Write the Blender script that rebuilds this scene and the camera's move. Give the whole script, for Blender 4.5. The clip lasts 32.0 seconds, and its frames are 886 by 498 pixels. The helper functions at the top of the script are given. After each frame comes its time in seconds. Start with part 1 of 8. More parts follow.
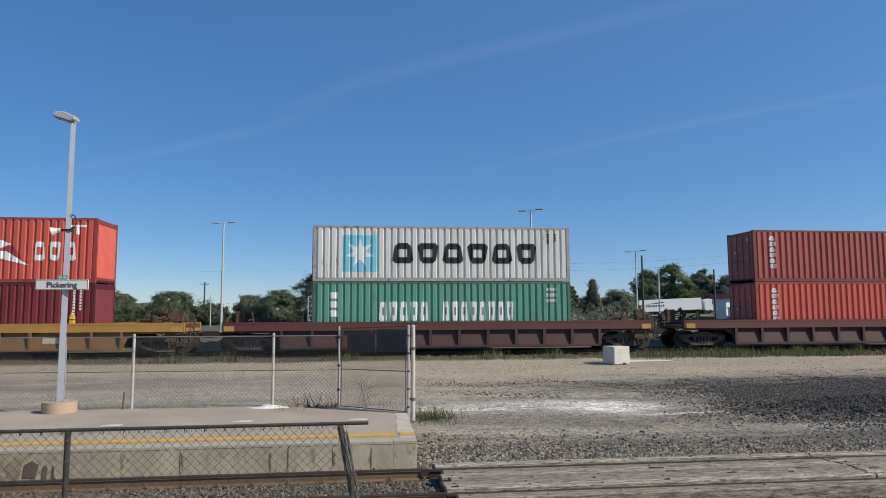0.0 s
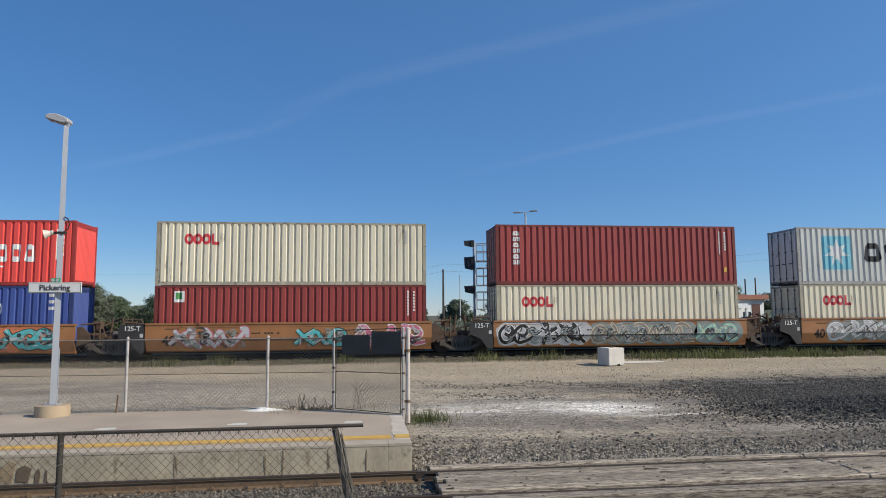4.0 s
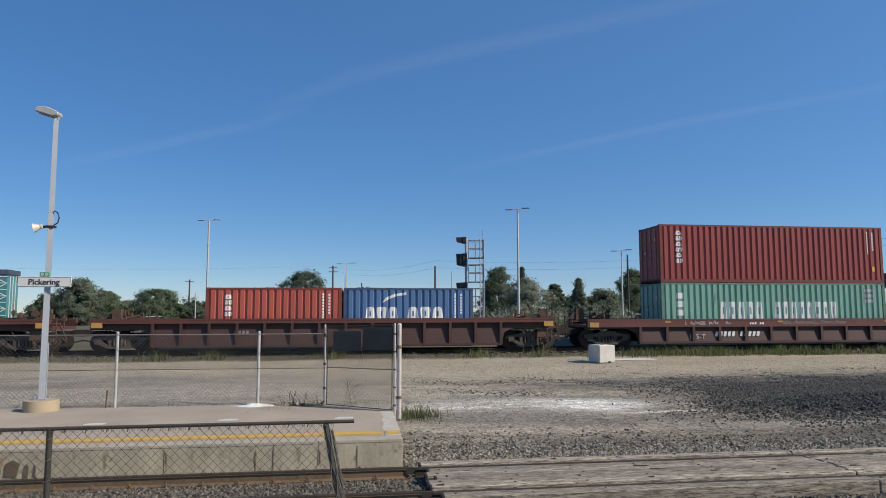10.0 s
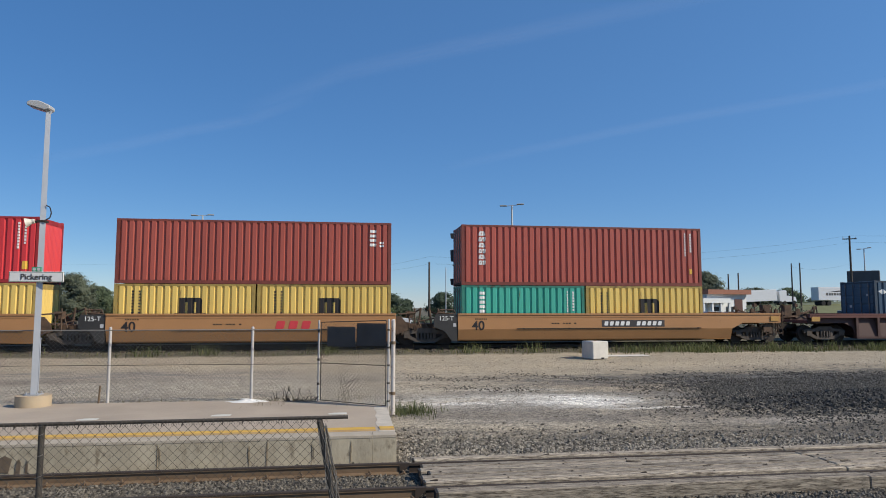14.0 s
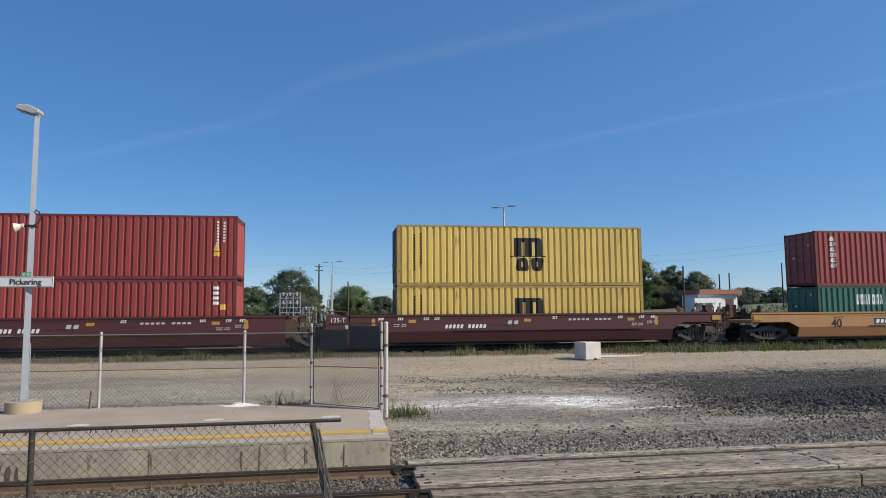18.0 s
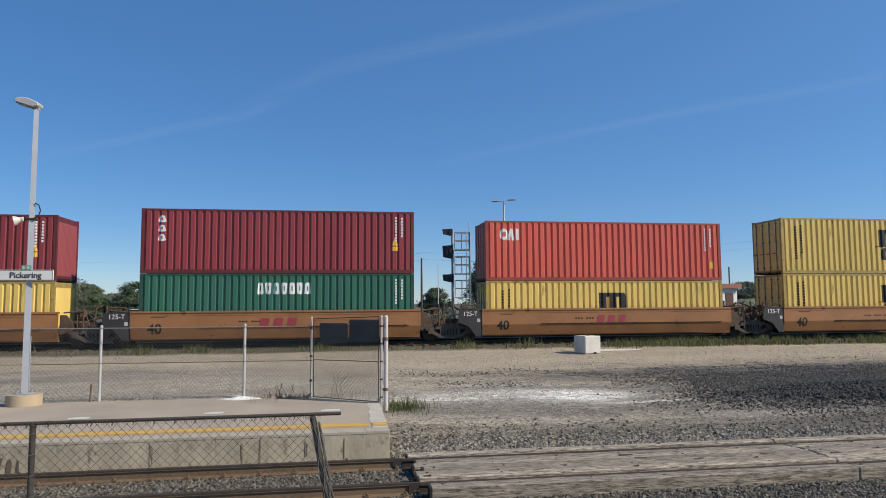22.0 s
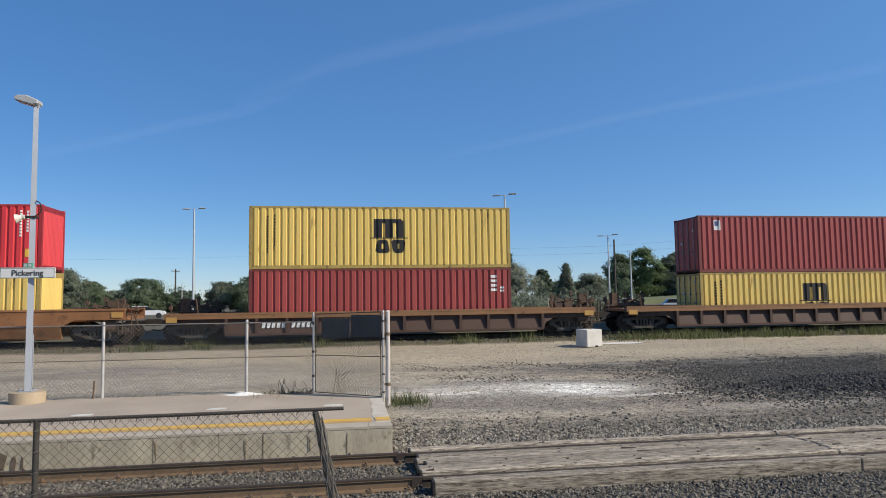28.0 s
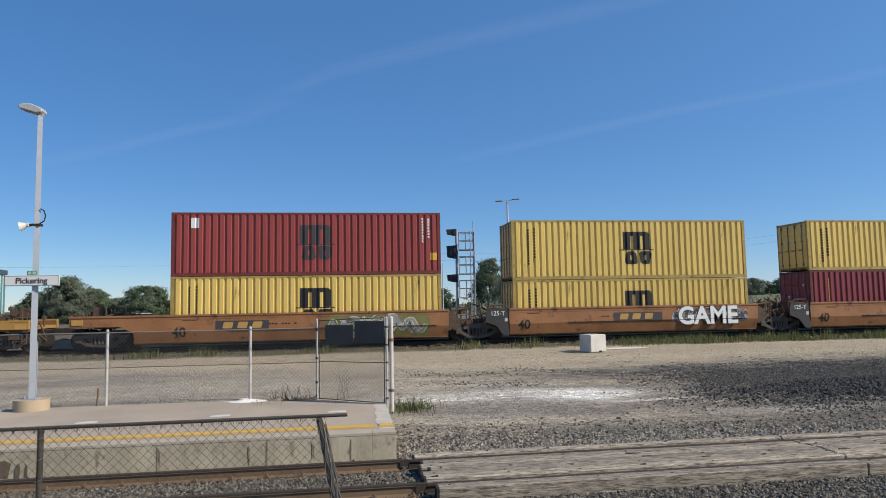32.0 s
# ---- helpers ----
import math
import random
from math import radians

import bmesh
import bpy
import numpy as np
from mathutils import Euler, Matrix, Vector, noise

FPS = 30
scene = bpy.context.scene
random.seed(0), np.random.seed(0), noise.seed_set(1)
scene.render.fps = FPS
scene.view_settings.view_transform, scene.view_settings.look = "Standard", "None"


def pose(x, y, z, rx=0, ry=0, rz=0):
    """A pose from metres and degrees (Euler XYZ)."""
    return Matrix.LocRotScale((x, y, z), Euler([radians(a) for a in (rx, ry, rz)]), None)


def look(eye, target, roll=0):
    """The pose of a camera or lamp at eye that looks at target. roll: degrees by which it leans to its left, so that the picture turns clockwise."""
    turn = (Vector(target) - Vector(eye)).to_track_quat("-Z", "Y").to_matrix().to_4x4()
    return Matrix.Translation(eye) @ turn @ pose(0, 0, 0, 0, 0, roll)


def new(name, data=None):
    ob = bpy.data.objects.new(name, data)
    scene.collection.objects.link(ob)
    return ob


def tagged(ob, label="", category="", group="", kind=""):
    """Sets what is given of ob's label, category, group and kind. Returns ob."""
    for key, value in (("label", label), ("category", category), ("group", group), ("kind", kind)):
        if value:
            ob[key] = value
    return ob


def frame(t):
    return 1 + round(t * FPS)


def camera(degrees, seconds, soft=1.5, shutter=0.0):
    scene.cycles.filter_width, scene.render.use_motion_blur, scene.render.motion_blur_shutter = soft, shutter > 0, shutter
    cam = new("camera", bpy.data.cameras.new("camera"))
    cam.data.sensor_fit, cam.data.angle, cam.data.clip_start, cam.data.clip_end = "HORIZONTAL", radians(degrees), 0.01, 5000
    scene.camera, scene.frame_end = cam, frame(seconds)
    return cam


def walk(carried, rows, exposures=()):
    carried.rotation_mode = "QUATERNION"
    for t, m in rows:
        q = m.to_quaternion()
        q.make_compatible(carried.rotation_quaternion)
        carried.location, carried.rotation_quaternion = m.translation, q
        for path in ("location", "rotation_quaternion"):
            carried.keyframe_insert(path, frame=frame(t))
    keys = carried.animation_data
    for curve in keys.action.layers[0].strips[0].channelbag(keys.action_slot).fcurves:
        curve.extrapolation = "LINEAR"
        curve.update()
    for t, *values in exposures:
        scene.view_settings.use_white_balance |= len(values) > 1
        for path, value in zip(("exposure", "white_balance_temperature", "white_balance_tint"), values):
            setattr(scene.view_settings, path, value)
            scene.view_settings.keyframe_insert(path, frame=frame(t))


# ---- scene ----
# The camera stands on the opposite platform, held by hand: seconds, turn to the right, tilt up, lean.
EYE = Vector((0.0, 0.0, 2.55))
TURNS = [
    (0.0, 6.52, 5.50, -0.25), (0.5, 6.55, 5.47, -0.22), (1.0, 6.59, 5.43, -0.24), (1.5, 6.59, 5.35, -0.20), (2.0, 6.68, 5.24, -0.34), (2.5, 6.79, 5.19, -0.68),
    (3.0, 6.88, 5.30, -0.73), (3.5, 6.97, 5.50, -0.55), (5.5, 6.94, 5.84, -0.27), (6.0, 6.98, 5.74, -0.33), (6.5, 7.01, 5.60, -0.30), (7.0, 7.06, 5.49, -0.31),
    (7.5, 7.07, 5.46, -0.23), (8.0, 7.13, 5.45, -0.14), (8.5, 7.21, 5.47, -0.04), (9.0, 7.38, 5.44, -0.02), (9.5, 7.46, 5.40, -0.03), (10.0, 7.66, 5.36, -0.11),
    (10.5, 7.74, 5.33, 0.01), (11.0, 7.87, 5.37, -0.04), (11.5, 7.95, 5.42, -0.08), (12.0, 8.05, 5.46, -0.02), (12.5, 8.07, 5.39, 0.10), (13.0, 8.12, 5.26, 0.09),
    (13.5, 8.11, 5.15, 0.14), (14.0, 8.16, 5.02, 0.02), (14.5, 8.15, 4.99, -0.10), (16.5, 8.63, 4.97, -0.27), (17.0, 8.77, 5.02, -0.45), (17.5, 8.80, 5.11, -0.51),
    (18.0, 8.83, 5.19, -0.43), (18.5, 8.84, 5.29, -0.24), (19.0, 8.80, 5.31, -0.19), (19.5, 8.77, 5.22, -0.21), (20.0, 8.82, 5.13, -0.32), (20.5, 8.82, 5.02, -0.36),
    (21.0, 8.80, 4.92, -0.28), (21.5, 8.80, 4.82, -0.24), (22.0, 8.83, 4.66, -0.36), (22.5, 8.78, 4.45, -0.50), (23.0, 8.77, 4.26, -0.64), (23.5, 8.74, 4.15, -0.87),
    (24.0, 8.73, 4.11, -0.64), (24.5, 8.73, 4.10, -0.42), (25.0, 8.82, 4.14, -0.29), (25.5, 8.86, 4.13, -0.40), (27.5, 8.79, 4.18, -0.84), (28.0, 8.73, 4.20, -0.79),
    (28.5, 8.59, 4.16, -0.74), (29.0, 8.51, 4.07, -0.79), (29.5, 8.50, 4.05, -0.87), (30.0, 8.47, 4.18, -0.96), (30.5, 8.48, 4.34, -1.01), (31.0, 8.47, 4.50, -0.96),
    (31.5, 8.51, 4.63, -1.03), (32.0, 8.48, 4.69, -1.06),
]

cam = camera(67.04, 32.0, 0.95)


def aim(turn, tilt, lean):
    a, b = radians(turn), radians(tilt)
    way = Vector((math.sin(a) * math.cos(b), math.cos(a) * math.cos(b), math.sin(b)))
    return look(EYE, EYE + way, lean)


walk(cam, [(t, aim(a, b, c)) for t, a, b, c in TURNS], exposures=((0.0, 0.01), (9.0, 0.02), (11.0, -0.07), (12.0, -0.10), (13.0, -0.07), (14.0, 0.02), (17.0, 0.13), (18.0, 0.06), (19.0, 0.10), (20.0, 0.10), (21.0, 0.06), (22.0, 0.06), (23.0, 0.19), (24.0, 0.17), (25.0, 0.10), (28.0, 0.14), (32.0, 0.12)))

# Sky and sun.
SUN_EL, SUN_ROT = 36.0, 118.0
world = bpy.data.worlds.new("world")
scene.world = world
world.use_nodes = True
wn, wl = world.node_tree.nodes, world.node_tree.links
sky = wn.new("ShaderNodeTexSky")
sky.sky_type = "NISHITA"
sky.sun_disc = False
sky.sun_elevation, sky.sun_rotation = radians(SUN_EL), radians(SUN_ROT)
sky.altitude = 1200
sky.air_density, sky.dust_density, sky.ozone_density = 1.0, 0.0, 4.0
tone = wn.new("ShaderNodeHueSaturation")
tone.inputs["Saturation"].default_value = 1.2
wl.new(sky.outputs[0], tone.inputs["Color"])
# a clear blue veil over the sky, brighter on the sun's side
sun_dir = Vector((math.sin(radians(SUN_ROT)) * math.cos(radians(SUN_EL)), math.cos(radians(SUN_ROT)) * math.cos(radians(SUN_EL)), math.sin(radians(SUN_EL))))
way = wn.new("ShaderNodeTexCoord")
toward = wn.new("ShaderNodeVectorMath")
toward.operation = "DOT_PRODUCT"
toward.inputs[1].default_value = (math.sin(radians(SUN_ROT)), math.cos(radians(SUN_ROT)), 0)
wl.new(way.outputs["Generated"], toward.inputs[0])
glow = wn.new("ShaderNodeMapRange")
glow.inputs["From Min"].default_value, glow.inputs["From Max"].default_value = -1.0, 1.0
wl.new(toward.outputs["Value"], glow.inputs["Value"])
tint = wn.new("ShaderNodeMix")
tint.data_type = "RGBA"
tint.inputs[6].default_value, tint.inputs[7].default_value = (0.60, 1.75, 4.35, 1), (1.80, 3.8, 7.6, 1)
wl.new(glow.outputs[0], tint.inputs[0])
veil = wn.new("ShaderNodeMix")
veil.data_type = "RGBA"
veil.inputs[0].default_value = 0.42
wl.new(tint.outputs[2], veil.inputs[7])
wl.new(tone.outputs[0], veil.inputs[6])
wl.new(veil.outputs[2], wn["Background"].inputs[0])
wn["Background"].inputs[1].default_value = 0.11
sun = new("sun", bpy.data.lights.new("sun", "SUN"))
sun.data.energy, sun.data.angle, sun.data.color = 4.8, radians(0.5), (1.0, 0.905, 0.76)
sun.matrix_world = look(sun_dir * 100, (0, 0, 0))

# ---- materials ----


def mat(name, colour, rough=0.7, metal=0.0, vary=0.25, scale=3.0, grain=60.0, bump=0.2, stain=None, stain_amount=0.0, stretch=(1, 1, 1), coords="Object", random_tint=0.0, bump_dist=0.01):
    """A surface with two scales of variation, grain relief and, where asked for, stains of another colour."""
    m = bpy.data.materials.new(name)
    m.use_nodes = True
    n, l = m.node_tree.nodes, m.node_tree.links
    bsdf = n["Principled BSDF"]
    tc = n.new("ShaderNodeTexCoord")
    mp = n.new("ShaderNodeMapping")
    mp.inputs["Scale"].default_value = stretch
    l.new(tc.outputs[coords], mp.inputs[0])
    big, fine = n.new("ShaderNodeTexNoise"), n.new("ShaderNodeTexNoise")
    big.inputs["Scale"].default_value, big.inputs["Detail"].default_value = scale, 5
    fine.inputs["Scale"].default_value, fine.inputs["Detail"].default_value = grain, 3
    l.new(mp.outputs[0], big.inputs[0])
    l.new(mp.outputs[0], fine.inputs[0])
    mix = n.new("ShaderNodeMix")
    mix.data_type = "RGBA"
    c = Vector(colour) * 0.87
    mix.inputs[6].default_value = (*(c * (1 - vary)), 1)
    mix.inputs[7].default_value = (*[min(1, q) for q in c * (1 + vary)], 1)
    add = n.new("ShaderNodeMath")
    add.operation = "MULTIPLY_ADD"
    l.new(fine.outputs[0], add.inputs[0])
    add.inputs[1].default_value = 0.5
    half = n.new("ShaderNodeMath")
    half.operation = "MULTIPLY_ADD"
    l.new(big.outputs[0], half.inputs[0])
    half.inputs[1].default_value, half.inputs[2].default_value = 1.4, -0.45
    l.new(half.outputs[0], add.inputs[2])
    l.new(add.outputs[0], mix.inputs[0])
    out = mix.outputs[2]
    if random_tint:
        info = n.new("ShaderNodeObjectInfo")
        hsv = n.new("ShaderNodeHueSaturation")
        rng = n.new("ShaderNodeMapRange")
        rng.inputs["To Min"].default_value, rng.inputs["To Max"].default_value = 1 - random_tint, 1 + random_tint
        l.new(info.outputs["Random"], rng.inputs["Value"])
        l.new(rng.outputs[0], hsv.inputs["Value"])
        l.new(out, hsv.inputs["Color"])
        out = hsv.outputs[0]
    if stain:
        st = n.new("ShaderNodeTexNoise")
        st.inputs["Scale"].default_value, st.inputs["Detail"].default_value = scale * 2.3, 8
        st.inputs["Roughness"].default_value = 0.7
        l.new(mp.outputs[0], st.inputs[0])
        ramp = n.new("ShaderNodeMapRange")
        ramp.inputs["From Min"].default_value, ramp.inputs["From Max"].default_value = 0.68 - stain_amount * 0.35, 0.74 - stain_amount * 0.2
        l.new(st.outputs[0], ramp.inputs["Value"])
        sm = n.new("ShaderNodeMix")
        sm.data_type = "RGBA"
        sm.inputs[7].default_value = (*(Vector(stain) * 0.87), 1)
        l.new(out, sm.inputs[6])
        l.new(ramp.outputs[0], sm.inputs[0])
        out = sm.outputs[2]
    l.new(out, bsdf.inputs["Base Color"])
    bsdf.inputs["Roughness"].default_value, bsdf.inputs["Metallic"].default_value = rough, metal
    if bump:
        bp = n.new("ShaderNodeBump")
        bp.inputs["Strength"].default_value, bp.inputs["Distance"].default_value = bump, bump_dist
        l.new(fine.outputs[0], bp.inputs["Height"])
        l.new(bp.outputs[0], bsdf.inputs["Normal"])
    return m


RUST = (0.10, 0.045, 0.02)
PAINT = {}
PALE = ("pale_sea_green", "yellow", "cream", "pale_grey", "white_grey", "teal", "sea_green")
for key, col in {
    "maroon": (0.33, 0.060, 0.050), "brown_red": (0.40, 0.092, 0.064), "orange_red": (0.60, 0.108, 0.070), "crimson": (0.25, 0.040, 0.046), "dull_orange": (0.50, 0.135, 0.095), "bright_red": (0.70, 0.046, 0.054),
    "flag_red": (0.76, 0.082, 0.064), "pink_red": (0.36, 0.105, 0.095), "dark_maroon": (0.19, 0.024, 0.030), "yellow": (0.76, 0.54, 0.145),
    "cream": (0.75, 0.69, 0.52), "pale_grey": (0.68, 0.68, 0.63), "white_grey": (0.78, 0.77, 0.70), "sea_green": (0.11, 0.31, 0.22),
    "teal": (0.06, 0.42, 0.31), "dark_green": (0.035, 0.14, 0.09), "blue": (0.08, 0.16, 0.31), "navy": (0.05, 0.085, 0.29), "steel_blue": (0.035, 0.080, 0.135), "pale_sea_green": (0.21, 0.40, 0.31),
}.items():
    PAINT[key] = mat("paint_" + key, col, rough=0.5, vary=0.16, scale=0.9, grain=18, bump=0.08, stain=RUST, stain_amount=0.17 if key in PALE else 0.04, stretch=(1, 1, 0.16), random_tint=0.10)
PAINT_WORN = {k: mat("rail_" + k, Vector(m.node_tree.nodes["Mix"].inputs[6].default_value[:3]) * 0.68, rough=0.6, vary=0.25, scale=2, grain=25, bump=0.1, stain=(0.09, 0.042, 0.024), stain_amount=0.36 if k in PALE else 0.30, random_tint=0.1) for k, m in PAINT.items()}

M_CASTING = mat("casting_steel", (0.09, 0.06, 0.05), rough=0.7, metal=0.3)
M_BAR = mat("lock_rod_steel", (0.16, 0.15, 0.15), rough=0.5, metal=0.5)
INK = {
    "white": mat("ink_white", (0.80, 0.80, 0.77), rough=0.55, vary=0.06, bump=0), "black": mat("ink_black", (0.022, 0.018, 0.016), rough=0.5, vary=0.2, bump=0),
    "red": mat("ink_red", (0.62, 0.05, 0.06), rough=0.55, vary=0.1, bump=0), "sky": mat("ink_sky_blue", (0.22, 0.58, 0.68), rough=0.55, vary=0.1, bump=0),
    "yellow": mat("ink_yellow", (0.75, 0.45, 0.06), rough=0.55, vary=0.1, bump=0), "dark_red": mat("ink_dark_red", (0.30, 0.04, 0.05), rough=0.6, vary=0.1, bump=0),
    "ochre": mat("ink_ochre", (0.48, 0.27, 0.07), rough=0.6, vary=0.15, bump=0), "turquoise": mat("ink_turquoise", (0.10, 0.50, 0.50), rough=0.55, vary=0.15, bump=0),
    "violet": mat("ink_violet", (0.20, 0.17, 0.34), rough=0.55, vary=0.2, bump=0), "pink": mat("ink_pink", (0.60, 0.16, 0.24), rough=0.55, vary=0.15, bump=0),
    "silver": mat("ink_silver", (0.50, 0.50, 0.50), rough=0.5, vary=0.15, bump=0), "green": mat("ink_green", (0.10, 0.30, 0.10), rough=0.6, vary=0.2, bump=0),
    "olive": mat("ink_olive", (0.17, 0.16, 0.05), rough=0.6, vary=0.3, bump=0), "cream": mat("ink_cream", (0.62, 0.55, 0.36), rough=0.6, vary=0.15, bump=0),
    "salmon": mat("ink_salmon", (0.62, 0.20, 0.09), rough=0.6, vary=0.2, bump=0), "slate": mat("ink_slate", (0.24, 0.27, 0.25), rough=0.6, vary=0.25, bump=0), "pale_blue": mat("ink_pale_blue", (0.38, 0.46, 0.55), rough=0.6, vary=0.2, bump=0),
    "rust_dull": mat("ink_faded_stencil", (0.26, 0.22, 0.19), rough=0.7, vary=0.3, bump=0), "charcoal": mat("ink_charcoal", (0.05, 0.045, 0.045), rough=0.6, vary=0.2, bump=0), "lime": mat("ink_pale_green", (0.50, 0.60, 0.40), rough=0.6, vary=0.2, bump=0),
}
CAR = {
    "orange": mat("car_orange", (0.43, 0.215, 0.085), rough=0.6, vary=0.12, scale=0.7, grain=14, bump=0.05, stain=RUST, stain_amount=0.04, random_tint=0.05),
    "rust_orange": mat("car_rusty_orange", (0.30, 0.132, 0.050), rough=0.7, vary=0.4, scale=0.8, grain=12, bump=0.1, stain=(0.13, 0.055, 0.028), stain_amount=0.35, random_tint=0.08),
    "faded_orange": mat("car_faded_orange", (0.325, 0.145, 0.054), rough=0.65, vary=0.28, scale=0.8, grain=14, bump=0.08, stain=RUST, stain_amount=0.2, random_tint=0.06),
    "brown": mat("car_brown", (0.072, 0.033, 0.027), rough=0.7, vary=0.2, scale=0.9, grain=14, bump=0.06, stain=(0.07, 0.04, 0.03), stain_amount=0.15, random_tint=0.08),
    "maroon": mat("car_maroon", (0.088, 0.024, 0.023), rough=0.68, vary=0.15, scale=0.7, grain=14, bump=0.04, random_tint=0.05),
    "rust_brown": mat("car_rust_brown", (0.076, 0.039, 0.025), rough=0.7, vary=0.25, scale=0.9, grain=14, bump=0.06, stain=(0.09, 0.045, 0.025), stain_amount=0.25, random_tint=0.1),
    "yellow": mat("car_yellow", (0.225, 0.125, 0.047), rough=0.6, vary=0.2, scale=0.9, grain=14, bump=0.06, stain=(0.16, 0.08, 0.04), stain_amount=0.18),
}
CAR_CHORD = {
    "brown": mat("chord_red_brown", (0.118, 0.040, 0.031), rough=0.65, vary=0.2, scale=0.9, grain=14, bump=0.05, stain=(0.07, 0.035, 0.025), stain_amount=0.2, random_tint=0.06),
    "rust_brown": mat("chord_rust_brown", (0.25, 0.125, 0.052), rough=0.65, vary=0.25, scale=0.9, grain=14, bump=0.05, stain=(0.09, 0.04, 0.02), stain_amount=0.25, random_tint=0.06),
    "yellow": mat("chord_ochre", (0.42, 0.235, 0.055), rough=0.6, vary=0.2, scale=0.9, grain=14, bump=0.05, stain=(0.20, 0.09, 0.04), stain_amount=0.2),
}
M_UNDER = mat("underframe_grime", (0.028, 0.020, 0.014), rough=0.85, vary=0.35, scale=4, grain=30)
M_WHEEL = mat("wheel_steel", (0.040, 0.030, 0.024), rough=0.75, metal=0.1, vary=0.3)
M_BRACKET = mat("bracket_black", (0.036, 0.034, 0.032), rough=0.6, vary=0.3, scale=3, grain=20, stain=(0.06, 0.035, 0.02), stain_amount=0.1)
M_GEAR = mat("rusty_gear", (0.105, 0.064, 0.040), rough=0.85, vary=0.45, scale=4, grain=25, stain=(0.03, 0.024, 0.02), stain_amount=0.4)
M_FRAME = mat("side_frame_cast", (0.095, 0.075, 0.060), rough=0.8, vary=0.35, scale=5, grain=40)

# ---- small builders ----
QUADS = ((0, 1, 3, 2), (4, 6, 7, 5), (0, 4, 5, 1), (2, 3, 7, 6), (0, 2, 6, 4), (1, 5, 7, 3))


def box(bm, x0, x1, y0, y1, z0, z1):
    v = [bm.verts.new((x, y, z)) for x in (x0, x1) for y in (y0, y1) for z in (z0, z1)]
    for q in QUADS:
        bm.faces.new([v[i] for i in q])


def prism(bm, pts, y0, y1):
    """A flat outline in x and z with thickness in y."""
    a = [bm.verts.new((x, y0, z)) for x, z in pts]
    b = [bm.verts.new((x, y1, z)) for x, z in pts]
    bm.faces.new(a)
    bm.faces.new(b[::-1])
    for i in range(len(pts)):
        j = (i + 1) % len(pts)
        bm.faces.new((a[i], b[i], b[j], a[j]))


def rod(bm, p, q, r, sides=8, r2=None):
    p, q = Vector(p), Vector(q)
    axis = (q - p).normalized()
    u = axis.orthogonal().normalized()
    w = axis.cross(u)
    r2 = r if r2 is None else r2
    a, b = [], []
    for i in range(sides):
        k = 2 * math.pi * i / sides
        o = u * math.cos(k) + w * math.sin(k)
        a.append(bm.verts.new(p + o * r))
        b.append(bm.verts.new(q + o * r2))
    caps = bm.faces.new(a[::-1]), bm.faces.new(b)
    for i in range(sides):
        j = (i + 1) % sides
        f = bm.faces.new((a[i], a[j], b[j], b[i]))
        f.smooth = sides > 6
    for cap in caps:
        for e in cap.edges:
            e.smooth = False


def bevel(bm, w=0.01):
    bmesh.ops.bevel(bm, geom=bm.edges[:], offset=w, segments=1, affect="EDGES")


def mesh_of(bm, material, name="mesh"):
    bmesh.ops.recalc_face_normals(bm, faces=bm.faces[:])
    me = bpy.data.meshes.new(name)
    bm.to_mesh(me)
    bm.free()
    if material:
        me.materials.append(material)
    return me


SHARED = {}


def shared(key, material, build, *args):
    if key not in SHARED:
        bm = bmesh.new()
        build(bm, *args)
        SHARED[key] = mesh_of(bm, material, key if isinstance(key, str) else str(key[0]))
    return SHARED[key]


def part(name, data, material, parent, label="", at=None):
    """One mesh object under a thing or a part; data is a bmesh or a mesh."""
    me = data if isinstance(data, bpy.types.Mesh) else mesh_of(data, material, name)
    ob = new(name, me)
    ob.parent = parent
    if at is not None:
        ob.matrix_basis = at
    if label:
        ob["label"] = label
    return ob


def thing(name, label, category, group="", at=None, kind=""):
    ob = new(name)
    ob.empty_display_size = 0.3
    if at is not None:
        ob.matrix_basis = at
    return tagged(ob, label, category, group, kind)


def solid(name, bm, material, label="", category="", group="", kind="", at=None):
    ob = new(name, mesh_of(bm, material, name))
    if at is not None:
        ob.matrix_basis = at
    return tagged(ob, label, category, group, kind)


def text_mesh(words, size, material, depth=0.004, bold=0.0):
    cu = bpy.data.curves.new("letters", "FONT")
    cu.body, cu.size, cu.extrude, cu.align_x, cu.align_y = words, size, depth, "CENTER", "CENTER"
    cu.offset = bold
    tmp = new("letters", cu)
    me = bpy.data.meshes.new_from_object(tmp.evaluated_get(bpy.context.evaluated_depsgraph_get()))
    bpy.data.objects.remove(tmp)
    me.materials.clear()
    me.materials.append(material)
    return me

# ---- the train: intermodal containers in well cars ----
L40, L20, WIDE, HC, STD = 12.192, 6.058, 2.438, 2.896, 2.591
FACE = WIDE / 2
PITCH, DEEP = 0.315, 0.056
RAIL_Y, RAIL_Z, FLOOR = 32.48, 0.80, 1.07


def pleats(length):
    """Break points of the pressed side sheet: distance along it and depth behind its crest."""
    x0, x1 = 0.15, length - 0.15
    n = round((x1 - x0) / PITCH)
    p = (x1 - x0) / n
    out = [(x0, DEEP)]
    for i in range(n):
        a = x0 + i * p
        out += [(a + p * 0.15, DEEP), (a + p * 0.26, 0.0), (a + p * 0.80, 0.0), (a + p * 0.91, DEEP)]
    return out + [(x1, DEEP)]


def depth_at(x, pts):
    for (a, da), (b, db) in zip(pts, pts[1:]):
        if a <= x <= b:
            return da + (db - da) * (x - a) / max(b - a, 1e-6)
    return 0.0


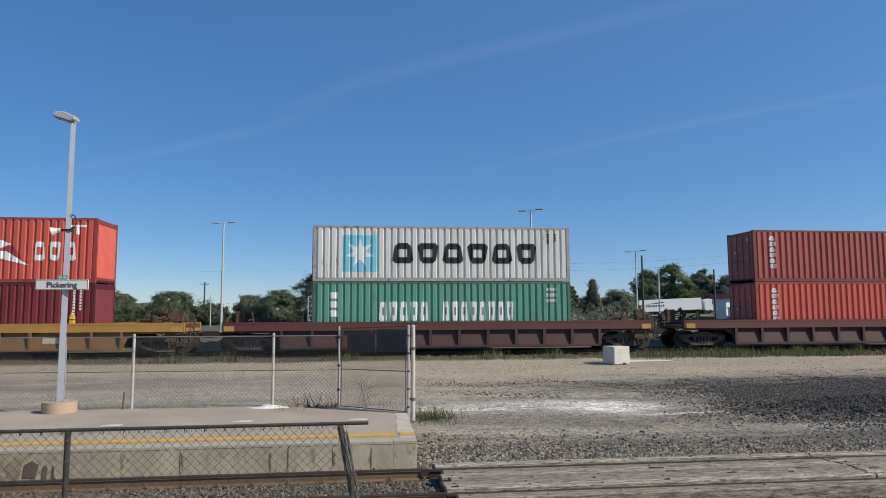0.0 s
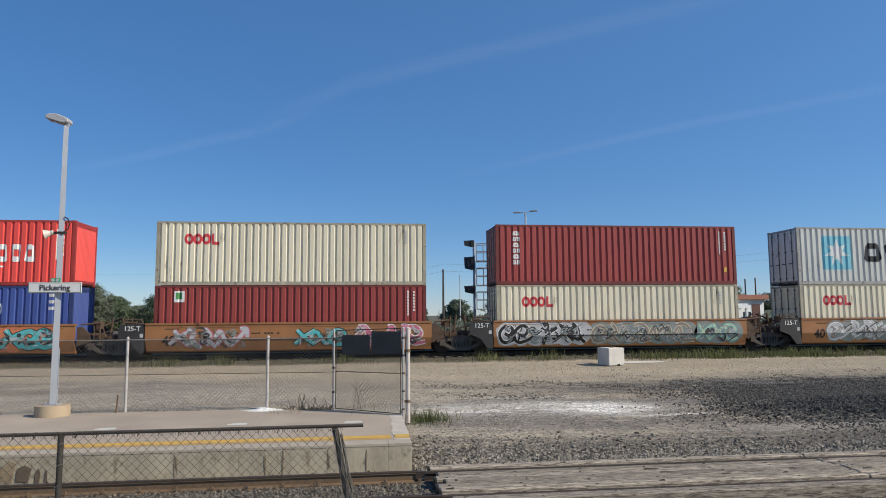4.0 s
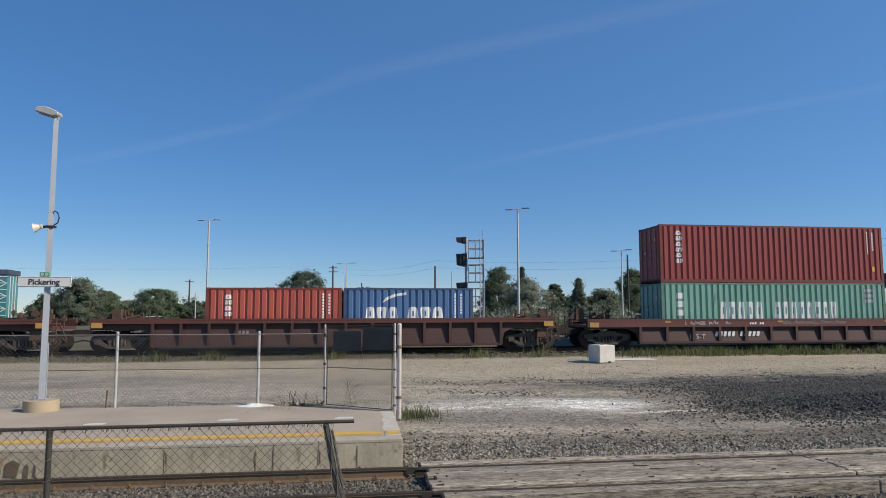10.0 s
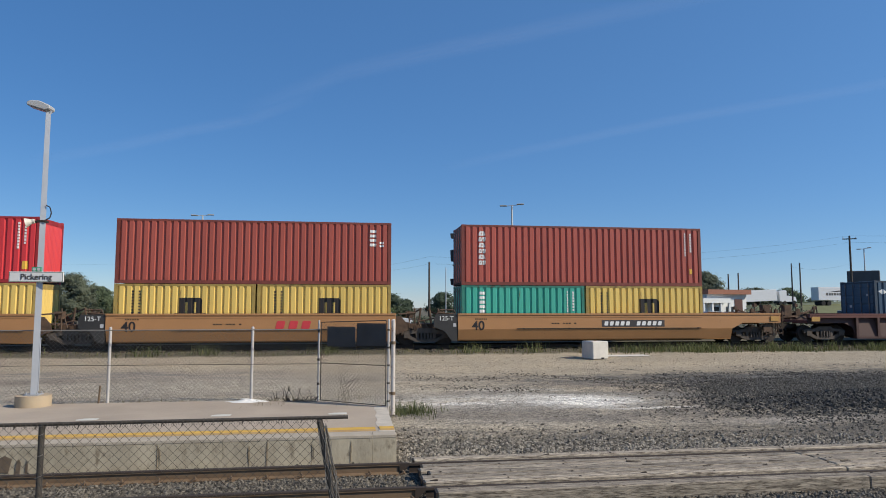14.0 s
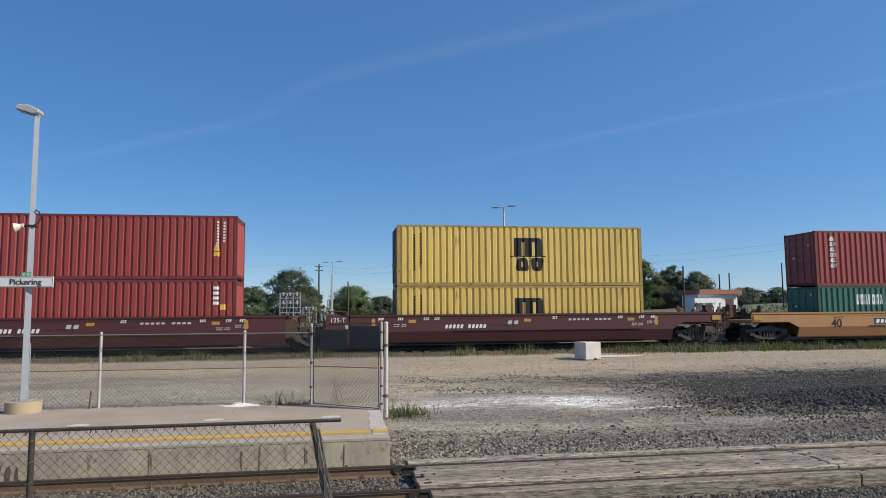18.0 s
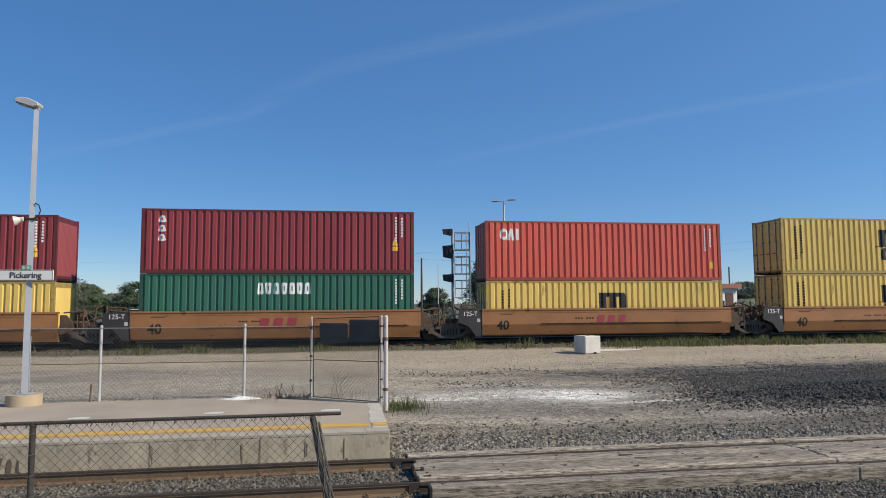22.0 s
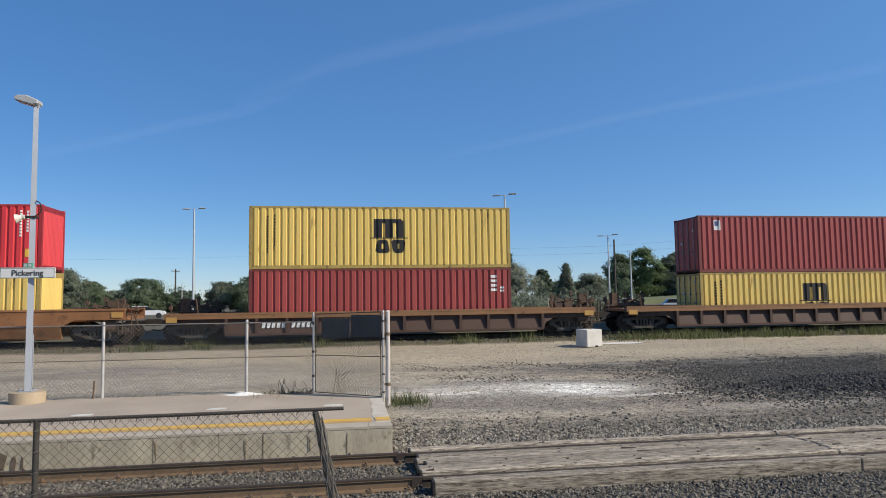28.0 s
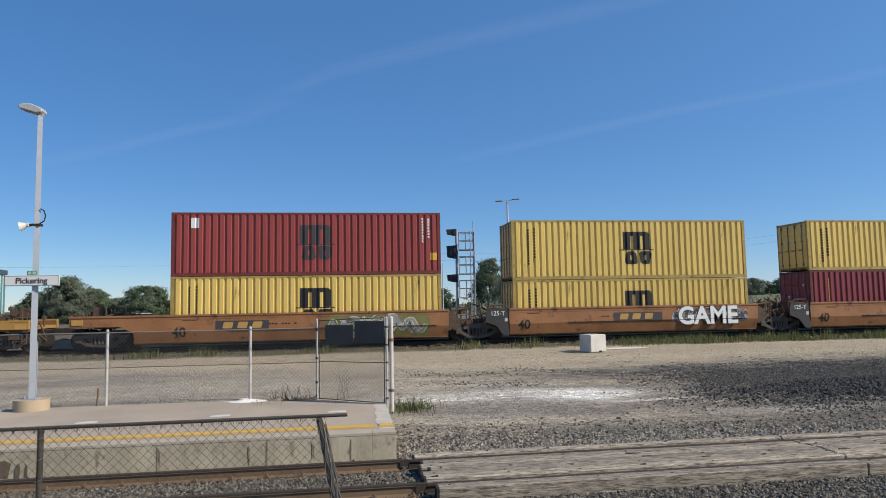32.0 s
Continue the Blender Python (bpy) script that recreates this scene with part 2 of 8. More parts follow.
def side_sheet(bm, length, h, y, out):
    prev = None
    for x, d in pleats(length):
        pair = [bm.verts.new((x, y - out * d, z)) for z in (0.15, h - 0.09)]
        if prev:
            bm.faces.new((prev[0], pair[0], pair[1], prev[1]))
        prev = pair


def end_sheet(bm, x, out, h):
    n, prev = 16, None
    y0, y1 = -FACE + 0.14, FACE - 0.14
    for i in range(n * 4 + 1):
        y = y0 + (y1 - y0) * i / (n * 4)
        d = (0.0, 0.0, 0.03, 0.03)[i % 4]
        pair = [bm.verts.new((x - out * (0.02 + d), y, z)) for z in (0.15, h - 0.1)]
        if prev:
            bm.faces.new((prev[0], pair[0], pair[1], prev[1]))
        prev = pair


def roof_sheet(bm, length, h):
    n = int(length / 0.4)
    prev = None
    for i in range(n * 2 + 1):
        x = 0.05 + (length - 0.1) * i / (n * 2)
        pair = [bm.verts.new((x, y, h - (0.01 if i % 2 else 0.03))) for y in (-FACE + 0.05, FACE - 0.05)]
        if prev:
            bm.faces.new((prev[0], pair[0], pair[1], prev[1]))
        prev = pair


def door_leaf(bm, h):
    """One door: a ribbed panel 1.1 m wide, standing in the x = 0 plane."""
    step = (h - 0.6) / 5
    pts = [(0.02, 0.0), (-0.03, 0.0)]
    for k in range(5):
        z = 0.12 + step * k
        pts += [(-0.03, z), (-0.045, z + 0.02), (-0.045, z + step - 0.12), (-0.03, z + step - 0.1)]
    prism(bm, pts + [(-0.03, h - 0.34), (0.02, h - 0.34)], 0.0, 1.09)


def lock_rod(bm, h):
    rod(bm, (-0.07, 0, -0.02), (-0.07, 0, h - 0.32), 0.022, 6)
    for z in (0.1, h / 2, h - 0.5):
        box(bm, -0.075, -0.04, -0.06, 0.06, z, z + 0.07)
    box(bm, -0.1, -0.07, -0.03, 0.28, 0.85, 0.9)


def casting(bm):
    box(bm, -0.089, 0.089, -0.081, 0.081, -0.059, 0.059)
    bevel(bm, 0.012)
    box(bm, -0.03, 0.03, -0.084, -0.079, -0.035, 0.035)


def marks(polys, length, h, lift=0.006):
    """Painted shapes on the near side sheet. Each polygon is in x along the side and z below the top edge."""
    pts = pleats(length)
    bm = bmesh.new()
    for poly in polys:
        poly = [(x, h - z) for x, z in poly]
        xs = [p[0] for p in poly]
        lo, hi = max(min(xs), 0.16), min(max(xs), length - 0.16)
        cuts = sorted({lo, hi} | {x for x, _ in pts if lo < x < hi} | {p[0] for p in poly if lo < p[0] < hi} | {lo + (hi - lo) * k / 10 for k in range(11)})
        for a, b in zip(cuts, cuts[1:]):
            if b - a < 1e-4:
                continue
            e = (b - a) * 0.001
            ia, ib = crossings(poly, a + e), crossings(poly, b - e)
            if len(ia) != len(ib):
                continue
            ya, yb = -FACE + depth_at(a, pts) - lift, -FACE + depth_at(b, pts) - lift
            for k in range(0, len(ia) - 1, 2):
                v = [bm.verts.new(c) for c in ((a, ya, ia[k]), (b, yb, ib[k]), (b, yb, ib[k + 1]), (a, ya, ia[k + 1]))]
                bm.faces.new(v)
    bmesh.ops.remove_doubles(bm, verts=bm.verts[:], dist=0.0015)
    return bm


def crossings(poly, x):
    zs = []
    for (x0, z0), (x1, z1) in zip(poly, poly[1:] + poly[:1]):
        if (x0 <= x < x1) or (x1 <= x < x0):
            zs.append(z0 + (z1 - z0) * (x - x0) / (x1 - x0))
    return sorted(zs)


def rect(x0, x1, z0, z1):
    return [(x0, z0), (x1, z0), (x1, z1), (x0, z1)]


def bars(x0, x1, z0, z1, n, gap=0.22):
    """A row of n plain blocks with clipped corners."""
    out, w = [], (x1 - x0) / n
    for i in range(n):
        a, b = x0 + i * w, x0 + (i + 1) * w - w * (gap + 0.12)
        c = min(b - a, z1 - z0) * 0.10
        out.append([(a, z0 + c), (a + c, z0), (b - c, z0), (b, z0 + c), (b, z1 - c), (b - c, z1), (a + c, z1), (a, z1 - c)])
    return out


def blocks(x0, x1, z0, z1, n, gap=0.12, lean=0.0, slot=0.34):
    """A row of n plain slotted blocks."""
    out, w = [], (x1 - x0) / n
    for i in range(n):
        a, b = x0 + i * w, x0 + (i + 1) * w - w * gap
        k, h = (b - a), z1 - z0
        c = 0.16 * min(k, h)
        t0, t1 = (0.12 * k, 0.0) if i % 2 == 0 else (0.0, 0.12 * k)
        m = (a + b) / 2
        g = k * slot * 0.25
        outer = [(a + t0, z0 + c), (a + t0 + c, z0), (b - t0 - c, z0), (b - t0, z0 + c), (b - t1, z1 - c), (b - t1 - c, z1), (a + t1 + c, z1), (a + t1, z1 - c)]
        out.append(outer + [outer[0], (m - g, z0 + h * 0.3), (m - g, z1 - h * 0.3), (m + g, z1 - h * 0.3), (m + g, z0 + h * 0.3), (m - g, z0 + h * 0.3)])
    return out


def column(x0, x1, z0, z1, n, gap=0.25):
    h = (z1 - z0) / n
    return [rect(x0, x1, z0 + i * h, z0 + (i + 1 - gap) * h) for i in range(n)]


def star(cx, cz, r, n=7, inner=0.42):
    return [(cx + r * (1 if k % 2 == 0 else inner) * math.sin(math.pi * k / n), cz - r * (1 if k % 2 == 0 else inner) * math.cos(math.pi * k / n)) for k in range(2 * n)]


def ring(cx, cz, rx, rz, hole=0.45):
    outer = [(cx + rx * math.sin(k * math.pi / 8), cz + rz * math.cos(k * math.pi / 8)) for k in range(17)]
    return outer + [(cx + (x - cx) * hole, cz + (z - cz) * hole) for x, z in outer[::-1]]


def wave(x0, x1, zc, amp, thick, periods):
    n = int(12 * periods)
    top = [(x0 + (x1 - x0) * i / n, zc + amp * math.sin(2 * math.pi * periods * i / n)) for i in range(n + 1)]
    return top + [(x, z + thick) for x, z in top[::-1]]


def arch_mark(x0, x1, z0, z1):
    """Three thick stems hanging from one bar, above little feet."""
    w, t = x1 - x0, z0 + 0.2
    return [[(x0, z0), (x0 + w * 0.9, z0), (x1, z0 + 0.1), (x1, z1), (x1 - w * 0.25, z1), (x1 - w * 0.25, t), (x0 + w * 0.64, t), (x0 + w * 0.64, z1), (x0 + w * 0.38, z1), (x0 + w * 0.38, t), (x0 + w * 0.27, t), (x0 + w * 0.27, z1), (x0, z1)],
            rect(x0 - 0.18, x1 + 0.18, z1 + 0.005, z1 + 0.05)]


def codes(length, colour="white", side="right"):
    a = length - 0.62 if side == "right" else 0.72
    return [(colour, column(a, a + 0.09, 0.28, 1.25, 7, 0.3)), (colour, column(a - 0.28, a - 0.20, 0.26, 1.45, 9, 0.3))]


def emblem(kind, length):
    """The painted marks of a container by its kind, as (ink, polygons)."""
    w = "white"
    if kind == "star":
        return [("sky", [rect(1.34, 2.97, 0.45, 2.15)]), (w, [star(2.15, 1.28, 0.72)]), ("black", blocks(3.65, 10.75, 0.80, 1.75, 6, 0.16, 0.10, 0.85)), ("charcoal", column(11.1, 11.18, 0.3, 0.8, 4) + column(11.45, 11.52, 0.3, 0.7, 3))]
    if kind == "flag":
        return [(w, blocks(1.15, 6.5, 1.08, 1.92, 8, 0.26, 0.03, 0.95)), ("dark_red", [[(6.75, 0.65), (7.6, 1.0), (7.2, 1.5), (7.0, 1.9)], [(8.3, 1.3), (8.7, 1.25), (9.2, 2.1), (8.5, 1.8)]]),
                (w, [[(6.55, 0.55), (7.9, 0.9), (8.6, 1.2), (8.0, 1.45), (7.4, 1.35), (7.0, 0.85)], [(6.9, 2.25), (7.3, 1.6), (7.9, 1.55), (8.4, 1.5), (9.4, 2.15), (8.2, 1.85), (7.5, 1.9)]]),
                (w, blocks(9.55, 11.5, 1.08, 1.92, 3, 0.26, 0.0, 0.95)), (w, [rect(11.0, 11.7, 0.32, 0.42), rect(11.3, 11.42, 0.42, 0.75)])]
    if kind == "flag_line":
        return [(w, blocks(1.75, 6.55, 1.08, 1.86, 8, 0.28, 0.03, 1.0)), (w, [[(6.6, 0.65), (7.9, 1.2), (8.6, 1.3), (8.3, 1.55), (8.7, 2.05), (7.6, 1.8), (7.0, 2.2), (7.2, 1.7), (7.6, 1.3)], [(6.55, 0.62), (6.66, 0.62), (7.05, 2.15), (6.95, 2.15)], [(8.5, 1.9), (9.3, 2.05), (8.9, 2.2)]]),
                (w, blocks(9.0, 10.65, 1.08, 1.86, 3, 0.28, 0.0, 1.0)), (w, [rect(11.38, 11.44, 0.4, 1.75)]), (w, column(11.6, 11.7, 0.45, 1.7, 5, 0.5)), ("yellow", [rect(11.55, 11.7, 1.25, 1.4)])]
    if kind == "shipping":
        return [(w, blocks(3.05, 5.45, 0.94, 1.84, 5, 0.24, 0.0, 0.55)), (w, blocks(6.0, 9.5, 0.94, 1.84, 8, 0.26, 0.0, 0.55)), (w, column(0.78, 1.15, 0.5, 1.75, 3, 0.3)), ("silver", column(11.0, 11.5, 0.3, 1.1, 3, 0.4))]
    if kind == "rings":
        return [("red", [ring(1.42, 0.8, 0.2, 0.25), ring(1.80, 0.8, 0.2, 0.25), ring(2.18, 0.8, 0.2, 0.25), rect(2.42, 2.52, 0.55, 1.05), rect(2.52, 2.75, 0.92, 1.05)]), ("silver", column(11.2, 11.3, 0.35, 1.0, 5, 0.4))]
    if kind == "rings20":
        return [("red", [ring(1.05, 0.62, 0.2, 0.25), ring(1.43, 0.62, 0.2, 0.25), ring(1.81, 0.62, 0.2, 0.25), rect(2.05, 2.15, 0.37, 0.87), rect(2.15, 2.35, 0.75, 0.87)])]
    if kind == "six_down":
        return [(w, sum((blocks(0.82, 1.20, 0.32 + k * 0.28, 0.53 + k * 0.28, 2 if k % 2 else 1, 0.10, 0.0, 0.3) for k in range(6)), []))] + codes(length) + [("yellow", [rect(length - 0.66, length - 0.52, 2.05, 2.3)])]
    if kind == "four_down":
        return [(w, sum((blocks(0.82, 1.18, 0.32 + k * 0.26, 0.51 + k * 0.26, 2 if k % 2 else 1, 0.10, 0.0, 0.3) for k in range(4)), []))] + codes(length)
    if kind == "three_down":
        return [(w, sum((blocks(0.72, 1.05, 0.32 + k * 0.42, 0.62 + k * 0.42, 1, 0.0, 0.02, 0.4) for k in range(3)), []))] + codes(length) + [("yellow", [[(length - 1.05, 1.6), (length - 0.75, 1.6), (length - 0.9, 1.2)], rect(length - 1.05, length - 0.75, 1.65, 1.85)])]
    if kind == "capital":
        a, b = (5.05, 7.5) if length > 8 else (2.2, 3.8)
        return [(w, blocks(a, b, 0.42, 0.95, 7, 0.2, 0.0, 0.36))] + codes(length)
    if kind == "slant":
        return [(w, [ring(0.92, 0.66, 0.22, 0.28), [(1.05, 0.95), (1.22, 0.38), (1.34, 0.38), (1.44, 0.95), (1.3, 0.95), (1.26, 0.6), (1.2, 0.95)], rect(1.5, 1.64, 0.38, 0.95)])] + codes(length) + [("yellow", [rect(length - 0.66, length - 0.44, 1.95, 2.3)])]
    if kind == "arch":
        return [("black", arch_mark(5.65, 7.05, 0.58, 1.45)), ("black", blocks(5.72, 7.2, 1.55, 2.18, 2, 0.1, 0.0, 0.3)), ("black", column(0.78, 0.86, 0.45, 2.2, 13, 0.3) + column(1.1, 1.17, 0.4, 1.9, 10, 0.35))]
    if kind == "arch_dark":
        return [("charcoal", arch_mark(5.65, 7.05, 0.58, 1.45)), ("charcoal", blocks(5.72, 7.2, 1.55, 2.18, 2, 0.1, 0.0, 0.3)), (w, [rect(0.85, 1.2, 0.25, 0.72)])] + codes(length) + [("yellow", [rect(length - 0.5, length - 0.2, 1.9, 2.25)])]
    if kind == "arch_yellow":
        return [("ochre", arch_mark(5.65, 7.05, 0.58, 1.9))] + codes(length) + [("yellow", [rect(length - 1.2, length - 0.9, 1.5, 1.75)]), ("ochre", column(1.0, 1.1, 0.4, 1.8, 8))]
    if kind == "arch20":
        return [("black", arch_mark(2.75, 3.75, 0.62, 1.3)), ("black", column(0.75, 0.83, 0.3, 1.5, 9, 0.3) + column(1.05, 1.12, 0.3, 1.5, 9, 0.35))]
    if kind == "arch20_low":
        return [("black", arch_mark(2.75, 3.65, 0.68, 1.28)), ("black", bars(2.75, 3.75, 1.38, 1.8, 2, 0.08)), ("black", column(0.75, 0.83, 0.3, 1.5, 9, 0.3))]
    if kind == "beacon":
        return [("black", [rect(0.72, 1.98, 0.2, 0.78)]), ("yellow", [rect(1.3, 1.95, 0.24, 0.42)]), (w, [rect(0.78, 0.86, 0.25, 0.73)] + bars(0.98, 1.9, 0.48, 0.7, 5, 0.2))] + codes(length) + [("yellow", [rect(length - 0.5, length - 0.3, 1.7, 2.1)])]
    if kind == "beacon_green":
        return [("black", [rect(0.6, 1.9, 0.3, 0.85)]), ("green", [rect(1.1, 1.86, 0.34, 0.5)]), (w, [rect(0.66, 0.74, 0.34, 0.8)] + bars(0.85, 1.8, 0.52, 0.78, 5, 0.2))] + codes(length)
    if kind == "arc20":
        return [(w, blocks(1.0, 2.55, 0.88, 1.5, 3, 0.1, 0.0, 0.3)), (w, blocks(2.95, 4.7, 0.88, 1.5, 3, 0.1, 0.0, 0.3)), (w, [[(1.75, 0.72), (1.95, 0.45), (2.35, 0.28), (2.9, 0.2), (2.9, 0.32), (2.4, 0.4), (2.05, 0.55)]])] + codes(length)
    if kind == "horse":
        return [(w, [[(0.2, 0.55), (0.5, 0.42), (0.7, 0.62), (0.45, 0.72)], [(0.75, 0.6), (0.95, 0.35), (1.15, 0.5), (1.05, 0.75)]] + blocks(1.45, 2.95, 0.42, 0.72, 6, 0.25, 0.0, 0.36)), ("white", column(11.35, 11.42, 0.6, 1.9, 5, 0.4)), ("yellow", [rect(11.6, 11.72, 0.9, 1.5), [(11.4, 1.95), (11.75, 1.95), (11.58, 1.7)]])]
    if kind == "script":
        return [(w, [ring(4.0, 0.75, 0.42, 0.4, 0.75), wave(3.55, 4.4, 1.35, 0.12, 0.1, 1), wave(4.4, 9.0, 1.05, 0.22, 0.13, 7), rect(5.35, 5.47, 0.35, 1.8), rect(7.55, 7.66, 0.55, 1.2), ring(9.05, 1.0, 0.25, 0.3, 0.7)]), ("silver", column(11.2, 11.6, 0.35, 1.2, 3, 0.5))]
    if kind == "panel_white":
        return [(w, [rect(0.85, 1.25, 0.3, 1.9)]), ("navy_ink", [rect(0.9, 1.2, 0.4, 0.7)])] + [("silver", column(11.2, 11.5, 0.3, 0.9, 3, 0.4))]
    if kind == "small_logo":
        return [(w, [rect(0.85, 1.22, 0.25, 0.75)]), ("navy_ink", [rect(0.9, 1.12, 0.3, 0.55)])] + codes(length) + [("yellow", [rect(length - 0.5, length - 0.3, 1.8, 2.1)])]
    if kind == "green_logo":
        return [(w, [rect(0.85, 1.3, 0.25, 0.75)]), ("green", [rect(0.92, 1.2, 0.32, 0.62)])] + codes(length)
    if kind == "smudge":
        return [("charcoal_fade", [rect(5.2, 5.7, 0.9, 2.4), rect(6.2, 6.6, 1.3, 2.3), rect(9.4, 10.4, 0.5, 2.3)]), (w, column(0.85, 1.0, 0.4, 2.2, 5, 0.5) + column(11.3, 11.6, 0.3, 1.2, 4, 0.5))]
    if kind == "patch_code":
        return [(w, column(length - 1.0, length - 0.7, 0.35, 1.2, 4, 0.4) + column(length - 0.55, length - 0.35, 0.9, 1.2, 2, 0.4))]
    if kind == "tall_codes":
        return [(w, column(0.85, 1.15, 0.3, 2.0, 8, 0.35))] + codes(length)
    if kind == "yellow_column":
        return [("yellow", column(0.75, 1.1, 0.3, 2.0, 6, 0.35)), (w, column(length - 1.0, length - 0.75, 0.3, 1.2, 4, 0.4)), ("yellow", [rect(length - 0.7, length - 0.45, 1.1, 1.35)])]
    return codes(length)


INK["navy_ink"] = mat("ink_navy", (0.05, 0.07, 0.20), rough=0.6, bump=0)
INK["charcoal_fade"] = mat("ink_soot", (0.085, 0.03, 0.028), rough=0.8, vary=0.3, bump=0)
COLOUR_WORDS = {
    "maroon": "deep maroon", "brown_red": "brownish red", "orange_red": "faded orange-red", "crimson": "dark crimson", "dull_orange": "sun-dulled orange-red", "bright_red": "bright red", "flag_red": "scarlet", "pink_red": "sun-bleached pinkish red",
    "dark_maroon": "dark wine-red", "yellow": "mustard yellow", "cream": "cream", "pale_grey": "light grey", "white_grey": "off-white", "sea_green": "weathered sea-green", "pale_sea_green": "pale weathered sea-green", "teal": "teal green",
    "dark_green": "dark green", "blue": "medium blue", "navy": "navy blue", "steel_blue": "steel blue",
}
MARK_WORDS = {
    "star": "with black block marks and a star emblem", "flag": "with white marks and a pennant", "flag_line": "with white marks and a pennant outline", "shipping": "with large white block marks",
    "rings": "with a small red mark", "rings20": "with a small red mark", "six_down": "with a column of white marks", "four_down": "with a column of white marks", "three_down": "with three white marks down its side",
    "capital": "with a row of small white marks", "slant": "with a white corner emblem", "arch": "with a black arched emblem", "arch_dark": "with a dark arched emblem", "arch_yellow": "with a yellow arched emblem",
    "arch20": "with a black arched emblem", "arch20_low": "with a black arched emblem", "beacon": "with a black and yellow plate mark", "beacon_green": "with a black and green plate mark", "arc20": "with bold white marks and an arc",
    "horse": "with white marks near its end", "script": "with sweeping white script", "panel_white": "with a white upright panel", "small_logo": "with a small white corner mark", "green_logo": "with a small green corner mark",
    "smudge": "with sooty smears", "patch_code": "with small code marks", "tall_codes": "with a column of white code marks", "yellow_column": "with a yellow code column",
}
MOVING = []


def fitting(words, more):
    return words + " " + more if len((words + " " + more).split()) <= 12 else words


def container(x, z, length, h, colour, kind, where):
    """A corrugated steel shipping container whose left bottom edge lies at x along the train."""
    size = "forty-foot" if length > 8 else "twenty-foot"
    c = thing("shipping_container", fitting(f"{COLOUR_WORDS[colour]} {size} container {MARK_WORDS.get(kind, 'with plain sides')}", where), "container", "containers on the train", pose(x, RAIL_Y, z))
    paint, rail = PAINT[colour], PAINT_WORN[colour]
    k = (length, h, colour)
    part("side_panel", shared(("side_panel", -1, *k), paint, side_sheet, length, h, -FACE, -1), None, c)
    part("side_panel", shared(("side_panel", 1, *k), paint, side_sheet, length, h, FACE, 1), None, c)
    part("roof", shared(("roof", *k), paint, roof_sheet, length, h), None, c)
    part("floor", shared(("floor", *k), M_UNDER, lambda bm: box(bm, 0.02, length - 0.02, -FACE + 0.03, FACE - 0.03, 0.03, 0.13)), None, c)
    part("end_wall", shared(("end_wall", *k), paint, end_sheet, length, 1, h), None, c)
    for y in (-FACE, FACE - 0.06):
        part("top_rail", shared(("top_rail", y < 0, *k), rail, lambda bm: box(bm, 0.1, length - 0.1, y, y + 0.06, h - 0.10, h - 0.005)), None, c)
        part("bottom_rail", shared(("bottom_rail", y < 0, *k), rail, lambda bm: box(bm, 0.1, length - 0.1, y, y + 0.06, 0.005, 0.16)), None, c)
    for x0 in (0.0, length - 0.15):
        for y0 in (-FACE, FACE - 0.14):
            part("corner_post", shared(("corner_post", x0 < 1, y0 < 0, *k), rail, lambda bm: box(bm, x0 + 0.002, x0 + 0.148, y0 + 0.002, y0 + 0.138, 0.11, h - 0.11)), None, c)
        for zz in (0.14, h - 0.14):
            part("end_rail", shared(("end_rail", colour), rail, lambda bm: box(bm, 0.01, 0.12, -FACE + 0.1, FACE - 0.1, -0.11, 0.11)), None, c, at=pose(x0 + 0.01, 0, zz))
    for xx in (0.087, length - 0.087):
        for y in (-FACE + 0.079, FACE - 0.079):
            for zz in (0.059, h - 0.059):
                part("corner_casting", shared(("corner_casting", colour), rail, casting), None, c, at=pose(xx, y, zz))
    for y in (-FACE + 0.13, 0.005):
        d = part("door", shared(("door", h, colour), paint, door_leaf, h), None, c, at=pose(0.03, y, 0.2))
        for yy in (0.25, 0.8):
            part("lock_rod", shared(("lock_rod", h), M_BAR, lock_rod, h), None, d, at=pose(0, yy, 0))
    small = {}
    for n, (ink, polys) in enumerate(emblem(kind, length)):
        word = f"{ink.replace('_ink', '').replace('_fade', '').replace('_', ' ')} painted mark"
        for j, poly in enumerate(polys):
            xs, zs = [p[0] for p in poly], [p[1] for p in poly]
            if (max(xs) - min(xs)) * (max(zs) - min(zs)) < 0.05:
                small.setdefault(ink, []).append(poly)
                continue
            key = ("mark", kind, n, j, length, h)
            if key not in SHARED:
                SHARED[key] = mesh_of(marks([poly], length, h, 0.006 + 0.003 * n), INK[ink], "painted_mark")
            part("painted_mark", SHARED[key], None, c, label=word)
    for ink, polys in small.items():
        key = ("codes", kind, ink, length, h)
        if key not in SHARED:
            SHARED[key] = mesh_of(marks(polys, length, h, 0.018), INK[ink], "stencilled_code")
        part("stencilled_code", SHARED[key], None, c)["kind"] = "stuff"
    # code plates on the doors
    for a, b in ((0.3, 2.1), (1.5, 1.5)):
        part("door_plate", shared(("door_plate",), INK["silver"], lambda bm: box(bm, -0.012, 0, 0, 0.16, 0, 0.12)), None, c, at=pose(-0.018, -FACE + 0.1 + a, b))
    MOVING.append((c, x, z))
    return c


# ---- well cars ----
KNEE, SLANT = 0.74, 0.34

def wheel(bm):
    rod(bm, (0, -0.065, 0), (0, 0.065, 0), 0.42, 20)
    rod(bm, (0, 0.06, 0), (0, 0.09, 0), 0.455, 20)
    rod(bm, (0, -0.09, 0), (0, -0.06, 0), 0.13, 10)


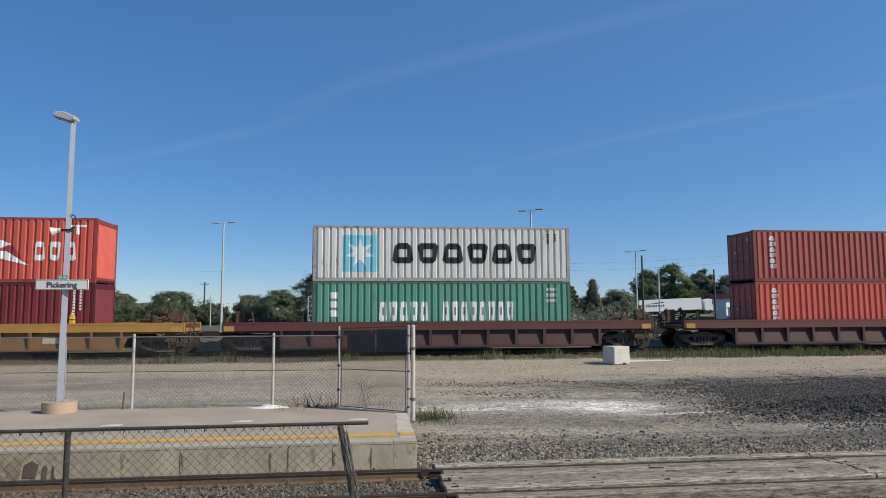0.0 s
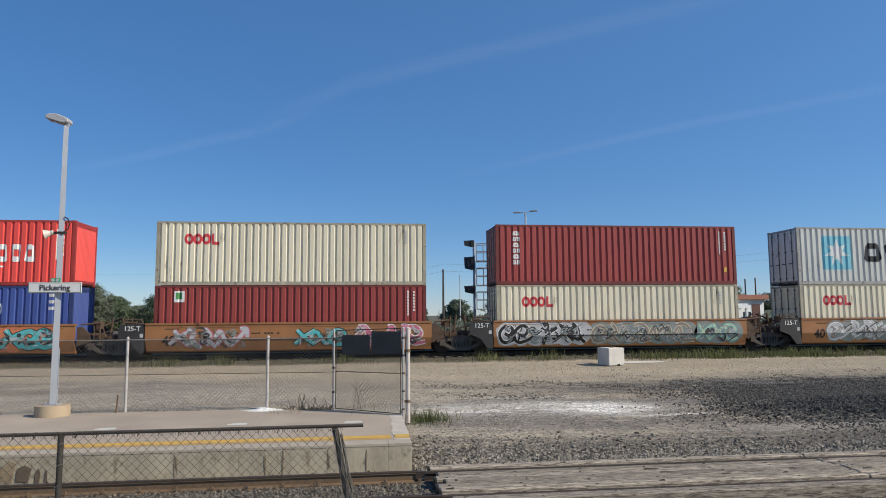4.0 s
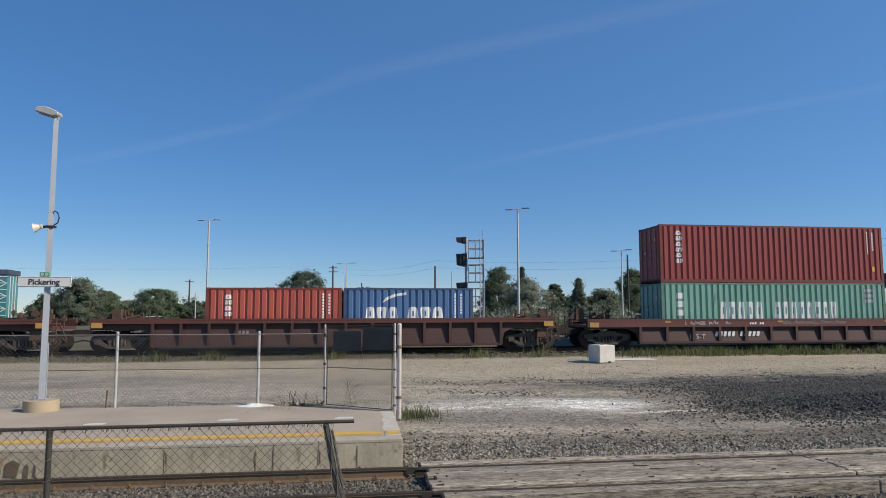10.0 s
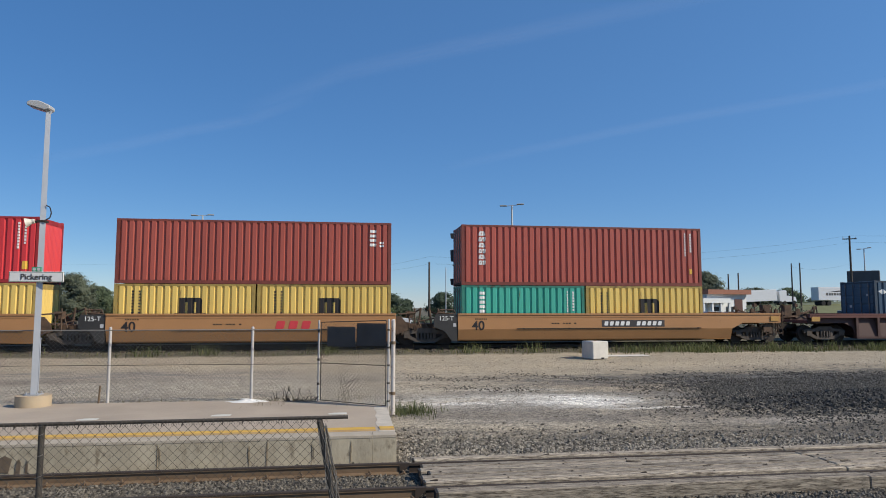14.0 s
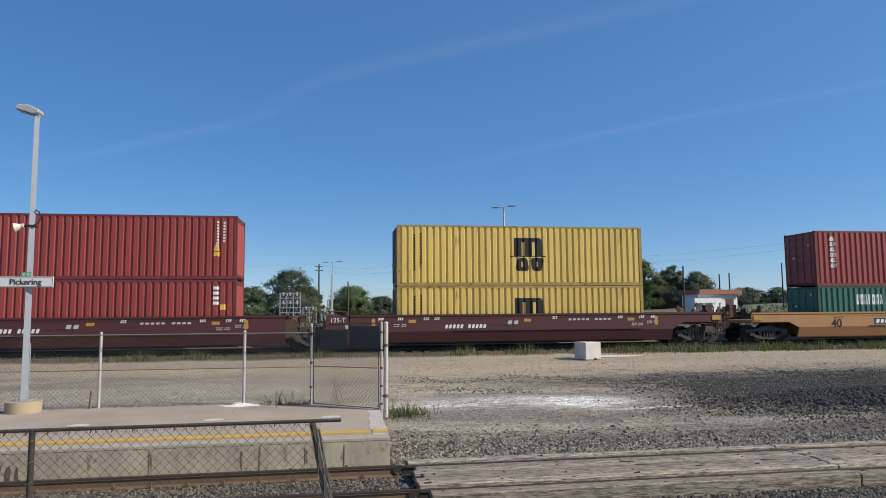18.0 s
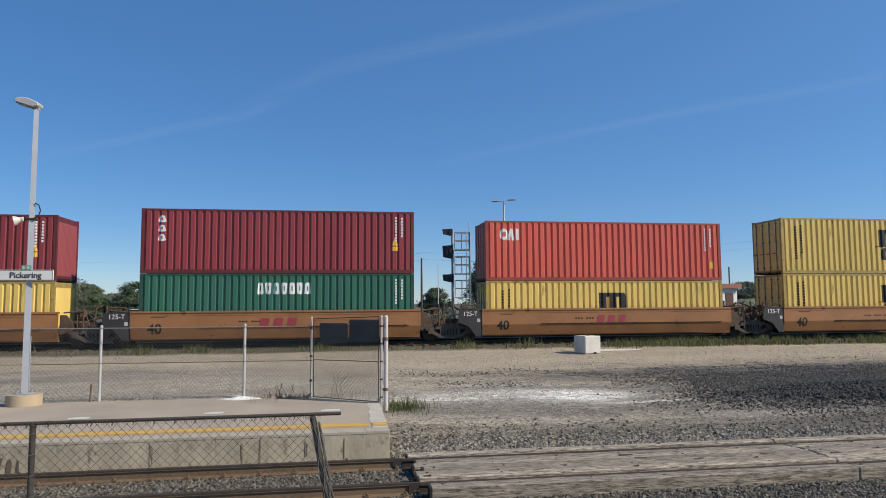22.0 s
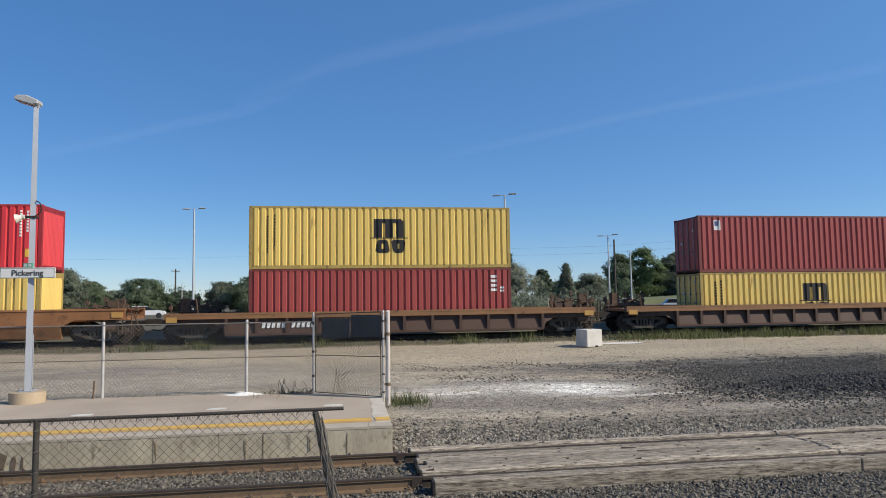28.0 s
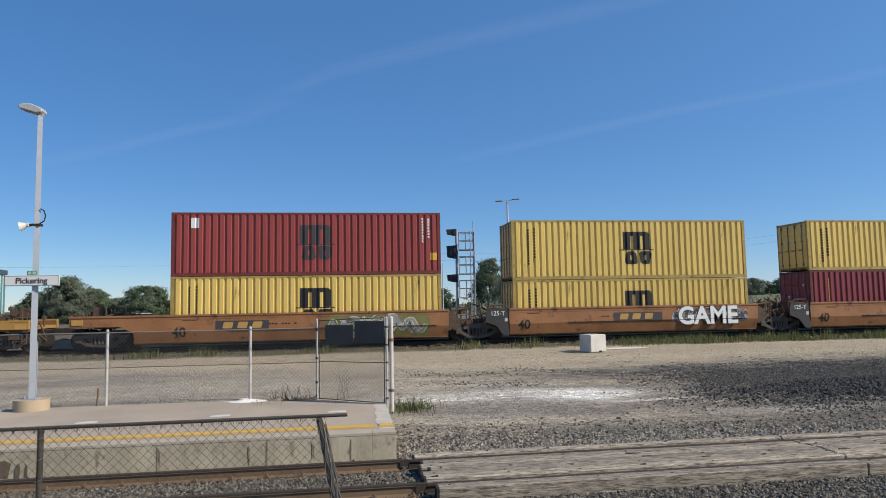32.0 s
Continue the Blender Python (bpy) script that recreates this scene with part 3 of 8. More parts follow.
def truck_frame(bm, y):
    """A cast side frame with its window, spring nest and bearing ends."""
    prism(bm, [(-1.15, 0.46), (-1.15, 0.62), (-0.5, 0.70), (-0.35, 0.80), (0.35, 0.80), (0.5, 0.70), (1.15, 0.62), (1.15, 0.46), (0.5, 0.56), (-0.5, 0.56)], y - 0.07, y + 0.07)
    prism(bm, [(-0.48, 0.15), (0.48, 0.15), (0.44, 0.28), (-0.44, 0.28)], y - 0.075, y + 0.075)
    for s in (-1, 1):
        prism(bm, [(s * 0.48, 0.15), (s * 0.44, 0.29), (s * 0.84, 0.50), (s * 1.02, 0.46), (s * 0.98, 0.38)], y - 0.07, y + 0.07)
        prism(bm, [(s * 0.32, 0.26), (s * 0.44, 0.26), (s * 0.50, 0.60), (s * 0.34, 0.60)], y - 0.068, y + 0.068)
    for s in (-1, 1):
        box(bm, s * 0.9 - 0.14, s * 0.9 + 0.14, y - 0.13, y + 0.1, 0.34, 0.56)


def truck_springs(bm):
    for y in (-1.06, 0.92):
        for x in (-0.22, -0.07, 0.08, 0.23):
            rod(bm, (x, y, 0.28), (x, y, 0.56), 0.055, 8)


def truck_bolster(bm):
    box(bm, -0.22, 0.22, -0.9, 0.9, 0.56, 0.72)


def truck_at(car, x, label="cast steel truck, black with grime"):
    t = part("truck", shared(("truck",), M_UNDER, truck_bolster), None, car, label, at=pose(x, 0, 0))
    part("spring_nest", shared(("spring_nest",), M_FRAME, truck_springs), None, t)["kind"] = "stuff"
    for y in (-0.99, 0.99):
        part("side_frame", shared(("side_frame", y > 0), M_FRAME, truck_frame, y), None, t)
    for s in (-1, 1):
        for y in (-0.7525, 0.7525):
            part("wheel", shared(("wheel",), M_WHEEL, wheel), None, t, at=pose(s * 0.9, y, 0.42, 0, 0, 0 if y < 0 else 180))
        part("axle", shared(("axle",), M_UNDER, lambda bm: rod(bm, (0, -1.0, 0.42), (0, 1.0, 0.42), 0.08, 8)), None, t, at=pose(s * 0.9, 0, 0))
    return t


def coupler(bm):
    box(bm, 0, 0.75, -0.1, 0.1, 0.72, 0.92)
    prism(bm, [(0.7, 0.68), (1.0, 0.66), (1.12, 0.74), (1.12, 0.94), (0.95, 0.98), (0.7, 0.96)], -0.16, 0.14)
    rod(bm, (0.2, -0.35, 0.70), (0.9, -0.42, 0.42), 0.03, 6)
    rod(bm, (0.9, -0.42, 0.42), (1.2, -0.30, 0.50), 0.03, 6)


def end_gear(bm):
    """Brake cylinder, levers, ladders, posts and hoses over the truck."""
    box(bm, -0.5, 0.35, -0.9, 0.9, 0.92, 1.05)
    rod(bm, (-0.3, -0.75, 1.15), (0.35, -0.75, 1.15), 0.14, 10)
    for x0 in (0.45, 1.0):
        for x in (x0, x0 + 0.36):
            rod(bm, (x, -1.32, 0.38), (x, -1.32, 1.80 if x0 < 0.9 else 1.55), 0.028, 6)
        for k in range(5):
            rod(bm, (x0, -1.32, 0.48 + 0.25 * k), (x0 + 0.36, -1.32, 0.48 + 0.25 * k), 0.02, 6)
    rod(bm, (-0.6, -0.4, 1.05), (-0.5, -0.4, 1.75), 0.045, 6)
    rod(bm, (-0.1, 0.5, 1.05), (0.0, 0.5, 1.85), 0.035, 6)
    rod(bm, (-0.5, -0.5, 1.65), (0.3, -0.2, 1.45), 0.035, 6)
    rod(bm, (0.75, -1.0, 1.56), (0.75, -1.06, 1.56), 0.20, 14)
    box(bm, 0.55, 0.95, -1.0, -0.7, 1.3, 1.9)
    box(bm, -0.3, 0.1, -1.25, -0.95, 1.1, 1.5)
    box(bm, 0.3, 0.75, -1.36, -1.30, 0.55, 0.95)
    rod(bm, (-0.9, -1.1, 1.4), (0.4, -1.2, 1.62), 0.03, 6)
    # stanchions, valve boxes, brake wheel and pipes over the platform
    for x, y, z in ((-0.95, -1.15, 1.62), (-0.72, -0.6, 1.88), (-0.2, -1.2, 1.74), (0.15, -0.9, 2.02), (0.42, -1.25, 1.66), (0.9, -0.95, 1.96), (1.12, -1.2, 1.72), (1.3, -0.4, 1.6)):
        rod(bm, (x, y, 1.05), (x, y, z), 0.03, 6)
        box(bm, x - 0.07, x + 0.09, y - 0.07, y + 0.07, z - 0.22, z - 0.06)
    box(bm, -0.75, -0.35, -1.2, -0.85, 1.12, 1.42)
    box(bm, 0.2, 0.62, -1.15, -0.75, 1.12, 1.36)
    rod(bm, (-1.0, -1.15, 1.52), (1.2, -1.2, 1.46), 0.028, 6)
    rod(bm, (-0.7, -0.7, 1.30), (1.3, -0.75, 1.24), 0.04, 6)
    rod(bm, (0.52, -1.34, 1.70), (0.52, -1.38, 1.70), 0.15, 12)
    for k in range(4):
        u = -0.6 + 0.55 * k
        rod(bm, (u, -1.25, 1.2), (u + 0.3, -1.3, 0.7), 0.026, 6)
    rod(bm, (0.9, -0.5, 0.9), (1.5, -0.55, 0.45), 0.04, 6)
    rod(bm, (1.35, -0.9, 1.2), (1.55, -0.7, 0.55), 0.035, 6)


def link_gear(bm):
    """The dark hinge, hoses and steps between two articulated wells."""
    box(bm, -0.85, 0.85, -0.6, 0.6, 0.75, 1.0)
    for s in (-1, 1):
        prism(bm, [(s * 0.85, 0.72), (s * 1.45, 0.5), (s * 1.45, 1.35), (s * 1.2, 1.35), (s * 0.95, 1.05)], -1.3, -1.22)
        prism(bm, [(s * 0.75, 0.62), (s * 1.45, 0.5), (s * 1.45, 1.35), (s * 1.2, 1.35), (s * 0.9, 1.05)], 1.22, 1.3)
        box(bm, s * 1.1 - 0.3, s * 1.1 + 0.3, -1.2, 1.2, 0.98, 1.06)
        rod(bm, (s * 0.55, -1.15, 0.7), (s * 0.55, -1.15, 1.72), 0.035, 6)
        rod(bm, (s * 0.8, -1.15, 0.8), (s * 0.8, -1.15, 1.6), 0.03, 6)
        rod(bm, (s * 0.3, -0.6, 1.0), (s * 0.2, -0.6, 1.75), 0.05, 6)
        box(bm, s * 0.75 - 0.16, s * 0.75 + 0.16, -1.0, -0.6, 1.25, 1.58)
        rod(bm, (s * 1.3, -1.3, 1.45), (s * 0.5, -1.2, 1.52), 0.035, 6)
        rod(bm, (s * 0.9, -0.3, 1.3), (s * 0.1, 0.2, 1.7), 0.04, 6)
    for z in (0.95, 1.2, 1.45):
        rod(bm, (0.55, -1.15, z), (0.8, -1.15, z), 0.018, 6)
        rod(bm, (-0.55, -1.15, z), (-0.8, -1.15, z), 0.018, 6)
    for k in range(4):
        u = -0.45 + 0.3 * k
        rod(bm, (u, -1.1, 1.3 - 0.1 * (k % 2)), (u + 0.18, -1.18, 0.85), 0.028, 6)
    rod(bm, (-0.4, -1.0, 1.1), (0.4, -1.05, 1.25), 0.03, 6)
    rod(bm, (-0.6, -0.9, 0.6), (0.6, -0.95, 0.55), 0.035, 6)


def side_outline(a, b, cut_a, cut_b, low, top):
    """The side of a well from a to b; where cut_a or cut_b is given the lower edge rises over the truck."""
    pts = [(a, low)] if cut_a is None else [(a, top - 0.42), (cut_a - 0.55, top - 0.42), (cut_a - 0.15, top - 0.62), (cut_a, low)]
    pts += [(b, low)] if cut_b is None else [(cut_b, low), (cut_b + 0.15, top - 0.62), (cut_b + 0.55, top - 0.42), (b, top - 0.42)]
    return pts + [(b, top), (a, top)]


# strokes of abstract sprayed shapes, in a unit square
STROKES = (
    ([(0.0, 0.2), (0.3, 0.95), (0.45, 0.1), (0.8, 0.9), (1.0, 0.3)],), ([(0.0, 0.9), (0.5, 1.0), (0.9, 0.6), (0.5, 0.3), (0.1, 0.5), (0.3, 0.05), (1.0, 0.15)],),
    ([(0.2, 1.0), (0.6, 0.6), (0.25, 0.5), (0.8, 0.0)], [(0.0, 0.3), (0.5, 0.15)]), ([(0.0, 0.5), (0.25, 0.9), (0.5, 0.4), (0.75, 0.05), (1.0, 0.5)], [(0.1, 0.1), (0.35, 0.4)]),
    ([(0.0, 0.1), (0.5, 0.45), (1.0, 0.95)], [(0.6, 0.95), (1.0, 0.95), (1.0, 0.5)]), ([(0.9, 0.2), (0.3, 0.0), (0.0, 0.5), (0.4, 0.95), (0.85, 0.7), (0.6, 0.35), (0.35, 0.5)],),
    ([(0.1, 0.0), (0.3, 0.5), (0.1, 1.0)], [(0.3, 0.5), (0.9, 0.75)], [(0.3, 0.5), (0.85, 0.15)]), ([(0.0, 0.15), (0.5, 0.6), (1.0, 0.85)], [(0.15, 0.9), (0.45, 0.5), (0.95, 0.1)]),
)


def ribbon(bm, pts, w, y):
    """A stroke of even width along points in x and z."""
    left, right = [], []
    for i, p in enumerate(pts):
        q0, q1 = pts[max(i - 1, 0)], pts[min(i + 1, len(pts) - 1)]
        d = Vector((q1[0] - q0[0], q1[1] - q0[1])).normalized()
        left.append(bm.verts.new((p[0] - d.y * w / 2, y, p[1] + d.x * w / 2)))
        right.append(bm.verts.new((p[0] + d.y * w / 2, y, p[1] - d.x * w / 2)))
    for i in range(len(pts) - 1):
        bm.faces.new((left[i], left[i + 1], right[i + 1], right[i]))


def round_path(pts):
    """Cuts the corners of a path twice."""
    for _ in range(2):
        out = [pts[0]]
        for (ax, az), (bx, bz) in zip(pts, pts[1:]):
            out += [(ax * 0.75 + bx * 0.25, az * 0.75 + bz * 0.25), (ax * 0.25 + bx * 0.75, az * 0.25 + bz * 0.75)]
        pts = out + [pts[-1]]
    return pts


def graffiti(car, x0, x1, z0, z1, fill, edge, seed, thick=0.16, back=None, y=-1.503):
    """A row of abstract sprayed shapes: cloud behind, outline and fill."""
    rnd = random.Random(seed)
    h = z1 - z0
    n = max(2, round((x1 - x0) / (h * 0.66)))
    w = (x1 - x0) / n
    if back:
        bm = bmesh.new()
        for i in range(n):
            cx, cz = x0 + (i + 0.5) * w, (z0 + z1) / 2 + rnd.uniform(-0.06, 0.06)
            pts = [(cx + w * rnd.uniform(0.7, 0.95) * math.cos(k * 0.4488), min(max(cz + h * rnd.uniform(0.48, 0.62) * math.sin(k * 0.4488), 0.28), z1 + 0.02)) for k in range(14)]
            flat_poly(bm, pts, y - 0.001 - 0.0004 * (i % 3))
        follow_fold(bm)
        part("graffiti_cloud", bm, INK[back], car, f"sprayed {back.replace('_', ' ')} cloud")
    outline, body, shine = bmesh.new(), bmesh.new(), bmesh.new()
    for i in range(n):
        glyph = STROKES[rnd.randrange(len(STROKES))]
        tilt, kx = rnd.uniform(-0.12, 0.16), rnd.uniform(0.88, 1.12)
        for k, path in enumerate(glyph):
            pts = [(x0 + i * w + w * (-0.16 + 1.28 * u * kx) + tilt * h * (v - 0.5), z0 + thick * 0.5 + (h - thick) * v + rnd.uniform(-0.04, 0.04)) for u, v in path]
            pts = round_path(pts)
            o = 0.0005 * (k + 3 * (i % 2))
            ribbon(outline, pts, thick + 0.075, y - 0.004 - o)
            ribbon(body, pts, thick, y - 0.008 - o)
            ribbon(shine, [(px - 0.02, pz + 0.03) for px, pz in pts[:4]], thick * 0.18, y - 0.012 - o)
    for layer in (outline, body, shine):
        follow_fold(layer)
    part("graffiti_outline", outline, INK[edge], car, f"sprayed {edge.replace('_', ' ')} outlines")
    part("graffiti_shape", body, INK[fill], car, f"sprayed {fill.replace('_', ' ')} shapes")
    rough = {}
    others = [k for k in ("charcoal", "slate", "silver", "rust_dull", "cream", "olive") if k not in (fill, edge)][:3]
    for i in range(n * 9):
        ink = others[rnd.randrange(3)]
        path = STROKES[rnd.randrange(len(STROKES))][0]
        px, pz, k = rnd.uniform(x0, x1 - 0.3), rnd.uniform(z0 + 0.05, z1 - 0.35), rnd.uniform(0.15, 0.45)
        ribbon(rough.setdefault(ink, bmesh.new()), round_path([(px + u * k, pz + v * k * 0.8) for u, v in path]), rnd.uniform(0.02, 0.07), y - 0.0145 - 0.0004 * (i % 5))
    for ink, layer in rough.items():
        follow_fold(layer)
        part("graffiti_scribble", layer, INK[ink], car)["kind"] = "stuff"
    shade = {"white": "silver", "silver": "white", "black": "charcoal"}.get(fill, "white")
    part("graffiti_shine", shine, INK[shade], car)["kind"] = "stuff"


def follow_fold(bm):
    """Lays paint on the slanting lower side."""
    bmesh.ops.bisect_plane(bm, geom=bm.verts[:] + bm.edges[:] + bm.faces[:], plane_co=(0, 0, KNEE), plane_no=(0, 0, 1))
    for v in bm.verts:
        v.co.y += SLANT * max(KNEE - v.co.z, 0)


def tag_scrawl(car, x0, x1, z0, z1, ink, seed, y=-1.53):
    """A run of thin sprayed strokes."""
    rnd = random.Random(seed)
    bm = bmesh.new()
    h = z1 - z0
    x = x0
    while x < x1:
        w = h * rnd.uniform(0.6, 1.5)
        for path in STROKES[rnd.randrange(len(STROKES))]:
            ribbon(bm, round_path([(x + u * w, z0 + v * h + rnd.uniform(-0.03, 0.03)) for u, v in path]), 0.026, y)
        x += w * rnd.choice((0.9, 1.1, 2.2))
    part("sprayed_scrawl", bm, INK[ink], car, f"thin {ink} spray scrawl")


def stencils(car, x0, x1, z0, z1, n, ink, y=-1.506):
    """A row of plain stencilled bars."""
    bm = bmesh.new()
    w = (x1 - x0) / n
    for i in range(n):
        if n > 5 and i == n // 2:
            continue
        c = min(w, z1 - z0) * 0.12
        x = x0 + i * w
        k = 0.18 * (z1 - z0)
        prism(bm, [(x, z0 + c), (x + c, z0), (x + w * 0.66 - c, z0), (x + w * 0.66, z0 + c), (x + w * 0.66 + k, z1 - c), (x + w * 0.66 - c + k, z1), (x + c + k, z1), (x + k, z1 - c)], y - 0.004, y)
    part("reporting_mark", bm, INK[ink], car, f"row of {ink.replace('_', ' ')} stencilled marks")["kind"] = "stuff"


def flat_poly(bm, pts, y):
    bm.faces.new([bm.verts.new((x, y, z)) for x, z in pts])


def well_car(q, style, colour, ends, gaps, label, seed=0, numbers=""):
    """One well unit at q along the train. ends: 'c' for a coupler end, 'a' for an articulated joint; gaps: distance to the next container on each side."""
    car = thing("well_car", label, "railway car", "well cars of the train", pose(q, RAIL_Y, RAIL_Z))
    ribbed = style in ("rib", "rib_long")
    top = {"smooth": 1.43, "smooth_long": 1.48, "rib": 1.32, "rib_long": 1.40, "rib_low": 1.16}[style]
    ribbed = style.startswith("rib")
    low = 0.25
    m = CAR[colour]
    a, b, cuts, deck = -0.35, L40 + 0.35, [None, None], []
    for i, sgn in ((0, -1), (1, 1)):
        if ends[i] == "c":
            td = (gaps[i] - 3.9) / 2
            x_t = -td if i == 0 else L40 + td
            edge = x_t + sgn * 1.15
            cut = x_t - sgn * 1.45
            cut = min(cut, -0.1) if i == 0 else max(cut, L40 + 0.1)
            cuts[i] = cut
            if i == 0:
                a = edge
            else:
                b = edge
            deck.append((sgn, x_t, edge, True))
        else:
            ext = gaps[i] / 2 - 1.45
            if i == 0:
                a = -max(ext, 0.2)
            else:
                b = L40 + max(ext, 0.2)
            deck.append((sgn, -gaps[i] / 2 if i == 0 else L40 + gaps[i] / 2, None, i == 1))
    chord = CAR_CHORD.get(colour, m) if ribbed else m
    tall = {"rib": 0.33, "rib_long": 0.15, "rib_low": 0.20}.get(style, 0.0)
    knee = KNEE if not ribbed else low
    pts = side_outline(a, b, cuts[0], cuts[1], knee, top)
    in0, in1 = (cuts[0] if cuts[0] is not None else a), (cuts[1] if cuts[1] is not None else b)
    for s in (-1, 1):
        bm = bmesh.new()
        face = 1.50 if not ribbed else 1.36
        prism(bm, pts, s * face, s * (face - 0.05))
        if ribbed:
            # panels lean out towards their foot
            for v in bm.verts:
                v.co.y -= s * 0.20 * (v.co.z - low) / (top - low) - s * 0.12
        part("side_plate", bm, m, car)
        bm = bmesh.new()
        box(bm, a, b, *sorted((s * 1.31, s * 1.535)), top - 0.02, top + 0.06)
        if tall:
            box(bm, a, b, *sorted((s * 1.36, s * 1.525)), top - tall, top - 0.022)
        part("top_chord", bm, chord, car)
        bm = bmesh.new()
        if ribbed:
            box(bm, in0, in1, *sorted((s * 1.2, s * 1.53)), low - 0.06, low + 0.05)
        else:
            # lower third slants in under the car
            folds = [(1.50, knee), (1.50 - SLANT * (KNEE - 0.26), 0.26), (1.27, 0.20), (1.15, 0.20)]
            rows = [[bm.verts.new((x, s * y, z)) for y, z in folds] for x in (in0 + 0.02, in1 - 0.02)]
            for k in range(len(folds) - 1):
                f = bm.faces.new((rows[0][k], rows[1][k], rows[1][k + 1], rows[0][k + 1]))
                f.smooth = k > 0
            for r in rows:
                bm.faces.new(r)
        part("bottom_chord", bm, m, car)
    if ribbed:
        x0 = cuts[0] if cuts[0] is not None else a
        x1 = cuts[1] if cuts[1] is not None else b
        n = max(4, round((x1 - x0) / (1.18 if style == "rib_long" else 1.32)))

        def rib(bm):
            prism(bm, [(-0.03, low), (0.03, low), (0.03, top - 0.04), (-0.03, top - 0.04)], -1.51, -1.26)
            prism(bm, [(-0.075, low), (0.075, low), (0.06, top - tall), (-0.06, top - tall)], -1.535, -1.512)
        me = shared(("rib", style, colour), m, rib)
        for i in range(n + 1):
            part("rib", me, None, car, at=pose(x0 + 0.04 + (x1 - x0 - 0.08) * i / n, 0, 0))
    else:
        # long seam and lift marks of the smooth side
        bm = bmesh.new()
        box(bm, max(a, 0) + 0.2, min(b, L40) - 0.2, -1.508, -1.498, knee + 0.02, knee + 0.04)
        box(bm, max(a, 0) + 0.2, min(b, L40) - 0.2, -1.512, -1.498, top - 0.14, top - 0.125)
        part("weld_seam", bm, m, car)
    bm = bmesh.new()
    for k in range(9):
        x = 0.2 + (L40 - 0.4) * k / 8
        box(bm, x - 0.12, x + 0.12, -1.14, 1.14, 0.16, 0.262)
    box(bm, 0, L40, -0.7, 0.7, 0.13, 0.25)
    part("well_floor", bm, M_UNDER, car)
    for sgn, x_t, edge, own in deck:
        if edge is not None:
            bm = bmesh.new()
            x_in = -0.12 if sgn < 0 else L40 + 0.12
            box(bm, *sorted((x_in, edge)), -1.3, 1.3, 0.98, 1.12)
            box(bm, *sorted((x_in, x_in + sgn * 0.12)), -1.3, 1.3, 0.3, top)
            part("end_platform", bm, chord, car)
            truck_at(car, x_t)
            part("coupler", shared(("coupler",), M_UNDER, coupler), None, car, at=pose(edge - sgn * 0.25, 0, 0, 0, 0, 0 if sgn > 0 else 180))
            part("brake_gear", shared(("end_gear",), M_GEAR, end_gear), None, car, at=pose(x_t, 0, 0, 0, 0, 0 if sgn > 0 else 180))
            bm = bmesh.new()
            box(bm, *sorted((edge - sgn * 0.55, edge - sgn * 0.1)), -1.538, -1.48, top - 0.33, top - 0.10)
            part("warning_panel", bm, INK["ochre"], car, "yellow corner panel")
        elif own:
            truck_at(car, x_t)
            part("joint_gear", shared(("link_gear",), M_GEAR, link_gear), None, car, at=pose(x_t, 0, 0))
        if edge is None and ribbed:
            # ochre corner panel beside a joint
            e0 = a if sgn < 0 else b
            e1 = x_t - sgn * 0.42
            for s in (-1, 1):
                bm = bmesh.new()
                box(bm, *sorted((e0 - sgn * 0.002, e1)), *sorted((s * 1.31, s * 1.53)), top - 0.30, top + 0.055)
                prism(bm, [(e0, top - 0.30), (e0 + sgn * 0.55, top - 0.30), (e0 + sgn * 0.30, top - 0.48), (e0 + sgn * 0.12, low + 0.25), (e0, low)], s * 1.42, s * 1.36)
                part("end_sill", bm, chord, car)
            bm = bmesh.new()
            box(bm, *sorted((e1 - sgn * 0.08, e1 - sgn * 0.62)), -1.540, -1.50, top - 0.25, top - 0.02)
            part("warning_panel", bm, INK["ochre"], car, "yellow corner panel")
            bm = bmesh.new()
            box(bm, *sorted((e0 + sgn * 0.10, e0 + sgn * 0.15)), -1.541, -1.53, top - 0.29, top + 0.04)
            part("white_stripe", bm, INK["white"], car, "white painted stripe")
            bm = bmesh.new()
            x0 = e0 + sgn * 0.42
            for x in (x0, x0 + sgn * 0.34):
                rod(bm, (x, -1.56, 0.36), (x, -1.56, top + 0.42), 0.022, 6)
            for k in range(5):
                rod(bm, (x0, -1.56, 0.44 + 0.30 * k), (x0 + sgn * 0.34, -1.56, 0.44 + 0.30 * k), 0.018, 6)
            rod(bm, (e0 - sgn * 0.5, -1.5, top + 0.06), (e0 - sgn * 0.45, -1.5, top + 0.26), 0.022, 6)
            rod(bm, (e0 - sgn * 0.45, -1.5, top + 0.26), (e0 + sgn * 0.2, -1.5, top + 0.26), 0.022, 6)
            part("ladder", bm, M_GEAR, car)
        if edge is None and sgn < 0 and not ribbed:
            bm = bmesh.new()
            prism(bm, [(a - 1.12, 0.86), (a - 0.62, 0.66), (a - 0.30, 0.22), (a - 0.03, 0.20), (a - 0.03, top + 0.02), (a - 1.05, top + 0.02), (a - 1.12, top - 0.2)], -1.47, -1.42)
            br = part("end_bracket", bm, m if colour == "maroon" else M_BRACKET, car, "end bracket with a stencilled load limit")
            if ("limit",) not in SHARED:
                SHARED[("limit",)] = text_mesh("125-T", 0.29, INK["white"])
            part("stencil", SHARED[("limit",)], None, br, at=pose(a - 0.55, -1.474, top - 0.18, 90, 0, 0))
            bm = bmesh.new()
            box(bm, a - 0.22, a - 0.08, -1.478, -1.472, top - 0.56, top - 0.40)
            part("inspection_label", bm, INK["silver"], br, "small pale label")
            bm = bmesh.new()
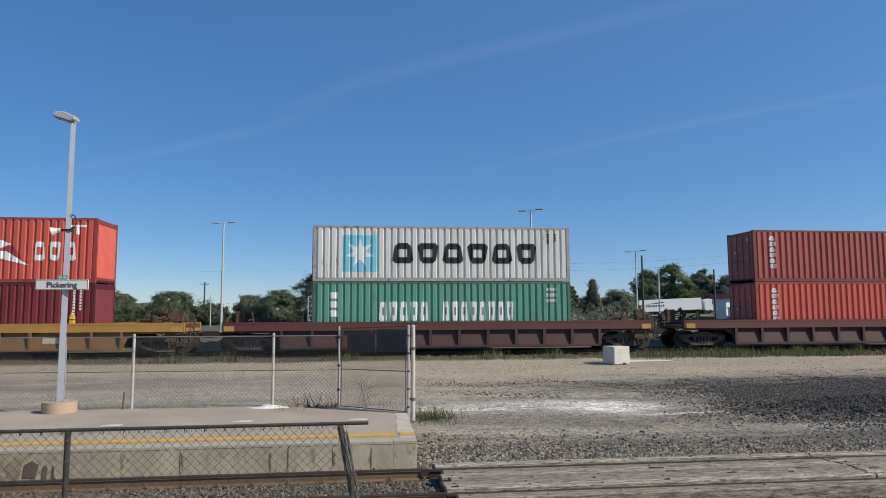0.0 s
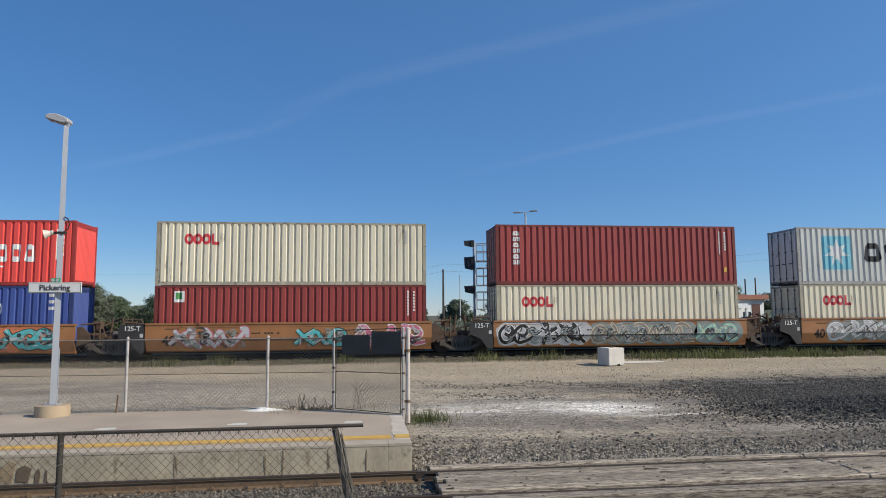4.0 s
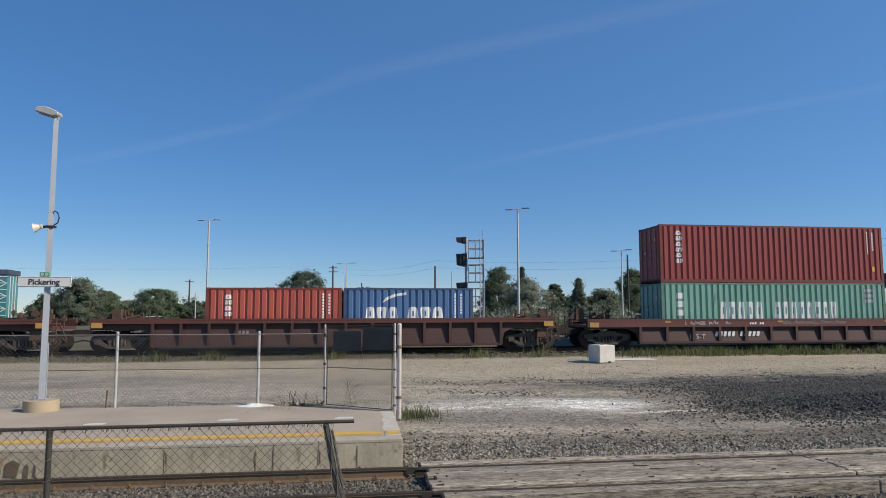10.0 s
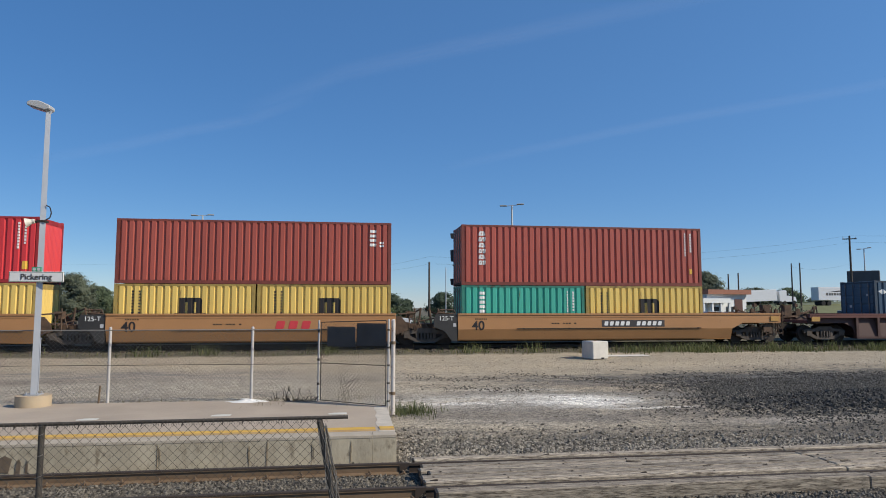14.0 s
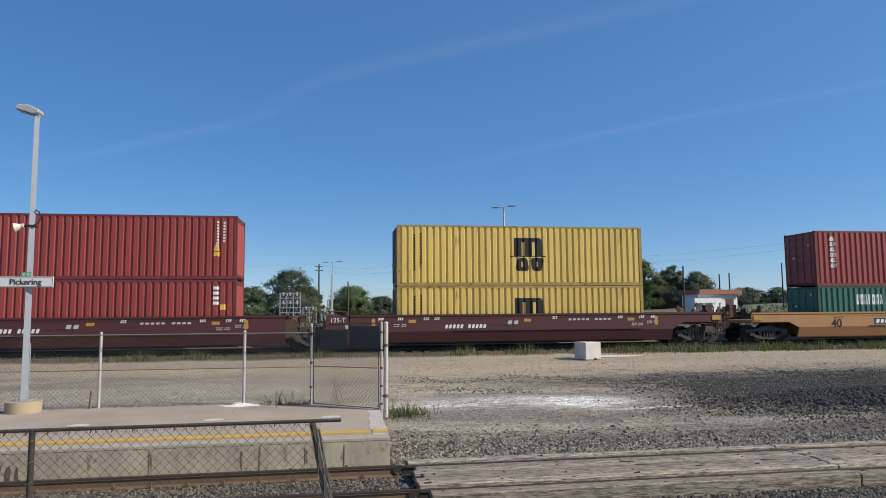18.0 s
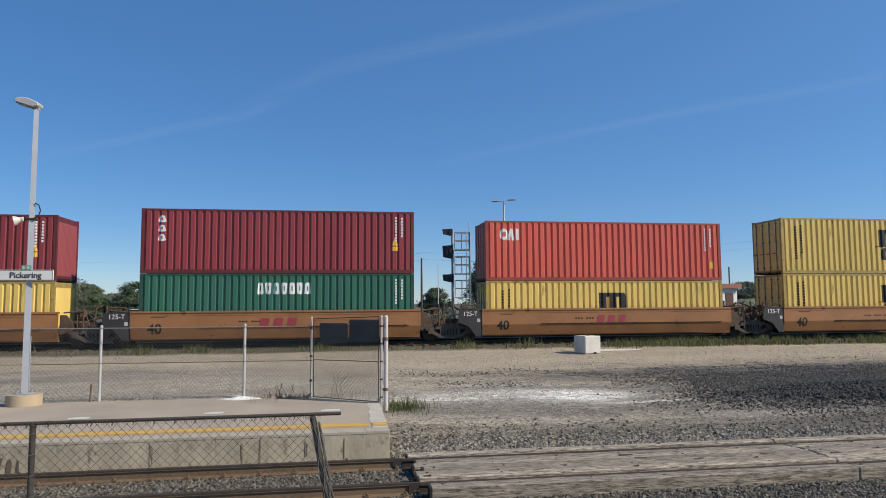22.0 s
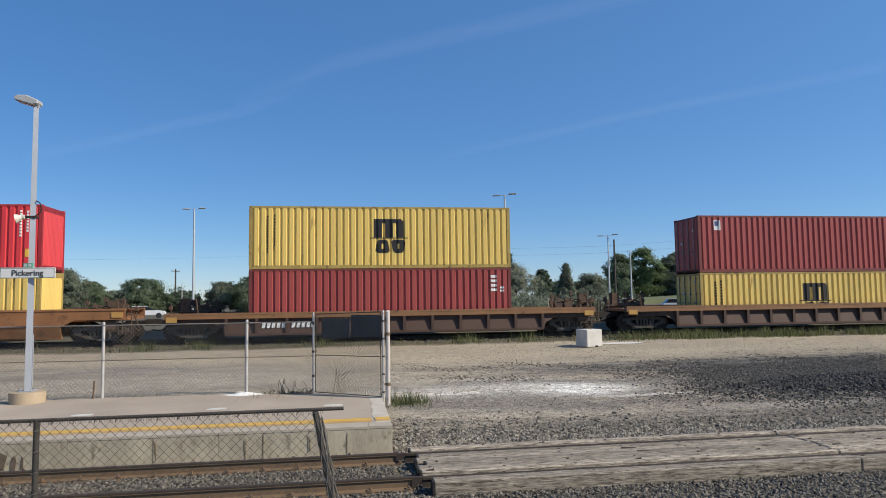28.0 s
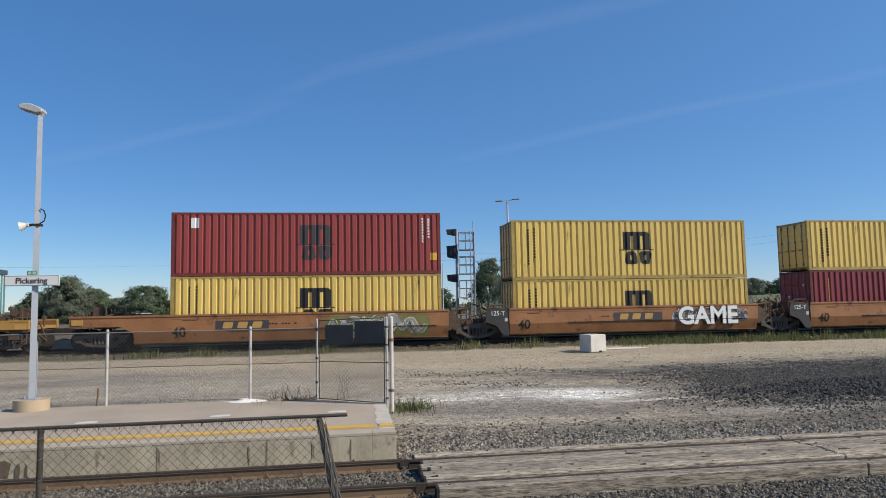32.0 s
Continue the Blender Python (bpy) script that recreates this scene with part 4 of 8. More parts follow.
            rod(bm, (a - 1.0, -1.44, top + 0.02), (a - 0.85, -1.44, top + 0.22), 0.03, 6)
            rod(bm, (a - 0.85, -1.44, top + 0.22), (a - 0.2, -1.44, top + 0.22), 0.03, 6)
            rod(bm, (a - 0.2, -1.44, top + 0.22), (a - 0.1, -1.44, top + 0.02), 0.03, 6)
            part("grab_rail", bm, M_GEAR, br)
    if not ribbed:
        # pipe and hooks under the folded side, small load stencils
        bm = bmesh.new()
        rod(bm, (2.6, -1.52, 0.77), (11.9, -1.52, 0.77), 0.018, 6)
        for j in range(5):
            box(bm, 2.9 + 2.2 * j, 2.98 + 2.2 * j, -1.53, -1.49, 0.74, 0.80)
        part("brake_pipe", bm, M_UNDER, car, "dark pipe along the lower side")
        bm = bmesh.new()
        for j in range(9):
            if j % 4 != 3:
                box(bm, 4.3 + 0.14 * j, 4.4 + 0.14 * j, -1.506, -1.50, 0.98, 1.04)
        for j in range(6):
            box(bm, 0.6 + 0.1 * j, 0.66 + 0.1 * j, -1.506, -1.50, 1.20, 1.25)
        part("load_stencil", bm, M_UNDER, car, "small dark stencilled marks")["kind"] = "stuff"
    if numbers:
        x = (0.45 if colour == "rust_orange" else 0.75) if style == "smooth" else -1.1
        zz = {"orange": 0.90}.get(colour, 0.69)
        part("length_number", text_number(numbers, zz, "black" if colour in ("orange", "faded_orange", "rust_orange") else "white"), None, car, at=pose(x, -1.506, zz, 90, 0, 0))
    MOVING.append((car, q, RAIL_Z))
    return car


def text_number(words, z, ink):
    """Painted digits centred at height z, laid over the fold of the side."""
    key = ("text", words, z, ink)
    if key not in SHARED:
        me = text_mesh(words, 0.57 if words == "53" else 0.60, INK[ink], bold=0.010)
        bm = bmesh.new()
        bm.from_mesh(me)
        bmesh.ops.bisect_plane(bm, geom=bm.verts[:] + bm.edges[:] + bm.faces[:], plane_co=(0, KNEE - z, 0), plane_no=(0, 1, 0))
        for v in bm.verts:
            v.co.z -= SLANT * max(KNEE - z - v.co.y, 0)
        bm.to_mesh(me)
        bm.free()
        SHARED[key] = me
    return SHARED[key]


def plate(car, x0, x1, z0, z1, ink, y=-1.503):
    bm = bmesh.new()
    box(bm, x0, x1, y - 0.005, y + 0.01, z0, z1)
    part("number_plate", bm, INK[ink], car, f"{ink.replace('_', ' ')} painted plate")


# Unit by unit from the head of what is seen: place, car, ends, lower boxes, upper box.
def on(s):
    return f"in a {s} well car"


S, SL, R, RL, RLOW = "smooth", "smooth_long", "rib", "rib_long", "rib_low"
TRAIN = [
    (19.18, R, "brown", "cc", [("40", HC, "orange_red", "six_down")], (STD, "brown_red", "six_down"), 0.08),
    (-2.47, R, "brown", "cc", [("40", HC, "sea_green", "shipping")], (STD, "pale_grey", "star"), 0.08),
    (-24.17, R, "yellow", "cc", [("40", HC, "dark_maroon", "three_down")], (HC, "orange_red", "flag"), 0.0),
    (-43.89, S, "faded_orange", "ac", [("40", HC, "cream", "rings")], (HC, "pale_grey", "star"), 0.0),
    (-59.46, S, "faded_orange", "aa", [("40", HC, "cream", "rings")], (HC, "pale_grey", "star"), 0.0),
    (-74.98, S, "faded_orange", "aa", [("40", HC, "cream", "rings")], (HC, "maroon", "six_down"), 0.0),
    (-90.52, S, "faded_orange", "aa", [("40", HC, "maroon", "green_logo")], (HC, "cream", "rings"), 0.0),
    (-106.14, S, "faded_orange", "ca", [("40", HC, "navy", "script")], (HC, "flag_red", "flag_line"), 0.0),
    (-125.81, R, "brown", "ac", [("20", STD, "dark_maroon", "beacon"), ("20", STD, "white_grey", "rings20")], (HC, "white_grey", "star"), 0.0),
    (-141.37, R, "brown", "aa", [("40", HC, "cream", "rings")], (STD, "white_grey", "star"), 0.0),
    (-156.94, R, "brown", "aa", [("40", HC, "pale_sea_green", "shipping")], (HC, "flag_red", "flag_line"), 0.0),
    (-172.53, R, "brown", "aa", [("40", HC, "maroon", "green_logo")], (HC, "bright_red", "flag_line"), 0.0),
    (-188.08, R, "brown", "ca", [("40", HC, "pale_sea_green", "shipping")], (HC, "maroon", "six_down"), 0.0),
    (-209.69, RL, "brown", "cc", [("20", STD, "brown_red", "four_down"), ("20", STD, "blue", "arc20")], None, 0.0),
    (-233.05, RL, "brown", "cc", [("40", STD, "cream", "rings")], None, 0.0),
    (-256.42, RL, "brown", "cc", [("40", HC, "steel_blue", "horse")], None, 0.0),
    (-278.18, S, "orange", "ac", [("20", STD, "teal", "tall_codes"), ("20", STD, "yellow", "arch20")], (HC, "brown_red", "six_down"), -0.05),
    (-293.71, S, "orange", "aa", [("20", STD, "yellow", "arch20"), ("20", STD, "yellow", "arch20")], (HC, "brown_red", "patch_code"), -0.05),
    (-309.05, S, "orange", "aa", [("20", STD, "blue", "patch_code"), ("20", STD, "yellow", "arch20")], (HC, "bright_red", "slant"), -0.05),
    (-324.45, S, "orange", "aa", [("20", STD, "steel_blue", "yellow_column"), ("20", STD, "yellow", "arch20")], (HC, "dark_maroon", "beacon"), -0.05),
    (-339.86, S, "orange", "ca", [("20", STD, "dark_green", "capital"), ("20", STD, "yellow", "arch20")], (HC, "maroon", "six_down"), -0.05),
    (-361.63, SL, "maroon", "ac", [("40", STD, "yellow", "arch")], (HC, "yellow", "arch"), 0.0),
    (-381.08, SL, "maroon", "aa", [("40", HC, "maroon", "yellow_column")], (HC, "maroon", "three_down"), 0.0),
    (-400.61, SL, "maroon", "ca", [("40", HC, "bright_red", "slant")], (STD, "pink_red", "smudge"), 0.0),
    (-422.36, S, "faded_orange", "ac", [("40", HC, "yellow", "arch")], (HC, "yellow", "arch"), 0.0),
    (-437.96, S, "faded_orange", "aa", [("40", STD, "yellow", "arch")], (HC, "orange_red", "slant"), -0.05),
    (-453.60, S, "faded_orange", "aa", [("40", HC, "dark_green", "capital")], (HC, "crimson", "three_down"), 0.0),
    (-469.25, S, "faded_orange", "aa", [("40", STD, "yellow", "arch")], (HC, "crimson", "three_down"), -0.05),
    (-484.89, S, "faded_orange", "ca", [("40", HC, "maroon", "patch_code")], (HC, "yellow", "arch"), 0.0),
    (-504.66, RLOW, "yellow", "cc", [("20", STD, "maroon", "beacon_green"), ("20", STD, "yellow", "arch20_low")], (HC, "dull_orange", "six_down"), -0.03),
    (-525.48, RLOW, "rust_brown", "cc", [("40", STD, "yellow", "arch")], (HC, "brown_red", "codes"), -0.02),
    (-547.52, RLOW, "rust_brown", "cc", [("40", STD, "yellow", "arch")], (HC, "maroon", "small_logo"), -0.02),
    (-569.47, RLOW, "rust_brown", "cc", [("40", HC, "maroon", "patch_code")], (HC, "yellow", "arch"), 0.0),
    (-590.39, S, "rust_orange", "ac", [("40", HC, "yellow", "arch")], (HC, "bright_red", "slant"), 0.0),
    (-606.09, S, "rust_orange", "aa", [("40", HC, "pink_red", "panel_white")], (HC, "yellow", "arch"), 0.0),
    (-621.78, S, "rust_orange", "aa", [("40", HC, "dark_maroon", "arch_yellow")], (STD, "yellow", "arch"), -0.05),
    (-637.47, S, "rust_orange", "aa", [("40", STD, "yellow", "arch")], (HC, "yellow", "arch"), -0.05),
    (-653.12, S, "rust_orange", "ca", [("40", HC, "yellow", "arch")], (HC, "maroon", "arch_dark"), 0.0),
    (-675.05, R, "yellow", "cc", [("40", HC, "yellow", "arch")], (HC, "brown_red", "six_down"), 0.0),
]
CAR_WORDS = {"brown": "dark brown", "rust_brown": "rusty brown", "yellow": "dusty yellow", "faded_orange": "faded orange", "orange": "clean orange", "maroon": "maroon", "rust_orange": "rusty orange"}
SIDE_WORDS = {"rib": "ribbed steel", "rib_long": "long ribbed steel", "rib_low": "low ribbed steel", "smooth": "smooth-sided", "smooth_long": "long smooth-sided"}
CARS = []
for i, (q, style, colour, ends, lower, upper, dz) in enumerate(TRAIN):
    right = TRAIN[i - 1][0] - q - L40 if i else 9.5
    left = q - TRAIN[i + 1][0] - L40 if i + 1 < len(TRAIN) else 9.5
    words = f"{CAR_WORDS[colour]} {SIDE_WORDS[style]} well car on the far track"
    car = well_car(q, style, colour, ends, (left, right), words, i, {"smooth": "40", "smooth_long": "53"}.get(style, ""))
    CARS.append(car)
    where = "in a well car"
    z = FLOOR + dz
    x = q
    for n, (size, h, paint, kind) in enumerate(lower):
        ln = L40 if size == "40" else L20
        container(q if n == 0 else q + L40 - L20, z, ln, h, paint, kind, where)
    if upper:
        container(q, z + lower[0][1] + 0.012, L40, upper[0], upper[1], upper[2], "stacked on top")


# Spray paint and stencils on the cars, from the first seen to the last.
Z0, Z1 = 0.32, 1.41
plate(CARS[2], 4.2, 5.6, 0.42, 0.86, "cream", -1.425)
plate(CARS[2], 7.2, 8.4, 0.42, 0.86, "charcoal", -1.425)
plate(CARS[2], 10.2, 11.2, 0.42, 0.80, "cream", -1.425)
graffiti(CARS[3], 0.2, 6.7, Z0, Z1, "violet", "silver", 3, 0.15, "olive")
graffiti(CARS[3], 6.9, 12.2, Z0, Z1, "salmon", "cream", 4, 0.14, "olive")
graffiti(CARS[4], 1.3, 4.7, 0.36, 1.36, "silver", "white", 5, 0.22, "slate")
graffiti(CARS[4], 4.8, 6.8, 1.06, 1.40, "pale_blue", "black", 6, 0.10, "pale_blue")
plate(CARS[4], 5.2, 7.8, 0.68, 1.02, "charcoal")
stencils(CARS[4], 5.5, 7.6, 0.72, 0.98, 3, "ochre", -1.510)
graffiti(CARS[4], 7.9, 12.3, Z0, Z1, "pink", "white", 7, 0.13, "pink")
graffiti(CARS[5], 0.1, 4.3, 0.32, 1.42, "black", "white", 8, 0.15, "silver")
graffiti(CARS[5], 4.6, 9.6, Z0, 1.38, "rust_dull", "cream", 9, 0.12, "slate")
graffiti(CARS[5], 9.9, 12.0, Z0, 1.38, "lime", "turquoise", 10, 0.10, "slate")
graffiti(CARS[6], 0.9, 4.1, Z0, 1.36, "silver", "pink", 11, 0.16)
graffiti(CARS[6], 6.3, 8.5, Z0, 1.30, "turquoise", "black", 12, 0.16)
graffiti(CARS[6], 8.6, 12.0, Z0, 1.38, "pink", "white", 13, 0.14)
graffiti(CARS[7], 0.6, 5.9, Z0, Z1, "cream", "black", 14, 0.17, "cream")
graffiti(CARS[7], 6.2, 11.6, Z0, Z1, "turquoise", "black", 15, 0.20, "salmon")
plate(CARS[34], 5.0, 7.5, 0.78, 1.18, "charcoal")
plate(CARS[35], 5.4, 7.8, 0.78, 1.18, "charcoal")
graffiti(CARS[35], 8.1, 11.2, 0.42, 1.36, "slate", "white", 16, 0.12, "charcoal")
plate(CARS[36], 4.9, 7.4, 0.78, 1.18, "charcoal")
graffiti(CARS[36], 8.2, 11.4, 0.62, 1.38, "charcoal", "charcoal", 17, 0.10)
graffiti(CARS[36], 8.0, 8.5, 0.55, 1.30, "violet", "silver", 31, 0.10)
graffiti(CARS[36], 11.1, 11.9, 0.62, 1.34, "violet", "silver", 32, 0.08)
part("word_outline", text_mesh("GAME", 1.18, INK["charcoal"], 0.002, 0.060), None, CARS[36], "dark outline of the painted letters", at=pose(9.8, -1.524, 0.92, 90, 0, 0))
part("painted_word", text_mesh("GAME", 1.18, INK["white"], 0.002, 0.034), None, CARS[36], "white hand-painted capital letters", at=pose(9.8, -1.530, 0.92, 90, 0, 0))
plate(CARS[37], 2.0, 4.3, 0.78, 1.18, "charcoal")
graffiti(CARS[37], 7.0, 11.4, Z0, 1.36, "slate", "cream", 18, 0.12, "olive")
for k, x in ((34, 5.3), (35, 5.7), (36, 5.2), (37, 2.3)):
    stencils(CARS[k], x, x + 1.9, 0.84, 1.12, 3, "ochre", -1.510)
for k, x0, x1 in ((16, 6.8, 10.0), (20, 2.9, 5.9), (24, 8.0, 11.1), (28, 2.1, 4.9)):
    plate(CARS[k], x0, x1, 0.84, 1.16, "charcoal")
    stencils(CARS[k], x0 + 0.12, x1 - 0.08, 0.90, 1.10, 11, "white", -1.510)
for k, x0, x1 in ((17, 7.0, 8.7), (18, 3.1, 5.0), (19, 3.9, 5.7), (25, 5.4, 7.0), (26, 5.2, 7.0), (27, 5.7, 7.3)):
    stencils(CARS[k], x0, x1, 0.80, 1.16, 3, "dark_red" if k > 20 else "red")
for k in (21, 22, 23):
    stencils(CARS[k], 8.2, 10.4, 1.20, 1.29, 10, "silver")
    stencils(CARS[k], 5.2, 5.8, 1.05, 1.22, 2, "silver")
    stencils(CARS[k], 2.2, 4.2, 0.88, 1.06, 11, "white")
    for x in (0.5, 6.0, 11.2):
        plate(CARS[k], x, x + 0.35, 1.16, 1.30, "ochre", -1.506)
    for x in (-0.9, 0.0, 1.2, 1.7, 7.4, 10.7, 11.8, 12.4):
        stencils(CARS[k], x, x + 0.26, 1.28, 1.40, 3, "white")
    for x, z in ((-0.2, 0.98), (11.4, 0.92), (12.2, 1.02)):
        stencils(CARS[k], x, x + 0.6, z, z + 0.05, 9, "silver")
        stencils(CARS[k], x, x + 0.6, z + 0.08, z + 0.13, 8, "silver")
    for x in (-1.2, 12.6):
        plate(CARS[k], x, x + 0.16, 0.95, 1.36, "ochre", -1.506)
for k, x0, x1 in ((33, 8.4, 10.6), (12, 2.6, 5.0), (30, 0.6, 3.0), (32, 0.6, 3.0)):
    stencils(CARS[k], x0, x1, 0.52, 0.76, 11, "white", -1.506 if k == 33 else -1.46)
for k in (8, 9, 10, 11, 12):
    tag_scrawl(CARS[k], 1.0 + 0.7 * (k % 3), 3.4 + 0.7 * (k % 3), 1.08, 1.28, "silver", 60 + k)
    tag_scrawl(CARS[k], 6.2, 9.6 - 0.5 * (k % 2), 1.08, 1.28, "slate", 70 + k)
    for x in (0.0, 5.9, 11.8):
        plate(CARS[k], x, x + 0.28, 1.20, 1.28, "ochre", -1.528)
    stencils(CARS[k], 4.4, 5.2, 1.10, 1.20, 6, "white", -1.527)
    if ("limit_dull",) not in SHARED:
        SHARED[("limit_dull",)] = text_mesh("125-T", 0.36, INK["silver"])
    part("stencil", SHARED[("limit_dull",)], None, CARS[k], at=pose(1.66, -1.475, 0.50, 90, 0, 0))
for k, word in ((9, "C"), (10, "D"), (11, "E")):
    part("stencil", text_mesh(word, 0.38, INK["silver"]), None, CARS[k], at=pose(4.95, -1.462, 0.50, 90, 0, 0))
for k in (13, 14, 15):
    stencils(CARS[k], 1.3, 2.0, 0.75, 0.92, 4, "rust_dull", -1.43)

# ---- ground, tracks and platform ----


def ground_height(x, y):
    def k(a, b):
        return min(max((y - a) / (b - a), 0), 1)
    z = -0.19 + 0.11 * k(11.9, 13.2) + 0.30 * k(13.0, 17.0) + 0.28 * k(17, 28) + 0.08 * k(29.3, 31.0)
    # low bank added behind the far track, hides sunlit ground under the cars
    z += 0.50 * math.exp(-((y - 36.8) / 1.3) ** 2)
    # a low heap of stone spread on the lot
    z += 0.26 * math.exp(-((x - 15.0) / 3.4) ** 2 - ((y - 15.8) / 0.95) ** 2)
    return z


def near_area(x, y):
    return -26 < x < 42 and 5 < y < 33


def ground_z(x, y):
    n = 0.05 * noise.noise(Vector((x * 0.35, y * 0.35, 3))) + 0.02 * noise.noise(Vector((x * 1.7, y * 1.7, 9))) if near_area(x, y) else 0
    if y < 12.0:
        n = 0.0
    return ground_height(x, y) + n


def ground_sheet(bm):
    xs = sorted({-3000, -1500, -800, -400, -200, -100, -60, -40} | {x * 0.4 for x in range(-65, 105)} | {45, 60, 100, 200, 400, 800, 1500, 3000})
    ys = sorted({-400, -100, -30, -8, 0, 4} | {5 + 0.35 * k for k in range(80)} | {33.5, 34.5, 35.2, 35.8, 36.3, 36.8, 37.3, 37.8, 38.4, 39.2, 40.5, 50, 70, 100, 150, 300, 700, 1500, 3500})
    grid = [[bm.verts.new((x, y, ground_z(x, y))) for x in xs] for y in ys]
    for j in range(len(ys) - 1):
        for i in range(len(xs) - 1):
            f = bm.faces.new((grid[j][i], grid[j][i + 1], grid[j + 1][i + 1], grid[j + 1][i]))
            f.smooth = True


def zone_material():
    m = bpy.data.materials.new("gravel_lot")
    m.use_nodes = True
    n, l = m.node_tree.nodes, m.node_tree.links
    bsdf = n["Principled BSDF"]
    bsdf.inputs["Roughness"].default_value = 0.95
    geo = n.new("ShaderNodeNewGeometry")

    def tex(scale, detail=5, rough=0.6):
        t = n.new("ShaderNodeTexNoise")
        t.inputs["Scale"].default_value, t.inputs["Detail"].default_value, t.inputs["Roughness"].default_value = scale, detail, rough
        l.new(geo.outputs["Position"], t.inputs[0])
        return t.outputs[0]

    def math_node(op, a, b=0.0, c=0.0):
        q = n.new("ShaderNodeMath")
        q.operation = op
        for i, v in enumerate((a, b, c)):
            if isinstance(v, (int, float)):
                q.inputs[i].default_value = v
            else:
                l.new(v, q.inputs[i])
        return q.outputs[0]

    def ramp(v, lo, hi):
        q = n.new("ShaderNodeMapRange")
        q.interpolation_type = "SMOOTHSTEP"
        q.inputs["From Min"].default_value, q.inputs["From Max"].default_value = lo, hi
        l.new(v, q.inputs["Value"])
        return q.outputs[0]

    def mixed(a, b, fac):
        q = n.new("ShaderNodeMix")
        q.data_type = "RGBA"
        for i, v in ((6, a), (7, b)):
            if isinstance(v, tuple):
                q.inputs[i].default_value = (*v, 1)
            else:
                l.new(v, q.inputs[i])
        l.new(fac, q.inputs[0])
        return q.outputs[2]

    broad, mid, fine, speck = tex(0.5), tex(2.2), tex(14, 4), tex(60, 3, 0.7)

    def streaks(sx, sy, detail=7, rough=0.68, shift=0.0):
        mp = n.new("ShaderNodeMapping")
        mp.inputs["Scale"].default_value, mp.inputs["Location"].default_value = (sx, sy, 1), (shift, shift, 0)
        mp.inputs["Rotation"].default_value = (0, 0, radians(4))
        l.new(geo.outputs["Position"], mp.inputs[0])
        t = n.new("ShaderNodeTexNoise")
        t.inputs["Scale"].default_value, t.inputs["Detail"].default_value, t.inputs["Roughness"].default_value = 1.0, detail, rough
        l.new(mp.outputs[0], t.inputs[0])
        return t.outputs[0]

    def pebbles(scale):
        t = n.new("ShaderNodeTexVoronoi")
        t.inputs["Scale"].default_value = scale
        l.new(geo.outputs["Position"], t.inputs["Vector"])
        c = n.new("ShaderNodeSeparateColor")
        l.new(t.outputs["Color"], c.inputs[0])
        return c.outputs[0], t.outputs["Distance"]

    track, drift = streaks(0.22, 1.1), streaks(0.55, 1.9, 8, 0.72, 5.0)
    grit, grit_gap = pebbles(24.0)
    cobble, cobble_gap = pebbles(11.0)

    def ellipse(cx, cy, rx, ry, soft=0.45, wob=1.0):
        mp = n.new("ShaderNodeMapping")
        mp.inputs["Location"].default_value = (-cx / rx, -cy / ry, 0)
        mp.inputs["Scale"].default_value = (1 / rx, 1 / ry, 0)
        l.new(geo.outputs["Position"], mp.inputs[0])
        ln = n.new("ShaderNodeVectorMath")
        ln.operation = "LENGTH"
        l.new(mp.outputs[0], ln.inputs[0])
        d = math_node("MULTIPLY_ADD", mid, wob, ln.outputs["Value"])
        d = math_node("MULTIPLY_ADD", fine, wob * 0.6, d)
        return ramp(d, 1.0 + wob * 0.8 + soft, 1.0 + wob * 0.8 - soft)

    sep = n.new("ShaderNodeSeparateXYZ")
    l.new(geo.outputs["Position"], sep.inputs[0])
    col = mixed((0.232, 0.198, 0.150), (0.47, 0.395, 0.28), ramp(track, 0.40, 0.60))
    col = mixed(col, (0.205, 0.174, 0.132), math_node("MULTIPLY", ramp(drift, 0.52, 0.66), 0.8))
    # sandy wheel lane and pale edge of the lot
    lane = math_node("MULTIPLY_ADD", mid, 3.0, sep.outputs[1])
    lane = math_node("MULTIPLY_ADD", track, 3.0, lane)
    col = mixed(col, (0.42, 0.35, 0.245), math_node("MULTIPLY", ramp(lane, 22.0, 25.5), 0.8))
    # paler gravel behind the platform with grey bands, darker gravel towards the crossing
    col = mixed(col, (0.45, 0.395, 0.31), math_node("MULTIPLY", ellipse(-7.0, 20.0, 8.5, 3.2, 0.8, 1.0), 0.65))
    col = mixed(col, (0.215, 0.195, 0.17), math_node("MULTIPLY", math_node("MULTIPLY", ellipse(-9.0, 23.0, 9.0, 1.3, 0.8, 1.0), ramp(drift, 0.40, 0.56)), 0.8))
    col = mixed(col, (0.125, 0.107, 0.084), math_node("MULTIPLY", ellipse(15.0, 13.3, 10.5, 1.1, 0.8, 1.0), 0.7))
    col = mixed(col, (0.30, 0.265, 0.215), math_node("MULTIPLY", ellipse(4.5, 15.1, 4.2, 0.8, 0.8, 1.0), 0.6))
    # bare sandy patches
    for cx, cy, rx, ry, amount in ((8.4, 18.8, 2.2, 0.55, 0.8), (2.0, 23.5, 4.0, 1.0, 0.55), (10.5, 24.5, 5.0, 0.8, 0.5), (1.8, 19.8, 2.0, 0.5, 0.5), (-6.0, 25.2, 6.0, 0.9, 0.5)):
        col = mixed(col, (0.50, 0.405, 0.275), math_node("MULTIPLY", ellipse(cx, cy, rx, ry, 0.7, 1.2), amount))
